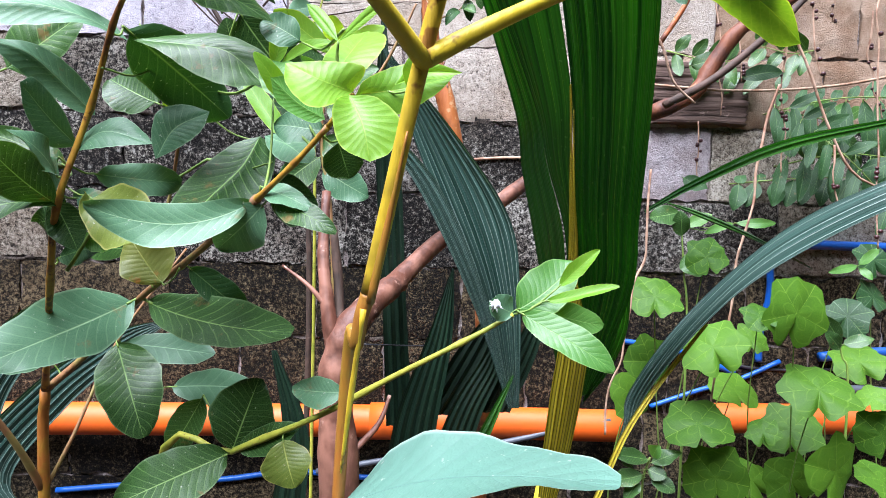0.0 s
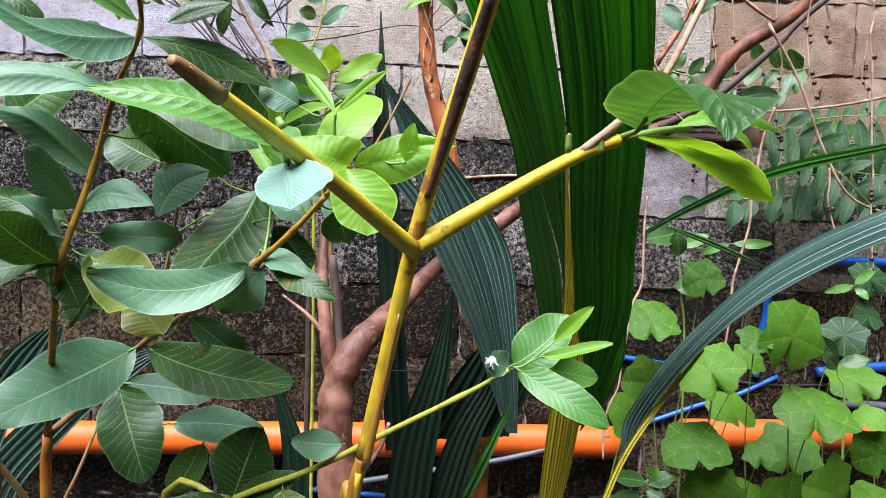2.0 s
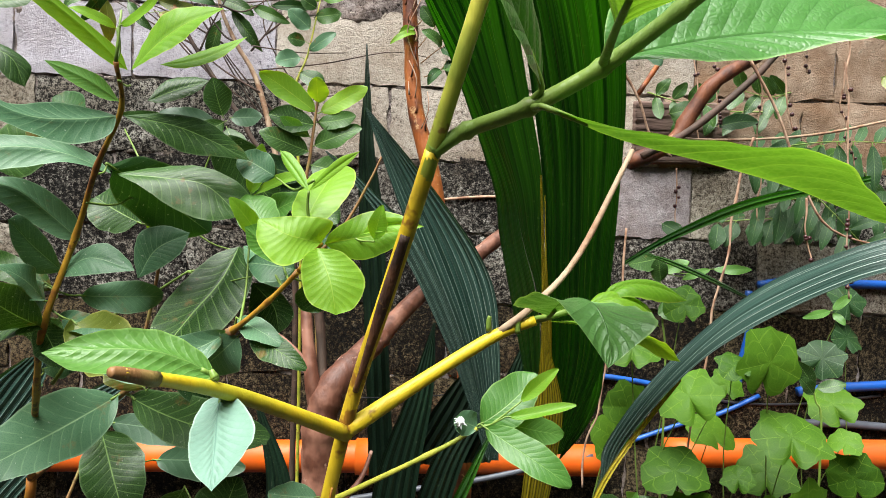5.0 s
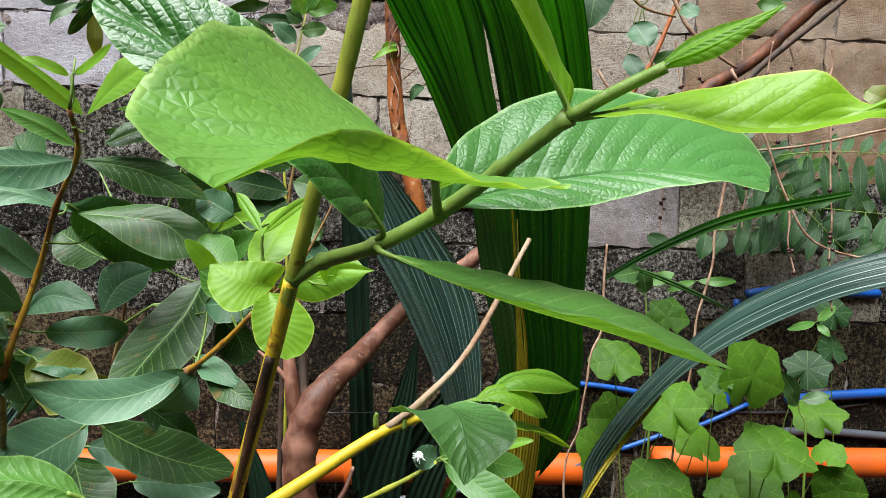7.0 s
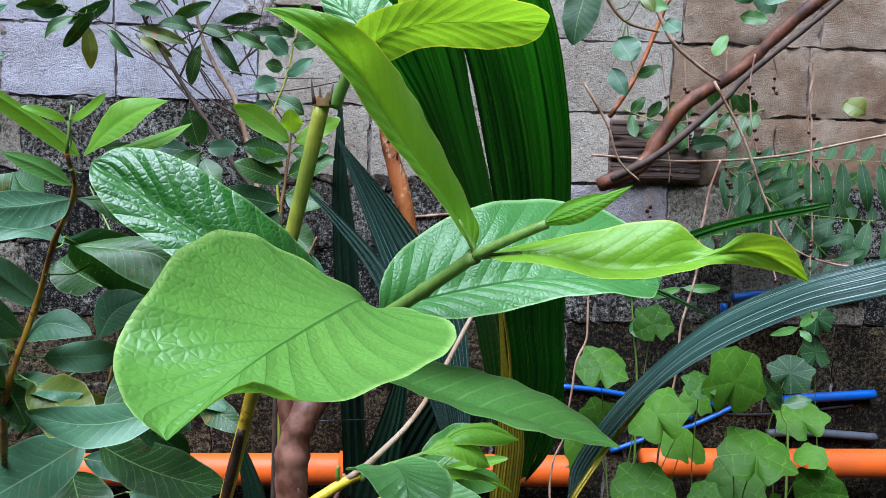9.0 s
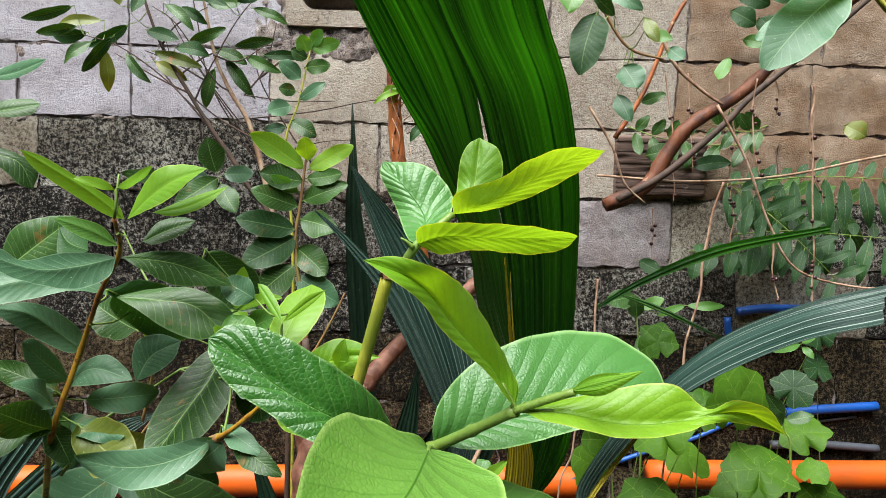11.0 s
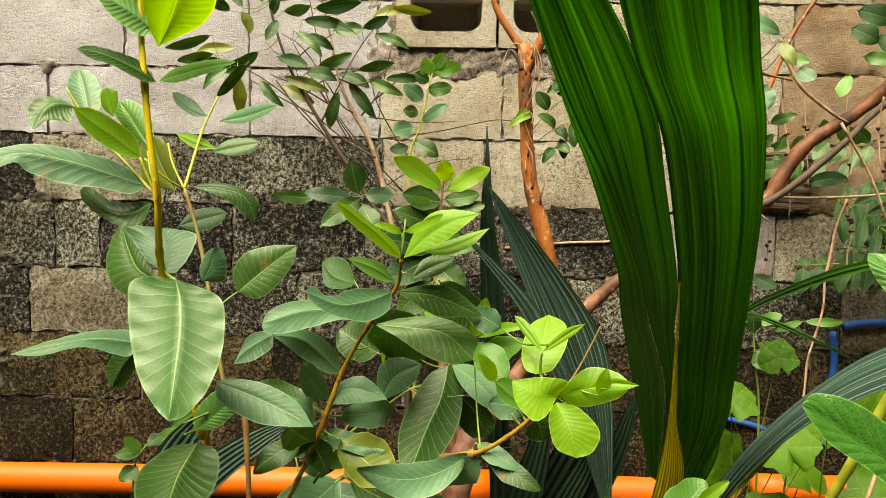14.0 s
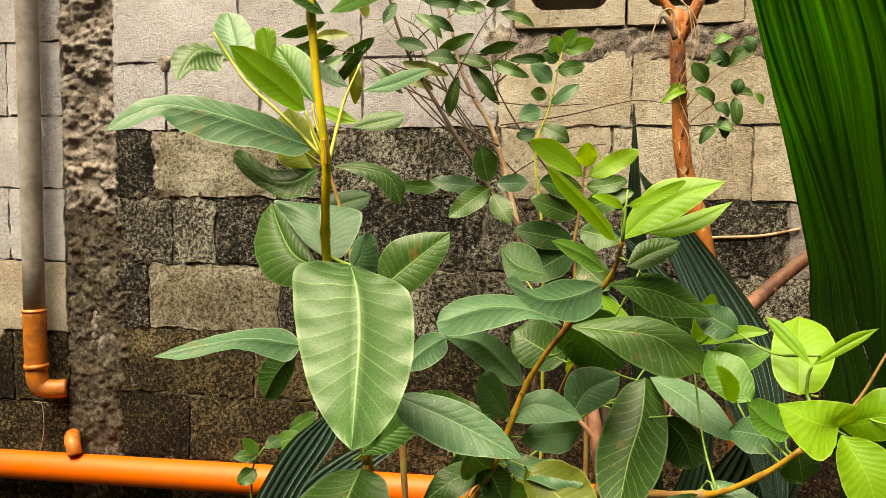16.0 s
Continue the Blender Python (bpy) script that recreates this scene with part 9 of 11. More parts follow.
part("twig", tube([(-0.5286, 1.7336, 1.4407), (-0.529, 1.7327, 1.4353), (-0.5294, 1.7237, 1.433)], 0.0009, 0.0007, 6, 4), STEM_GREEN, plant)
part("twig", tube([(-0.554, 1.7334, 1.4485), (-0.5621, 1.7403, 1.4561), (-0.5703, 1.7393, 1.4704)], 0.0009, 0.0007, 6, 4), STEM_GREEN, plant)
part("twig", tube([(-0.4098, 1.7411, 1.5136), (-0.4381, 1.7595, 1.4914), (-0.4664, 1.7698, 1.4858)], 0.0011, 0.0007, 6, 4), STEM_GREEN, plant)
part("twig", tube([(-0.2756, 1.7452, 1.5239), (-0.2766, 1.7543, 1.527), (-0.2777, 1.7554, 1.5335)], 0.0009, 0.0007, 6, 4), STEM_GREEN, plant)
part("twig", tube([(-0.3012, 1.7717, 1.5777), (-0.2764, 1.7727, 1.5754), (-0.2517, 1.7656, 1.5851)], 0.0010, 0.0007, 6, 4), STEM_GREEN, plant)


# small shrub with rounded light green leaves
plant = thing("wall_shrub", (-0.056, 1.666, 0), "small shrub with rounded light green leaves", "shrub")
part("stem", tube([(-0.0562, 1.6656, 0), (-0.0562, 1.6656, 0.9185), (-0.0797, 1.6808, 1.1892), (-0.0508, 1.688, 1.2983), (-0.0262, 1.6958, 1.4208)], 0.004, 0.0015, 10, 5, 0.06), STEM_YOUNG, plant)
leaf(plant, (-0.0451, 1.6913, 1.3526), (-0.0917, 1.6721, 1.3886), 0.0419, (0.35, -0.94, -0.05), "waxy")
leaf(plant, (-0.0389, 1.693, 1.3799), (0.0224, 1.6749, 1.3842), 0.0363, (-0.29, -0.96, 0.05), "mature")
leaf(plant, (-0.0302, 1.6953, 1.4139), (-0.0461, 1.6769, 1.4498), 0.0391, (0.37, -0.88, -0.29), "fresh")
leaf(plant, (-0.0262, 1.6958, 1.4208), (0.0413, 1.6785, 1.4381), 0.0363, (-0.25, -0.97, -0.01), "fresh")
leaf(plant, (-0.0509, 1.6883, 1.3051), (0.0098, 1.6722, 1.3438), 0.0307, (-0.25, -0.97, -0.02), "waxy")
leaf(plant, (-0.0642, 1.6872, 1.2912), (-0.1161, 1.6648, 1.2743), 0.0419, (0.32, -0.92, 0.23), "waxy")
leaf(plant, (-0.0703, 1.685, 1.2572), (-0.0077, 1.6647, 1.2229), 0.0391, (-0.14, -0.94, 0.31), "mature")
leaf(plant, (-0.0554, 1.6894, 1.3253), (-0.0904, 1.6686, 1.3284), 0.0307, (0.51, -0.86, 0.07), "mature")
leaf(plant, (-0.0768, 1.6841, 1.2435), (-0.1219, 1.6623, 1.234), 0.0279, (0.38, -0.89, 0.23), "grey")
leaf(plant, (-0.0326, 1.6944, 1.4003), (-0.0655, 1.6744, 1.4159), 0.0335, (0.48, -0.87, -0.11), "mature")
leaf(plant, (-0.0264, 1.6962, 1.4276), (0.0005, 1.679, 1.4641), 0.0307, (-0.29, -0.93, -0.22), "fresh")
part("twig", tube([(-0.0361, 1.6926, 1.3718), (-0.0375, 1.6968, 1.3748), (-0.0389, 1.693, 1.3799)], 0.0008, 0.0007, 6, 4), STEM_GREEN, plant)
part("twig", tube([(-0.0537, 1.6872, 1.2874), (-0.0589, 1.6912, 1.288), (-0.0642, 1.6872, 1.2912)], 0.0008, 0.0007, 6, 4), STEM_GREEN, plant)
part("twig", tube([(-0.0623, 1.6851, 1.2547), (-0.0663, 1.6891, 1.2549), (-0.0703, 1.685, 1.2572)], 0.0008, 0.0007, 6, 4), STEM_GREEN, plant)
part("twig", tube([(-0.0459, 1.6895, 1.3228), (-0.0506, 1.6935, 1.3229), (-0.0554, 1.6894, 1.3253)], 0.0008, 0.0007, 6, 4), STEM_GREEN, plant)
part("twig", tube([(-0.0652, 1.6844, 1.2438), (-0.071, 1.6882, 1.2423), (-0.0768, 1.6841, 1.2435)], 0.0008, 0.0007, 6, 4), STEM_GREEN, plant)


# leaning reddish-brown branch crossing in front of the wall
plant = thing("fallen_branch", (0.512, 1.716, 0), "leaning reddish-brown branch crossing in front of the wall", "branch")
part("limb", tube([(0.6553, 1.6373, 1.0778), (0.7475, 1.639, 1.1226), (0.7964, 1.6431, 1.1983), (0.846, 1.6366, 1.2651), (0.9689, 1.6502, 1.3449), (1.0661, 1.6647, 1.4356), (1.1489, 1.6582, 1.5089), (1.2954, 1.6637, 1.6256)], 0.017, 0.014, 14, 5, 0.28), BARK_RED, plant)
part("limb", tube([(0.6697, 1.5877, 1.0897), (0.7779, 1.5904, 1.1529), (0.9044, 1.5958, 1.2629), (0.9674, 1.5991, 1.3289), (1.1066, 1.6047, 1.4444), (1.233, 1.6101, 1.557)], 0.0085, 0.006, 10, 5, 0.15), BARK_DARK, plant)
part("limb", tube([(0.6875, 1.6866, 1.2372), (0.7536, 1.6912, 1.3468), (0.8189, 1.6992, 1.5107), (0.8851, 1.7037, 1.6203)], 0.006, 0.0045, 10, 5, 0.12), BARK_ORANGE, plant)
part("tendril", tube([(0.5857, 1.5327, 1.2835), (0.636, 1.5256, 1.199), (0.6616, 1.5201, 1.1262), (0.705, 1.516, 1.0843)], 0.003, 0.002, 10, 5, 0.1), ROOT, plant)
part("tendril", tube([(0.7299, 1.5377, 1.4448), (0.7677, 1.5319, 1.3722), (0.8297, 1.5263, 1.3184), (0.8667, 1.5235, 1.2947)], 0.004, 0.003, 10, 5, 0.1), ROOT, plant)
part("tendril", tube([(0.6452, 1.6725, 1.1481), (0.8611, 1.6643, 1.1385), (1.0767, 1.6578, 1.1558), (1.2756, 1.6535, 1.1998), (1.4531, 1.6496, 1.2366)], 0.003, 0.003, 10, 5, 0.1), TWIG_DEAD, plant)
part("tendril", tube([(0.864, 1.5438, 1.2972), (0.9278, 1.5342, 1.1807), (0.9795, 1.5239, 1.0455), (1.043, 1.5156, 0.9476), (1.1799, 1.5086, 0.913), (1.2789, 1.5056, 0.9209)], 0.003, 0.002, 10, 5, 0.15), ROOT, plant)
plant = thing("hanging_vine", (0.939, 1.524, 1.351), "thin hanging aerial root set with dark berries", "vine", "hanging vines")
root = part("root", tube([(0.9392, 1.5245, 1.3509), (0.9319, 1.5244, 1.2959), (0.932, 1.5177, 1.2409), (0.9353, 1.5129, 1.1922), (0.9485, 1.5111, 1.1435)], 0.001736, 0.0014, 7, 6, .35), ROOT, plant)
part("berry", ball((0.939, 1.5101, 1.1939), 0.0047), BERRY, root)
part("berry", ball((0.9281, 1.5199, 1.2836), 0.0046), BERRY, root)
part("berry", ball((0.9512, 1.5083, 1.1475), 0.0049), BERRY, root)
part("berry", ball((0.9357, 1.5182, 1.2697), 0.0039), BERRY, root)
part("berry", ball((0.9436, 1.5093, 1.1757), 0.0048), BERRY, root)
part("berry", ball((0.9358, 1.5165, 1.2556), 0.0036), BERRY, root)
plant = thing("hanging_vine", (1.059, 1.52, 1.341), "thin hanging aerial root set with dark berries", "vine", "hanging vines")
root = part("root", tube([(1.0592, 1.5196, 1.3408), (1.0618, 1.5203, 1.3042), (1.0536, 1.5151, 1.2675), (1.0605, 1.5132, 1.2127), (1.0592, 1.508, 1.1578), (1.0608, 1.5034, 1.0785), (1.0648, 1.4979, 0.9992), (1.0658, 1.4978, 0.9625), (1.0618, 1.4935, 0.9258), (1.0647, 1.4899, 0.8679), (1.0688, 1.486, 0.81)], 0.001984, 0.0016, 7, 6, .35), ROOT, plant)
part("berry", ball((1.0618, 1.4948, 0.9673), 0.0037), BERRY, root)
part("berry", ball((1.0605, 1.4932, 0.9486), 0.0042), BERRY, root)
part("berry", ball((1.0665, 1.4915, 0.9345), 0.0043), BERRY, root)
part("berry", ball((1.0622, 1.5108, 1.2291), 0.0050), BERRY, root)
part("berry", ball((1.0702, 1.4853, 0.8443), 0.0050), BERRY, root)
part("berry", ball((1.0633, 1.4846, 0.8332), 0.0047), BERRY, root)
part("berry", ball((1.0586, 1.4897, 0.9139), 0.0037), BERRY, root)
part("berry", ball((1.0615, 1.4944, 0.9586), 0.0050), BERRY, root)
part("berry", ball((1.0583, 1.4986, 1.0531), 0.0048), BERRY, root)
plant = thing("hanging_vine", (0.979, 1.502, 1.01), "thin hanging aerial root set with dark berries", "vine", "hanging vines")
root = part("root", tube([(0.9788, 1.5017, 1.0098), (0.9784, 1.4977, 0.9793), (0.9771, 1.4979, 0.9487), (0.9865, 1.4992, 0.9123), (0.9957, 1.4927, 0.8758)], 0.001984, 0.0016, 7, 6, .35), ROOT, plant)
part("berry", ball((0.9776, 1.4955, 0.9321), 0.0037), BERRY, root)
part("berry", ball((0.9859, 1.4956, 0.9293), 0.0045), BERRY, root)
part("berry", ball((0.9789, 1.4957, 0.9271), 0.0040), BERRY, root)
part("berry", ball((0.9895, 1.4914, 0.8853), 0.0049), BERRY, root)
plant = thing("hanging_vine", (0.793, 1.713, 1.076), "thin hanging aerial root set with dark berries", "vine", "hanging vines")
root = part("root", tube([(0.7935, 1.7128, 1.0757), (0.7945, 1.7096, 1.041), (0.7953, 1.7083, 1.0063), (0.7919, 1.7045, 0.9646), (0.7999, 1.7031, 0.9229)], 0.001736, 0.0014, 7, 6, .35), ROOT, plant)
part("berry", ball((0.799, 1.7054, 1.0092), 0.0037), BERRY, root)
part("berry", ball((0.7985, 1.7063, 1.0328), 0.0049), BERRY, root)
part("berry", ball((0.7902, 1.7038, 0.9896), 0.0049), BERRY, root)
part("berry", ball((0.7911, 1.706, 1.0243), 0.0046), BERRY, root)
part("berry", ball((0.7959, 1.7001, 0.9241), 0.0047), BERRY, root)
part("berry", ball((0.7912, 1.7059, 1.0222), 0.0048), BERRY, root)
plant = thing("hanging_vine", (0.815, 1.724, 1.398), "thin hanging aerial root set with dark berries", "vine", "hanging vines")
root = part("root", tube([(0.8149, 1.7244, 1.3979), (0.8251, 1.7225, 1.3287), (0.835, 1.7147, 1.2595), (0.8298, 1.7109, 1.2153), (0.8341, 1.709, 1.171), (0.8409, 1.7046, 1.1301), (0.8392, 1.7034, 1.0892)], 0.001736, 0.0014, 7, 6, .35), ROOT, plant)
part("berry", ball((0.8293, 1.7103, 1.2434), 0.0049), BERRY, root)
part("berry", ball((0.834, 1.7155, 1.2933), 0.0038), BERRY, root)
part("berry", ball((0.835, 1.7073, 1.2004), 0.0043), BERRY, root)
part("berry", ball((0.8374, 1.7062, 1.1758), 0.0042), BERRY, root)
part("berry", ball((0.8268, 1.7152, 1.2904), 0.0040), BERRY, root)
part("berry", ball((0.8351, 1.709, 1.2282), 0.0040), BERRY, root)
part("berry", ball((0.8437, 1.7009, 1.1058), 0.0039), BERRY, root)
part("berry", ball((0.8279, 1.7093, 1.2311), 0.0049), BERRY, root)
part("berry", ball((0.8366, 1.7066, 1.1838), 0.0042), BERRY, root)
plant = thing("hanging_vine", (0.869, 1.723, 1.399), "thin hanging aerial root set with dark berries", "vine", "hanging vines")
root = part("root", tube([(0.8692, 1.7228, 1.3994), (0.8722, 1.7159, 1.3363), (0.876, 1.7142, 1.2733), (0.8819, 1.7112, 1.2197), (0.8846, 1.707, 1.1661)], 0.001612, 0.0013, 7, 6, .35), ROOT, plant)
part("berry", ball((0.8779, 1.7121, 1.3041), 0.0049), BERRY, root)
part("berry", ball((0.8869, 1.7064, 1.196), 0.0044), BERRY, root)
part("berry", ball((0.8874, 1.7057, 1.1872), 0.0049), BERRY, root)
part("berry", ball((0.8866, 1.7069, 1.203), 0.0037), BERRY, root)
part("berry", ball((0.8699, 1.7122, 1.3107), 0.0047), BERRY, root)
part("berry", ball((0.8876, 1.7053, 1.1822), 0.0046), BERRY, root)
part("berry", ball((0.88, 1.7112, 1.2721), 0.0044), BERRY, root)
part("berry", ball((0.8843, 1.7089, 1.2325), 0.0048), BERRY, root)
plant = thing("hanging_vine", (0.97, 1.72, 1.402), "thin hanging aerial root set with dark berries", "vine", "hanging vines")
root = part("root", tube([(0.9704, 1.7198, 1.402), (0.9695, 1.7121, 1.3264), (0.9842, 1.7096, 1.2508), (0.975, 1.7067, 1.1813), (0.9756, 1.7006, 1.1118), (0.9816, 1.699, 1.0803), (0.9856, 1.6962, 1.0488), (0.9773, 1.6936, 1.0077), (0.9774, 1.6911, 0.9665)], 0.00186, 0.0015, 7, 6, .35), ROOT, plant)
part("berry", ball((0.9719, 1.7039, 1.1869), 0.0038), BERRY, root)
part("berry", ball((0.9877, 1.6944, 1.0625), 0.0040), BERRY, root)
part("berry", ball((0.9766, 1.7054, 1.2217), 0.0046), BERRY, root)
part("berry", ball((0.98, 1.6945, 1.0628), 0.0042), BERRY, root)
part("berry", ball((0.9848, 1.6962, 1.0836), 0.0048), BERRY, root)
part("berry", ball((0.9714, 1.7037, 1.1828), 0.0037), BERRY, root)
part("berry", ball((0.9717, 1.699, 1.1276), 0.0044), BERRY, root)
part("berry", ball((0.976, 1.6965, 1.09), 0.0036), BERRY, root)
part("berry", ball((0.9834, 1.6965, 1.0907), 0.0049), BERRY, root)
part("berry", ball((0.9743, 1.6969, 1.0987), 0.0048), BERRY, root)
plant = thing("hanging_vine", (1.174, 1.709, 1.332), "thin hanging aerial root set with dark berries", "vine", "hanging vines")
root = part("root", tube([(1.1745, 1.7089, 1.3317), (1.1701, 1.7023, 1.281), (1.1641, 1.7026, 1.2304), (1.1774, 1.6974, 1.1927), (1.1783, 1.6972, 1.155), (1.1935, 1.6927, 1.1237), (1.2003, 1.6924, 1.0924)], 0.002108, 0.0017, 7, 6, .35), ROOT, plant)
part("berry", ball((1.1655, 1.6975, 1.2156), 0.0037), BERRY, root)
part("berry", ball((1.1708, 1.6994, 1.2543), 0.0041), BERRY, root)
part("berry", ball((1.2003, 1.6896, 1.11), 0.0036), BERRY, root)
part("berry", ball((1.1744, 1.6942, 1.1578), 0.0035), BERRY, root)
part("berry", ball((1.1778, 1.6957, 1.2023), 0.0047), BERRY, root)
part("berry", ball((1.1852, 1.6933, 1.1485), 0.0041), BERRY, root)
part("berry", ball((1.1899, 1.6897, 1.123), 0.0040), BERRY, root)
part("berry", ball((1.17, 1.6995, 1.2483), 0.0049), BERRY, root)
plant = thing("hanging_vine", (1.077, 1.718, 1.43), "thin hanging aerial root set with dark berries", "vine", "hanging vines")
root = part("root", tube([(1.0772, 1.7184, 1.4301), (1.0799, 1.7149, 1.3924), (1.0895, 1.713, 1.3547), (1.0835, 1.7106, 1.3294), (1.0858, 1.7098, 1.3041)], 0.00248, 0.0020, 7, 6, .35), ROOT, plant)
part("berry", ball((1.0895, 1.7068, 1.3046), 0.0037), BERRY, root)
part("berry", ball((1.0807, 1.7073, 1.3188), 0.0047), BERRY, root)
part("berry", ball((1.0892, 1.7069, 1.3081), 0.0035), BERRY, root)
part("berry", ball((1.0824, 1.7087, 1.3408), 0.0035), BERRY, root)
plant = thing("hanging_vine", (0.891, 1.554, 1.133), "twisted tan aerial root hanging free", "vine", "hanging vines")
root = part("root", tube([(0.8909, 1.5543, 1.1332), (0.8702, 1.554, 1.0702), (0.857, 1.547, 1.0073), (0.8461, 1.5423, 0.956), (0.8452, 1.5407, 0.9046), (0.8349, 1.5345, 0.8646), (0.825, 1.536, 0.8246), (0.8128, 1.5337, 0.7789), (0.8091, 1.5306, 0.7332), (0.8033, 1.527, 0.6762), (0.7921, 1.5236, 0.6192), (0.7759, 1.5165, 0.562), (0.7693, 1.5169, 0.5048), (0.7673, 1.5175, 0.4535), (0.7583, 1.5106, 0.4022), (0.739, 1.5124, 0.3619), (0.7139, 1.5065, 0.3216)], 0.002852, 0.0023, 7, 6, .35), ROOT, plant)
plant = thing("hanging_vine", (0.558, 1.321, 0.942), "twisted tan aerial root hanging free", "vine", "hanging vines")
root = part("root", tube([(0.5579, 1.3215, 0.9418), (0.5542, 1.3175, 0.8851), (0.5534, 1.3142, 0.8285), (0.5519, 1.3141, 0.7906), (0.5343, 1.3097, 0.7526), (0.5275, 1.3048, 0.7053), (0.5203, 1.304, 0.6579), (0.5145, 1.2994, 0.6199), (0.4985, 1.2997, 0.5819), (0.4927, 1.2998, 0.5394), (0.4924, 1.2942, 0.497)], 0.002108, 0.0017, 7, 6, .35), ROOT, plant)


# leafy climbing vine hanging over the wall
plant = thing("climbing_vine", (0.729, 1.642, 0), "leafy climbing vine hanging over the wall", "vine")
part("stem", tube([(0.5407, 1.4517, 1.566), (0.588, 1.443, 1.4532), (0.6346, 1.4371, 1.3858), (0.7032, 1.4334, 1.3643)], 0.004, 0.002, 10, 5, 0.06), STEM_BROWN, plant)
leaf(plant, (0.5462, 1.3425, 1.4267), (0.5079, 1.3065, 1.3104), 0.0669, (-0.37, -0.84, 0.38), "dark")
leaf(plant, (0.5508, 1.345, 1.4688), (0.6171, 1.3099, 1.4253), 0.0302, (-0.42, -0.9, 0.1), "waxy")
leaf(plant, (0.5779, 1.3408, 1.4167), (0.5315, 1.3141, 1.4443), 0.0237, (0.29, -0.88, -0.37), "mature")
leaf(plant, (0.6306, 1.339, 1.4176), (0.6458, 1.3054, 1.3694), 0.0237, (-0.4, -0.81, 0.44), "yellowing")
leaf(plant, (0.631, 1.3373, 1.3913), (0.6715, 1.3045, 1.3698), 0.0237, (-0.57, -0.81, 0.16), "fresh")
leaf(plant, (0.6238, 1.4354, 1.3515), (0.6421, 1.4015, 1.3019), 0.0560, (-0.35, -0.83, 0.44), "waxy")
leaf(plant, (0.6591, 1.4295, 1.2783), (0.6979, 1.3989, 1.2918), 0.0233, (-0.63, -0.78, 0.05), "mature")
leaf(plant, (0.6133, 1.4321, 1.2945), (0.6319, 1.398, 1.2406), 0.0350, (-0.3, -0.85, 0.43), "waxy")
leaf(plant, (0.7143, 1.4344, 1.3872), (0.7302, 1.402, 1.3591), 0.0326, (-0.6, -0.67, 0.44), "waxy")
leaf(plant, (0.5137, 1.347, 1.4787), (0.4856, 1.314, 1.4179), 0.0431, (-0.21, -0.82, 0.54), "fresh")
leaf(plant, (0.5239, 1.3479, 1.4999), (0.4642, 1.3183, 1.474), 0.0324, (0.37, -0.91, 0.19), "young")
leaf(plant, (0.9264, 1.6295, 1.4193), (0.8869, 1.5972, 1.3615), 0.0295, (-0.31, -0.73, 0.62), "fresh")
leaf(plant, (0.952, 1.6311, 1.459), (1.001, 1.5981, 1.4403), 0.0322, (-0.53, -0.84, 0.1), "fresh")
leaf(plant, (0.9248, 1.6361, 1.5237), (0.9682, 1.602, 1.4845), 0.0456, (-0.53, -0.84, 0.15), "dark")
leaf(plant, (0.9372, 1.6381, 1.5631), (0.9996, 1.6038, 1.5299), 0.0483, (-0.47, -0.88, 0.04), "dark")
leaf(plant, (1.0158, 1.6346, 1.5514), (1.063, 1.604, 1.5694), 0.0456, (-0.54, -0.84, 0), "dark")
leaf(plant, (0.9903, 1.6331, 1.5118), (1.0135, 1.5989, 1.4597), 0.0456, (-0.51, -0.81, 0.3), "dark")
leaf(plant, (1.0548, 1.6341, 1.5652), (1.0894, 1.5999, 1.5187), 0.0456, (-0.56, -0.81, 0.18), "dark")
leaf(plant, (0.7707, 1.7215, 1.2003), (0.8277, 1.6902, 1.2133), 0.0428, (-0.5, -0.85, 0.17), "mature")
leaf(plant, (0.8824, 1.7159, 1.1745), (0.9647, 1.6838, 1.1884), 0.0371, (-0.39, -0.9, 0.22), "dark")
leaf(plant, (0.7607, 1.7061, 0.9501), (0.8049, 1.673, 0.9265), 0.0371, (-0.4, -0.82, 0.41), "dark")
leaf(plant, (1.124, 1.5121, 1.2565), (1.1501, 1.4794, 1.2302), 0.0426, (-0.62, -0.73, 0.29), "yellowing")
part("twig", tube([(0.5927, 1.4424, 1.4464), (0.5694, 1.3965, 1.4231), (0.5462, 1.3425, 1.4267)], 0.0012, 0.0007, 6, 4), STEM_GREEN, plant)
part("twig", tube([(0.5786, 1.4447, 1.4757), (0.5647, 1.3989, 1.4598), (0.5508, 1.345, 1.4688)], 0.0012, 0.0007, 6, 4), STEM_GREEN, plant)
part("twig", tube([(0.6067, 1.4406, 1.4262), (0.5923, 1.3947, 1.4089), (0.5779, 1.3408, 1.4167)], 0.0012, 0.0007, 6, 4), STEM_GREEN, plant)
part("twig", tube([(0.6206, 1.4389, 1.406), (0.6256, 1.3929, 1.3997), (0.6306, 1.339, 1.4176)], 0.0012, 0.0007, 6, 4), STEM_GREEN, plant)
part("twig", tube([(0.6346, 1.4371, 1.3858), (0.6328, 1.3912, 1.3766), (0.631, 1.3373, 1.3913)], 0.0012, 0.0007, 6, 4), STEM_GREEN, plant)
part("twig", tube([(0.6346, 1.4371, 1.3858), (0.6292, 1.4402, 1.3643), (0.6238, 1.4354, 1.3515)], 0.0009, 0.0007, 6, 4), STEM_GREEN, plant)
part("twig", tube([(0.6415, 1.4367, 1.3836), (0.6503, 1.4371, 1.3181), (0.6591, 1.4295, 1.2783)], 0.0012, 0.0007, 6, 4), STEM_GREEN, plant)
part("twig", tube([(0.6415, 1.4367, 1.3836), (0.6274, 1.4384, 1.3278), (0.6133, 1.4321, 1.2945)], 0.0012, 0.0007, 6, 4), STEM_GREEN, plant)
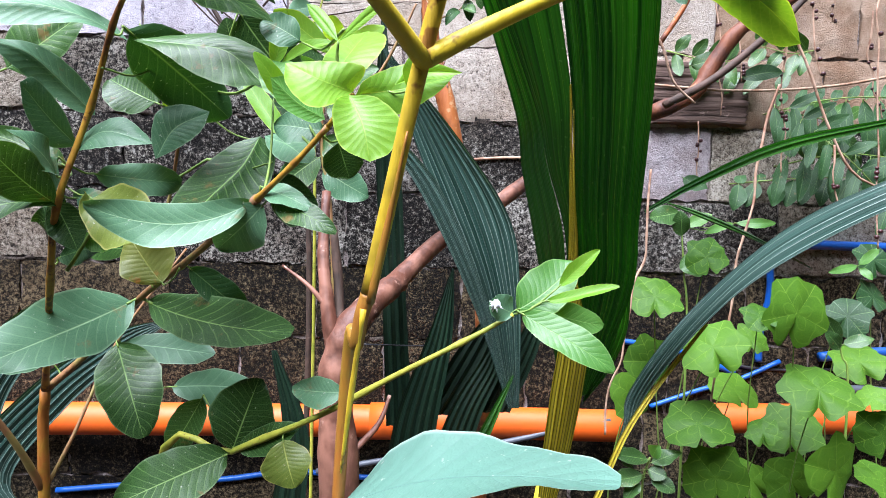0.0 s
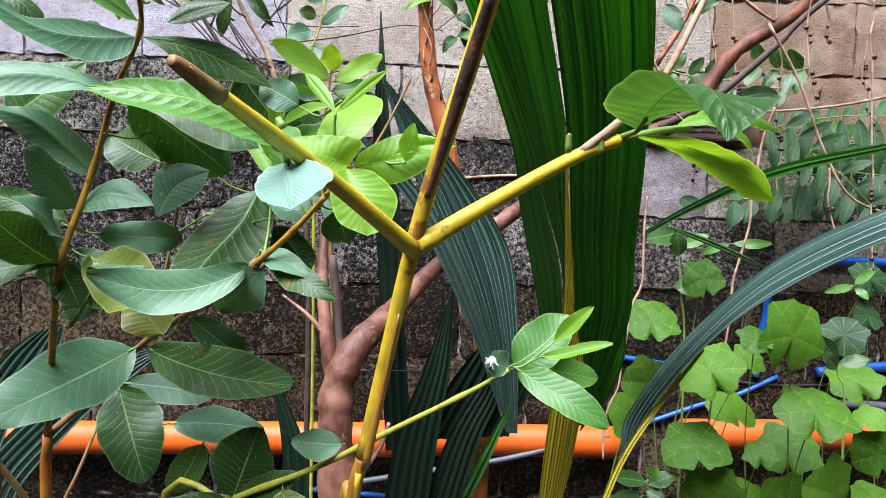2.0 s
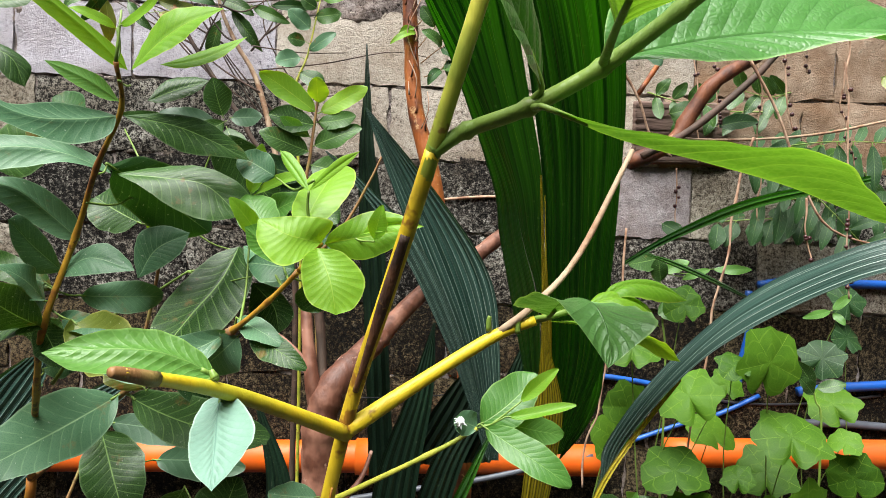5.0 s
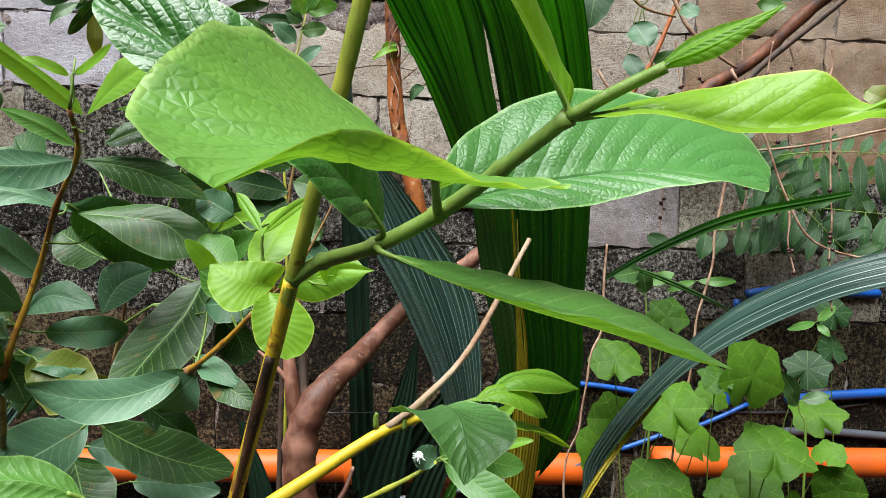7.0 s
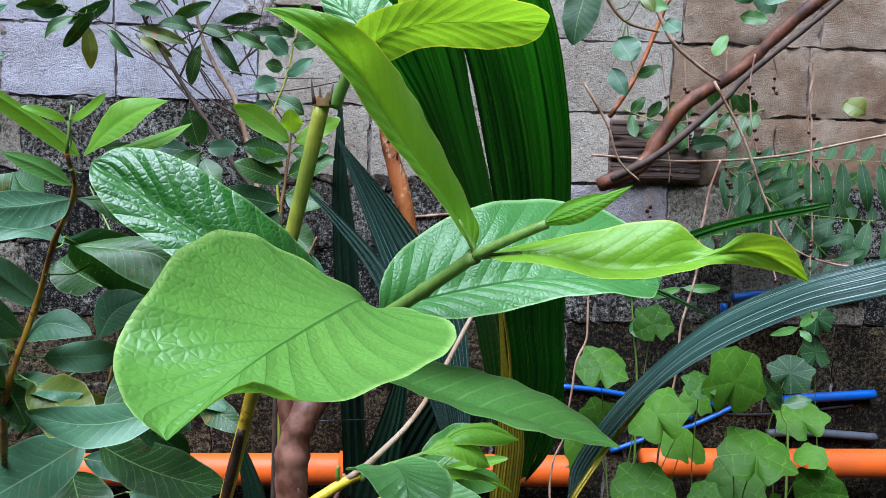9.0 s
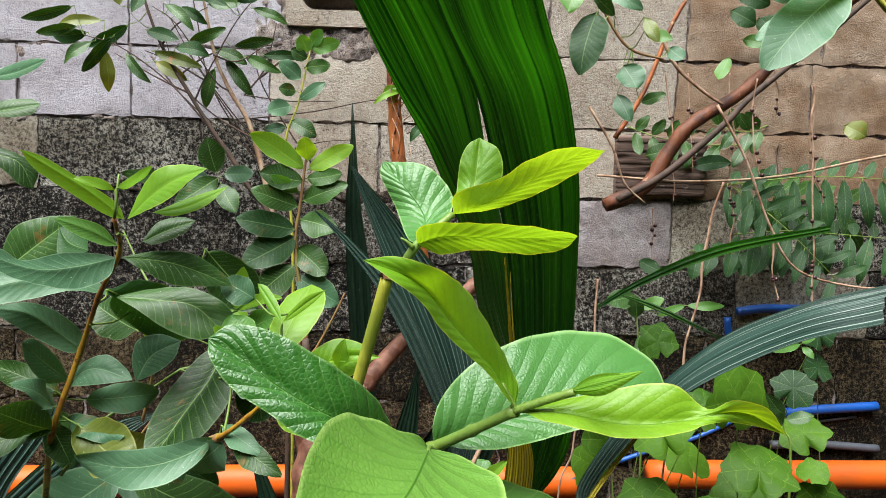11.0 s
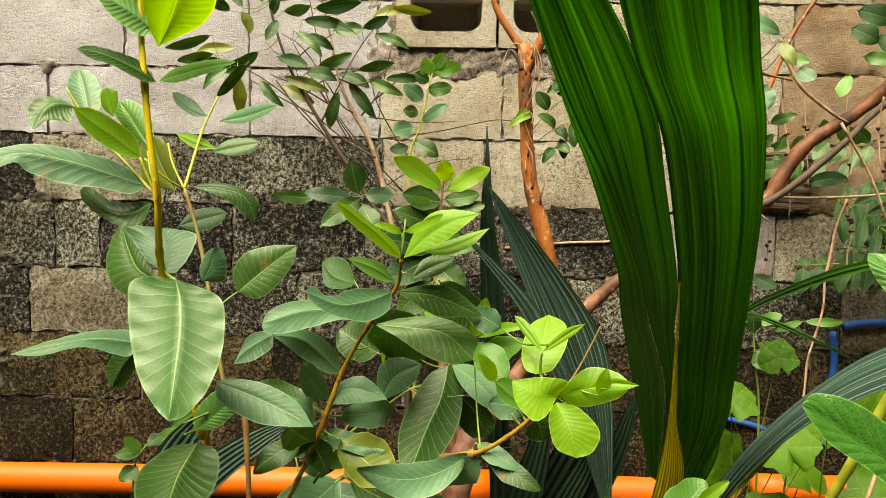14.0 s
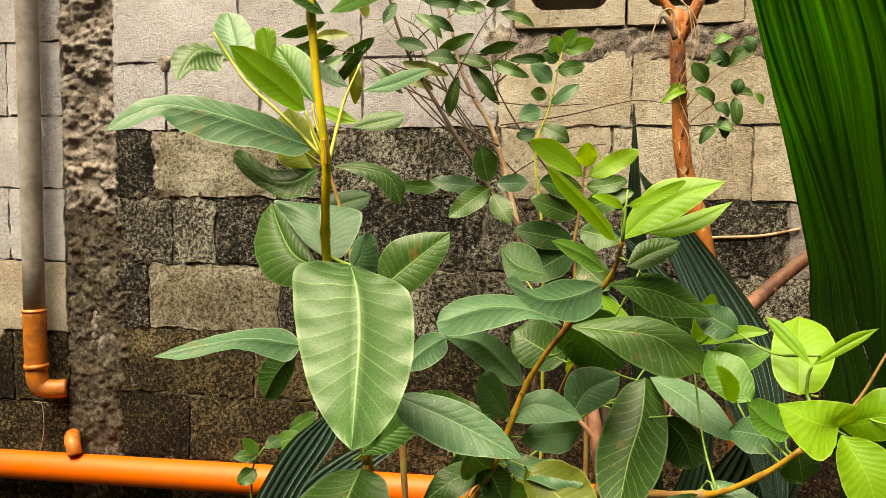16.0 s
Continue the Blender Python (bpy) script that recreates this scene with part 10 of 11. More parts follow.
part("twig", tube([(0.6964, 1.4337, 1.3664), (0.7053, 1.4381, 1.3735), (0.7143, 1.4344, 1.3872)], 0.0009, 0.0007, 6, 4), STEM_GREEN, plant)
part("twig", tube([(0.5691, 1.4465, 1.4983), (0.5414, 1.4007, 1.4746), (0.5137, 1.347, 1.4787)], 0.0013, 0.0007, 6, 4), STEM_GREEN, plant)
part("twig", tube([(0.5644, 1.4474, 1.5096), (0.5442, 1.4016, 1.4918), (0.5239, 1.3479, 1.4999)], 0.0012, 0.0007, 6, 4), STEM_GREEN, plant)


# guava branch reaching in with pale blue-green leaves
plant = thing("guava_sapling", (0.664, 0.689, 0), "guava branch reaching in with pale blue-green leaves", "sapling", "guava saplings")
part("stem", tube([(0.6644, 0.6888, 0), (0.6644, 0.6888, 1.1413), (0.6314, 0.6965, 1.2451), (0.5893, 0.6993, 1.2652), (0.5525, 0.7012, 1.275)], 0.004, 0.0015, 10, 5, 0.06), STEM_YOUNG, plant)
leaf(plant, (0.5935, 0.699, 1.2642), (0.5126, 0.6674, 1.194), 0.0489, (-0.24, -0.75, 0.61), "waxy", blunt=0.7)
leaf(plant, (0.5894, 0.6989, 1.26), (0.5282, 0.7187, 1.2208), 0.0282, (-0.5, -0.77, 0.4), "waxy")
leaf(plant, (0.6102, 0.6985, 1.2656), (0.5115, 0.6715, 1.2586), 0.0270, (0.18, -0.8, 0.57), "young", fold=0.3)
leaf(plant, (0.61, 0.6992, 1.276), (0.5521, 0.7028, 1.3011), 0.0319, (-0.17, -0.95, -0.26), "young")
part("twig", tube([(0.6104, 0.6979, 1.2552), (0.6103, 0.7022, 1.2591), (0.6102, 0.6985, 1.2656)], 0.0008, 0.0007, 6, 4), STEM_GREEN, plant)
part("twig", tube([(0.6019, 0.6984, 1.2592), (0.606, 0.7028, 1.2654), (0.61, 0.6992, 1.276)], 0.0009, 0.0007, 6, 4), STEM_GREEN, plant)
# fronds at the right: dark leaflets paint in the shade there
plant = thing("fern_frond", (1.108, 2.046, 0), "drooping frond, its shade painted as dark leaflets", "frond", "fern fronds")
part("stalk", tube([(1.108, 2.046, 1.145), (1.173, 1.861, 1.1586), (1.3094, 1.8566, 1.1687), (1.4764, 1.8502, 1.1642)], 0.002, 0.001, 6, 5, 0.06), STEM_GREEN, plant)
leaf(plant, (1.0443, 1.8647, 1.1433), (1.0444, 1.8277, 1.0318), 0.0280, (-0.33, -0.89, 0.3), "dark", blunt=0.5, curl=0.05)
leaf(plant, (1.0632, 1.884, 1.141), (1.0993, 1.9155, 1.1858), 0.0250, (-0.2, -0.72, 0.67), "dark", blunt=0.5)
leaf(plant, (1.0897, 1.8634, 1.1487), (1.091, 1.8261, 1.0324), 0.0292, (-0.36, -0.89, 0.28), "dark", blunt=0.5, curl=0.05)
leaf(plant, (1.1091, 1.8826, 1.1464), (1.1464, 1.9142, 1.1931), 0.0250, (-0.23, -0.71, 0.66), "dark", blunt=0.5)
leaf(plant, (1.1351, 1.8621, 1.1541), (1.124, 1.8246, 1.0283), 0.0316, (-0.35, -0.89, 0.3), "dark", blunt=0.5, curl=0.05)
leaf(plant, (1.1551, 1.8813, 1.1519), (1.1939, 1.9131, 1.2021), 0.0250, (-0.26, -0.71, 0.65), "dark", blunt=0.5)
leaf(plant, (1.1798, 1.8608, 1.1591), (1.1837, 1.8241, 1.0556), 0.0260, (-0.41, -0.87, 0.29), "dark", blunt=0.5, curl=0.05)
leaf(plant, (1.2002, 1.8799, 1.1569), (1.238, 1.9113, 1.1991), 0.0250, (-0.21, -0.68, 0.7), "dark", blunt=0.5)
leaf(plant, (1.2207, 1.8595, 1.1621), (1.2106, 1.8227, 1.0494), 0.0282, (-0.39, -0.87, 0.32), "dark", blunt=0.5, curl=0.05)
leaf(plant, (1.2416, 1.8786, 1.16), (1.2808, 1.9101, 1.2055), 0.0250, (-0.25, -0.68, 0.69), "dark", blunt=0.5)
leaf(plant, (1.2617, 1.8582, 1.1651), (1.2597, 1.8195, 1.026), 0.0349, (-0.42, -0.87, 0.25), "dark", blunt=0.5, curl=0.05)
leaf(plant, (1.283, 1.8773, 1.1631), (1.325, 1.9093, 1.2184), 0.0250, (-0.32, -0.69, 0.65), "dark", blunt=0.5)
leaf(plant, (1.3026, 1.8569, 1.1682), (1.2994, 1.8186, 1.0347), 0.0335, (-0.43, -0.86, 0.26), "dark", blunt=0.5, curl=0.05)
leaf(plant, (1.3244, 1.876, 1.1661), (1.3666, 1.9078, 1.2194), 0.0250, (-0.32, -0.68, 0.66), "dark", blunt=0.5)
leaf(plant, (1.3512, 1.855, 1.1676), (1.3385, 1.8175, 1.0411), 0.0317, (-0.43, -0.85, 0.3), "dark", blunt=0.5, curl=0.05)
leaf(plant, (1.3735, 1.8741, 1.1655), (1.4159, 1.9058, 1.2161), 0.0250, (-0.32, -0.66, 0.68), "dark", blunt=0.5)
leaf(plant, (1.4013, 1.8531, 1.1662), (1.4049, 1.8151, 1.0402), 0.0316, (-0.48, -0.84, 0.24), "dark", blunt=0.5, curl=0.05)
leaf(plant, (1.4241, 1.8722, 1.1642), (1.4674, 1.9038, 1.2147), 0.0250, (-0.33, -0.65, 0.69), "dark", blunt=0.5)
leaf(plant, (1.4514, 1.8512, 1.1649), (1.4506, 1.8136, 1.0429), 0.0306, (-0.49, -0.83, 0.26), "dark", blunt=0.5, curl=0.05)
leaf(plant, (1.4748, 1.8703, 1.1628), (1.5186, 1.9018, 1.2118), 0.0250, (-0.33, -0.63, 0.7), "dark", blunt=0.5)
plant = thing("fern_frond", (1.148, 2.046, 0), "drooping frond, its shade painted as dark leaflets", "frond", "fern fronds")
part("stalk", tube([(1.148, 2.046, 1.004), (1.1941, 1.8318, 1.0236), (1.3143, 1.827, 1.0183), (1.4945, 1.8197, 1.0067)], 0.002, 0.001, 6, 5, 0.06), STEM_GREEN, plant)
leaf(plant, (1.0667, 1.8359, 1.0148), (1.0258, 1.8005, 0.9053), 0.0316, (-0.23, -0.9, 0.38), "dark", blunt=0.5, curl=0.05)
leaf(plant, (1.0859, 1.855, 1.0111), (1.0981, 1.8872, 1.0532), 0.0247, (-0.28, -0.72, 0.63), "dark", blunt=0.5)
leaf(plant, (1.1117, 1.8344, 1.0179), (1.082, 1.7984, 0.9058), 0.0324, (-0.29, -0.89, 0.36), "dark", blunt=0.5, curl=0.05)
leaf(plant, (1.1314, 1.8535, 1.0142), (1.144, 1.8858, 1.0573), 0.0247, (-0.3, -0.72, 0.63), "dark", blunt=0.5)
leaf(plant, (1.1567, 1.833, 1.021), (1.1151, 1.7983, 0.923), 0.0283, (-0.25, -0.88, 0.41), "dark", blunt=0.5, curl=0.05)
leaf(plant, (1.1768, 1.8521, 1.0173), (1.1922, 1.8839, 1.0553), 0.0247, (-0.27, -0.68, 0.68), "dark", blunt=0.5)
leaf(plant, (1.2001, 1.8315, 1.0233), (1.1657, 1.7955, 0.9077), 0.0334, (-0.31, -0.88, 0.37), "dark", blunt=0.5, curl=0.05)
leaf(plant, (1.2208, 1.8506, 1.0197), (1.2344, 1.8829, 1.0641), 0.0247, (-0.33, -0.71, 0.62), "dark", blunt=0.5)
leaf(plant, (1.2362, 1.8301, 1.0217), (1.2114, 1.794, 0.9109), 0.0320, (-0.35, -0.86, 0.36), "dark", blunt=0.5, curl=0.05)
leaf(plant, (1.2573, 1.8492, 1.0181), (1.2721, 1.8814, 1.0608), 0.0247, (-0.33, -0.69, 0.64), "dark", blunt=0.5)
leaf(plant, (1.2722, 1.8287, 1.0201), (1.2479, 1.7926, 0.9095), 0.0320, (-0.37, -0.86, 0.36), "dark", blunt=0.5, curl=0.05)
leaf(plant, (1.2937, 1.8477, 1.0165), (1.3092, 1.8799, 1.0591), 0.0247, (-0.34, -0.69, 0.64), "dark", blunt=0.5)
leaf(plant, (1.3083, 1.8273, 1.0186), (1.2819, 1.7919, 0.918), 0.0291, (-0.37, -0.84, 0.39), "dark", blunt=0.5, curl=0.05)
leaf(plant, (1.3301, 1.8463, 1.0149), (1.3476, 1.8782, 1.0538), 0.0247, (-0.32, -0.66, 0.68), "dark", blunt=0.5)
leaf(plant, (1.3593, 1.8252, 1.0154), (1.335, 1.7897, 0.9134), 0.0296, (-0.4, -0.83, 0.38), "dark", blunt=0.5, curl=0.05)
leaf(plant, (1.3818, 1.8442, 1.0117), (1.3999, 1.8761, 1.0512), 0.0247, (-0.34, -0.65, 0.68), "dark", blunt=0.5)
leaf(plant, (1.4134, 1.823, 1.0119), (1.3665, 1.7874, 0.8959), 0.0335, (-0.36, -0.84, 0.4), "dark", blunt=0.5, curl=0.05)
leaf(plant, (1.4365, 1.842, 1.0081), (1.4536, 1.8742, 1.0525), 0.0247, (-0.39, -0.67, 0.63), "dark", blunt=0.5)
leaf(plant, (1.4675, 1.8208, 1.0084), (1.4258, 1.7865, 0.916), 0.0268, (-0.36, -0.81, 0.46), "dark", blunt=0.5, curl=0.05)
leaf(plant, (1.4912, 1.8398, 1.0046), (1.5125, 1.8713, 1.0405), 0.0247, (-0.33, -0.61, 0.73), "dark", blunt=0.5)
plant = thing("fern_frond", (1.155, 2.046, 0), "drooping pinnate frond with broad grey-green leaflets", "frond", "fern fronds")
part("stalk", tube([(1.155, 2.046, 1.157), (1.1753, 1.9152, 1.123), (1.2626, 1.9117, 1.1108), (1.4082, 1.9057, 1.0886)], 0.002, 0.001, 6, 5, 0.06), STEM_GREEN, plant)
leaf(plant, (1.1098, 1.918, 1.1343), (1.1595, 1.8778, 1.0032), 0.0447, (-0.44, -0.89, 0.11), "mature", blunt=0.5, curl=0.05)
leaf(plant, (1.1295, 1.9374, 1.1346), (1.2104, 1.9686, 1.1908), 0.0323, (0.02, -0.89, 0.46), "mature", blunt=0.5)
leaf(plant, (1.1535, 1.9161, 1.1268), (1.1933, 1.877, 1.007), 0.0407, (-0.46, -0.88, 0.13), "mature", blunt=0.5, curl=0.05)
leaf(plant, (1.1737, 1.9356, 1.127), (1.2507, 1.9666, 1.1787), 0.0323, (0.03, -0.88, 0.48), "mature", blunt=0.5)
leaf(plant, (1.1971, 1.9143, 1.12), (1.2361, 1.8755, 1.0043), 0.0393, (-0.48, -0.87, 0.13), "mature", blunt=0.5, curl=0.05)
leaf(plant, (1.2179, 1.9337, 1.1201), (1.294, 1.9647, 1.1702), 0.0323, (0.03, -0.87, 0.5), "mature", blunt=0.5)
leaf(plant, (1.2408, 1.9126, 1.1139), (1.2807, 1.8741, 1.0037), 0.0375, (-0.49, -0.86, 0.12), "mature", blunt=0.5, curl=0.05)
leaf(plant, (1.262, 1.932, 1.1139), (1.3367, 1.9628, 1.1619), 0.0323, (0.03, -0.86, 0.51), "mature", blunt=0.5)
leaf(plant, (1.299, 1.9102, 1.1053), (1.3494, 1.8709, 0.9876), 0.0402, (-0.5, -0.86, 0.08), "mature", blunt=0.5, curl=0.05)
leaf(plant, (1.3209, 1.9295, 1.1052), (1.3999, 1.9605, 1.156), 0.0323, (-0, -0.85, 0.52), "mature", blunt=0.5)
leaf(plant, (1.3718, 1.9072, 1.0942), (1.4232, 1.8677, 0.9734), 0.0414, (-0.51, -0.86, 0.06), "mature", blunt=0.5, curl=0.05)
leaf(plant, (1.3946, 1.9265, 1.094), (1.4762, 1.9574, 1.1458), 0.0323, (-0.02, -0.84, 0.54), "mature", blunt=0.5)
plant = thing("fern_frond", (1.024, 2.046, 0), "frond low on the wall, shade painted into its dark leaflets", "frond", "fern fronds")
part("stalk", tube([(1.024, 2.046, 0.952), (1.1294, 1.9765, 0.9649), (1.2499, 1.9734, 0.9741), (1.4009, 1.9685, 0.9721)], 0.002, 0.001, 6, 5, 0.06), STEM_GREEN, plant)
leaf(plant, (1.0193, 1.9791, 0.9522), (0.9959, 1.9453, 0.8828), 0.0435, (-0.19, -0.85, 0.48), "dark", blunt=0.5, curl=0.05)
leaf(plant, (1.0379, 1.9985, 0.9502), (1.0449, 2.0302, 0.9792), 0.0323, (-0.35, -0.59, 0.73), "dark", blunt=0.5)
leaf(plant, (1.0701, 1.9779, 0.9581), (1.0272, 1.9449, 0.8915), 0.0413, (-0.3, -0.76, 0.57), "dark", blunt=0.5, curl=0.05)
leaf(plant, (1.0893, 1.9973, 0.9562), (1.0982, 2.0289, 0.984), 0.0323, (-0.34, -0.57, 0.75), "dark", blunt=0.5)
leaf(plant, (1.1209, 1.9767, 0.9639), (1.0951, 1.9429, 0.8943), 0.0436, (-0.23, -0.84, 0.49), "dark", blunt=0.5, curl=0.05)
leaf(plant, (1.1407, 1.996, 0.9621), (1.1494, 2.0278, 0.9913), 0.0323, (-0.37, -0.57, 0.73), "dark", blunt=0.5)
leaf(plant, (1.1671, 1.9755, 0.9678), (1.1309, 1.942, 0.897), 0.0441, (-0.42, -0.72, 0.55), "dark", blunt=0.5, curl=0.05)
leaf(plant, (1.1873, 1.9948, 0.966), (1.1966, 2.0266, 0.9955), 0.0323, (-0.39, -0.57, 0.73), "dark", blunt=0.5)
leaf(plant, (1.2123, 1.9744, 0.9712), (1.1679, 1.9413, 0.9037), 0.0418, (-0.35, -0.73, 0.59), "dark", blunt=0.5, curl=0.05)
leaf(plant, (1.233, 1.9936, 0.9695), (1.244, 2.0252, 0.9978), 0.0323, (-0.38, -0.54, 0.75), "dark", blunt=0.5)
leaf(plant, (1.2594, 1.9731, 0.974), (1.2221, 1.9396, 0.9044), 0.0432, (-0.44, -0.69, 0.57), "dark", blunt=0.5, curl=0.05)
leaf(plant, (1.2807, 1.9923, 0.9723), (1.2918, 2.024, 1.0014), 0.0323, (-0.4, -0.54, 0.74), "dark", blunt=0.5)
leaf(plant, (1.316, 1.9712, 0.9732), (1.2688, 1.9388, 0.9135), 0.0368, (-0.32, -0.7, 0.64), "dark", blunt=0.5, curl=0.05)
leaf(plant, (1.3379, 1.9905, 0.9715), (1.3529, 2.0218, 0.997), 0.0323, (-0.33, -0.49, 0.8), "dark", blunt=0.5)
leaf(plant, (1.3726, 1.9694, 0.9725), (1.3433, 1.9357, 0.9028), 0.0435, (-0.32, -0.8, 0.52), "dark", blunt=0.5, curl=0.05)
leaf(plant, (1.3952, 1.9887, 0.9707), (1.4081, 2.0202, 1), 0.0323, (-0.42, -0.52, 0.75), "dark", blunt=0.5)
plant = thing("fern_frond", (1.212, 2.046, 0), "pale frond hanging before the board", "frond", "fern fronds")
part("stalk", tube([(1.212, 2.046, 1.267), (1.0614, 2.028, 1.2614), (0.923, 2.0329, 1.27)], 0.002, 0.001, 6, 5, 0.06), STEM_GREEN, plant)
leaf(plant, (1.165, 2.0248, 1.2619), (1.1177, 1.9921, 1.1992), 0.0323, (-0.21, -0.79, 0.57), "mature", blunt=0.5, curl=0.05)
leaf(plant, (1.1852, 2.0443, 1.2632), (1.1805, 2.0764, 1.2924), 0.0303, (-0.68, -0.55, 0.49), "mature", blunt=0.5)
leaf(plant, (1.0959, 2.0269, 1.2616), (1.0298, 1.9944, 1.1923), 0.0359, (-0.09, -0.87, 0.49), "mature", blunt=0.5, curl=0.05)
leaf(plant, (1.1154, 2.0465, 1.2629), (1.1058, 2.0789, 1.2942), 0.0303, (-0.67, -0.61, 0.43), "mature", blunt=0.5)
leaf(plant, (1.0268, 2.0292, 1.2636), (0.9783, 1.9963, 1.1969), 0.0346, (-0.16, -0.83, 0.53), "mature", blunt=0.5, curl=0.05)
leaf(plant, (1.0455, 2.0488, 1.265), (1.0361, 2.0811, 1.2955), 0.0303, (-0.66, -0.61, 0.44), "mature", blunt=0.5)
leaf(plant, (0.9576, 2.0317, 1.2679), (0.8852, 1.9988, 1.1895), 0.0410, (-0.06, -0.9, 0.43), "mature", blunt=0.5, curl=0.05)
leaf(plant, (0.9756, 2.0513, 1.2693), (0.9584, 2.0841, 1.3038), 0.0303, (-0.63, -0.69, 0.35), "mature", blunt=0.5)
plant = thing("fern_frond", (1.239, 2.046, 0), "pale fern frond on the wall", "frond", "fern fronds")
part("stalk", tube([(1.239, 2.046, 1.323), (1.1292, 1.9583, 1.292), (1.0402, 1.9624, 1.3118)], 0.002, 0.001, 6, 5, 0.06), STEM_GREEN, plant)
leaf(plant, (1.1734, 1.9574, 1.2987), (1.1428, 1.9341, 1.235), 0.0328, (-0.43, -0.76, 0.48), "mature")
leaf(plant, (1.1734, 1.9574, 1.2987), (1.1264, 1.9418, 1.3444), 0.0328, (-0.11, -0.9, -0.42), "mature")
leaf(plant, (1.1439, 1.958, 1.2943), (1.1137, 1.9347, 1.2306), 0.0328, (-0.42, -0.77, 0.48), "mature")
leaf(plant, (1.1439, 1.958, 1.2943), (1.0973, 1.9424, 1.34), 0.0328, (-0.1, -0.91, -0.41), "mature")
leaf(plant, (1.107, 1.9594, 1.297), (1.0572, 1.9374, 1.2441), 0.0328, (-0.13, -0.87, 0.48), "mature")
leaf(plant, (1.107, 1.9594, 1.297), (1.0815, 1.9437, 1.3521), 0.0328, (-0.23, -0.9, -0.36), "mature")
leaf(plant, (1.0625, 1.9614, 1.3068), (1.0132, 1.9394, 1.2539), 0.0328, (-0.12, -0.87, 0.47), "mature")
leaf(plant, (1.0625, 1.9614, 1.3068), (1.0374, 1.9457, 1.3619), 0.0328, (-0.21, -0.91, -0.36), "mature")
plant = thing("fern_frond", (0.832, 2.046, 0), "pale fern frond on the wall", "frond", "fern fronds")
part("stalk", tube([(0.832, 2.046, 1.309), (0.8936, 1.9643, 1.2711), (0.9823, 1.9612, 1.266)], 0.002, 0.001, 6, 5, 0.06), STEM_GREEN, plant)
leaf(plant, (0.8268, 1.9673, 1.2859), (0.8586, 1.9491, 1.3292), 0.0298, (-0.43, -0.9, -0.06), "mature")
leaf(plant, (0.8268, 1.9673, 1.2859), (0.8344, 1.9428, 1.2211), 0.0298, (-0.28, -0.91, 0.31), "mature")
leaf(plant, (0.8714, 1.9653, 1.276), (0.9026, 1.9471, 1.3194), 0.0298, (-0.45, -0.89, -0.05), "mature")
leaf(plant, (0.8714, 1.9653, 1.276), (0.8784, 1.9408, 1.2114), 0.0298, (-0.3, -0.9, 0.31), "mature")
leaf(plant, (0.9158, 1.9635, 1.2698), (0.9383, 1.946, 1.319), 0.0298, (-0.5, -0.86, -0.08), "mature")
leaf(plant, (0.9158, 1.9635, 1.2698), (0.9318, 1.9389, 1.2085), 0.0298, (-0.38, -0.89, 0.26), "mature")
leaf(plant, (0.9601, 1.962, 1.2673), (0.9821, 1.9445, 1.3165), 0.0298, (-0.52, -0.85, -0.07), "mature")
leaf(plant, (0.9601, 1.962, 1.2673), (0.9756, 1.9374, 1.206), 0.0298, (-0.39, -0.88, 0.25), "mature")
plant = thing("fern_frond", (1.149, 2.046, 0), "drooping pinnate frond with grey-green leaflets", "frond", "fern fronds")
part("stalk", tube([(1.149, 2.046, 1.142), (1.1641, 1.7976, 1.036), (1.3139, 1.7832, 0.8914)], 0.002, 0.001, 6, 5, 0.06), STEM_GREEN, plant)
leaf(plant, (1.0466, 1.8072, 1.1242), (1.1182, 1.7872, 1.1647), 0.0253, (-0.38, -0.9, 0.22), "dark")
leaf(plant, (1.0466, 1.8072, 1.1242), (1.02, 1.7825, 1.0342), 0.0253, (-0.22, -0.92, 0.32), "dark")
leaf(plant, (1.0801, 1.8045, 1.099), (1.1514, 1.7845, 1.1398), 0.0253, (-0.39, -0.89, 0.24), "dark")
leaf(plant, (1.0801, 1.8045, 1.099), (1.0532, 1.7797, 1.0093), 0.0253, (-0.24, -0.92, 0.32), "dark")
leaf(plant, (1.1137, 1.8017, 1.0738), (1.1846, 1.7818, 1.1149), 0.0253, (-0.4, -0.88, 0.26), "dark")
leaf(plant, (1.1137, 1.8017, 1.0738), (1.0864, 1.777, 0.9844), 0.0253, (-0.25, -0.91, 0.33), "dark")
leaf(plant, (1.1473, 1.799, 1.0486), (1.2178, 1.779, 1.09), 0.0253, (-0.41, -0.87, 0.27), "dark")
leaf(plant, (1.1473, 1.799, 1.0486), (1.1196, 1.7743, 0.9595), 0.0253, (-0.27, -0.9, 0.33), "dark")
leaf(plant, (1.1828, 1.7958, 1.018), (1.2574, 1.7751, 1.0493), 0.0253, (-0.37, -0.89, 0.29), "dark")
leaf(plant, (1.1828, 1.7958, 1.018), (1.1437, 1.7717, 0.9319), 0.0253, (-0.52, -0.73, 0.44), "dark")
leaf(plant, (1.2203, 1.7922, 0.9818), (1.2944, 1.7715, 1.0135), 0.0253, (-0.38, -0.87, 0.31), "dark")
leaf(plant, (1.2203, 1.7922, 0.9818), (1.1807, 1.7681, 0.8961), 0.0253, (-0.54, -0.71, 0.45), "dark")
leaf(plant, (1.2577, 1.7886, 0.9456), (1.3314, 1.768, 0.9778), 0.0253, (-0.38, -0.86, 0.33), "dark")
leaf(plant, (1.2577, 1.7886, 0.9456), (1.2178, 1.7646, 0.8604), 0.0253, (-0.55, -0.7, 0.46), "dark")
leaf(plant, (1.2952, 1.785, 0.9095), (1.3684, 1.7644, 0.942), 0.0253, (-0.39, -0.85, 0.35), "dark")
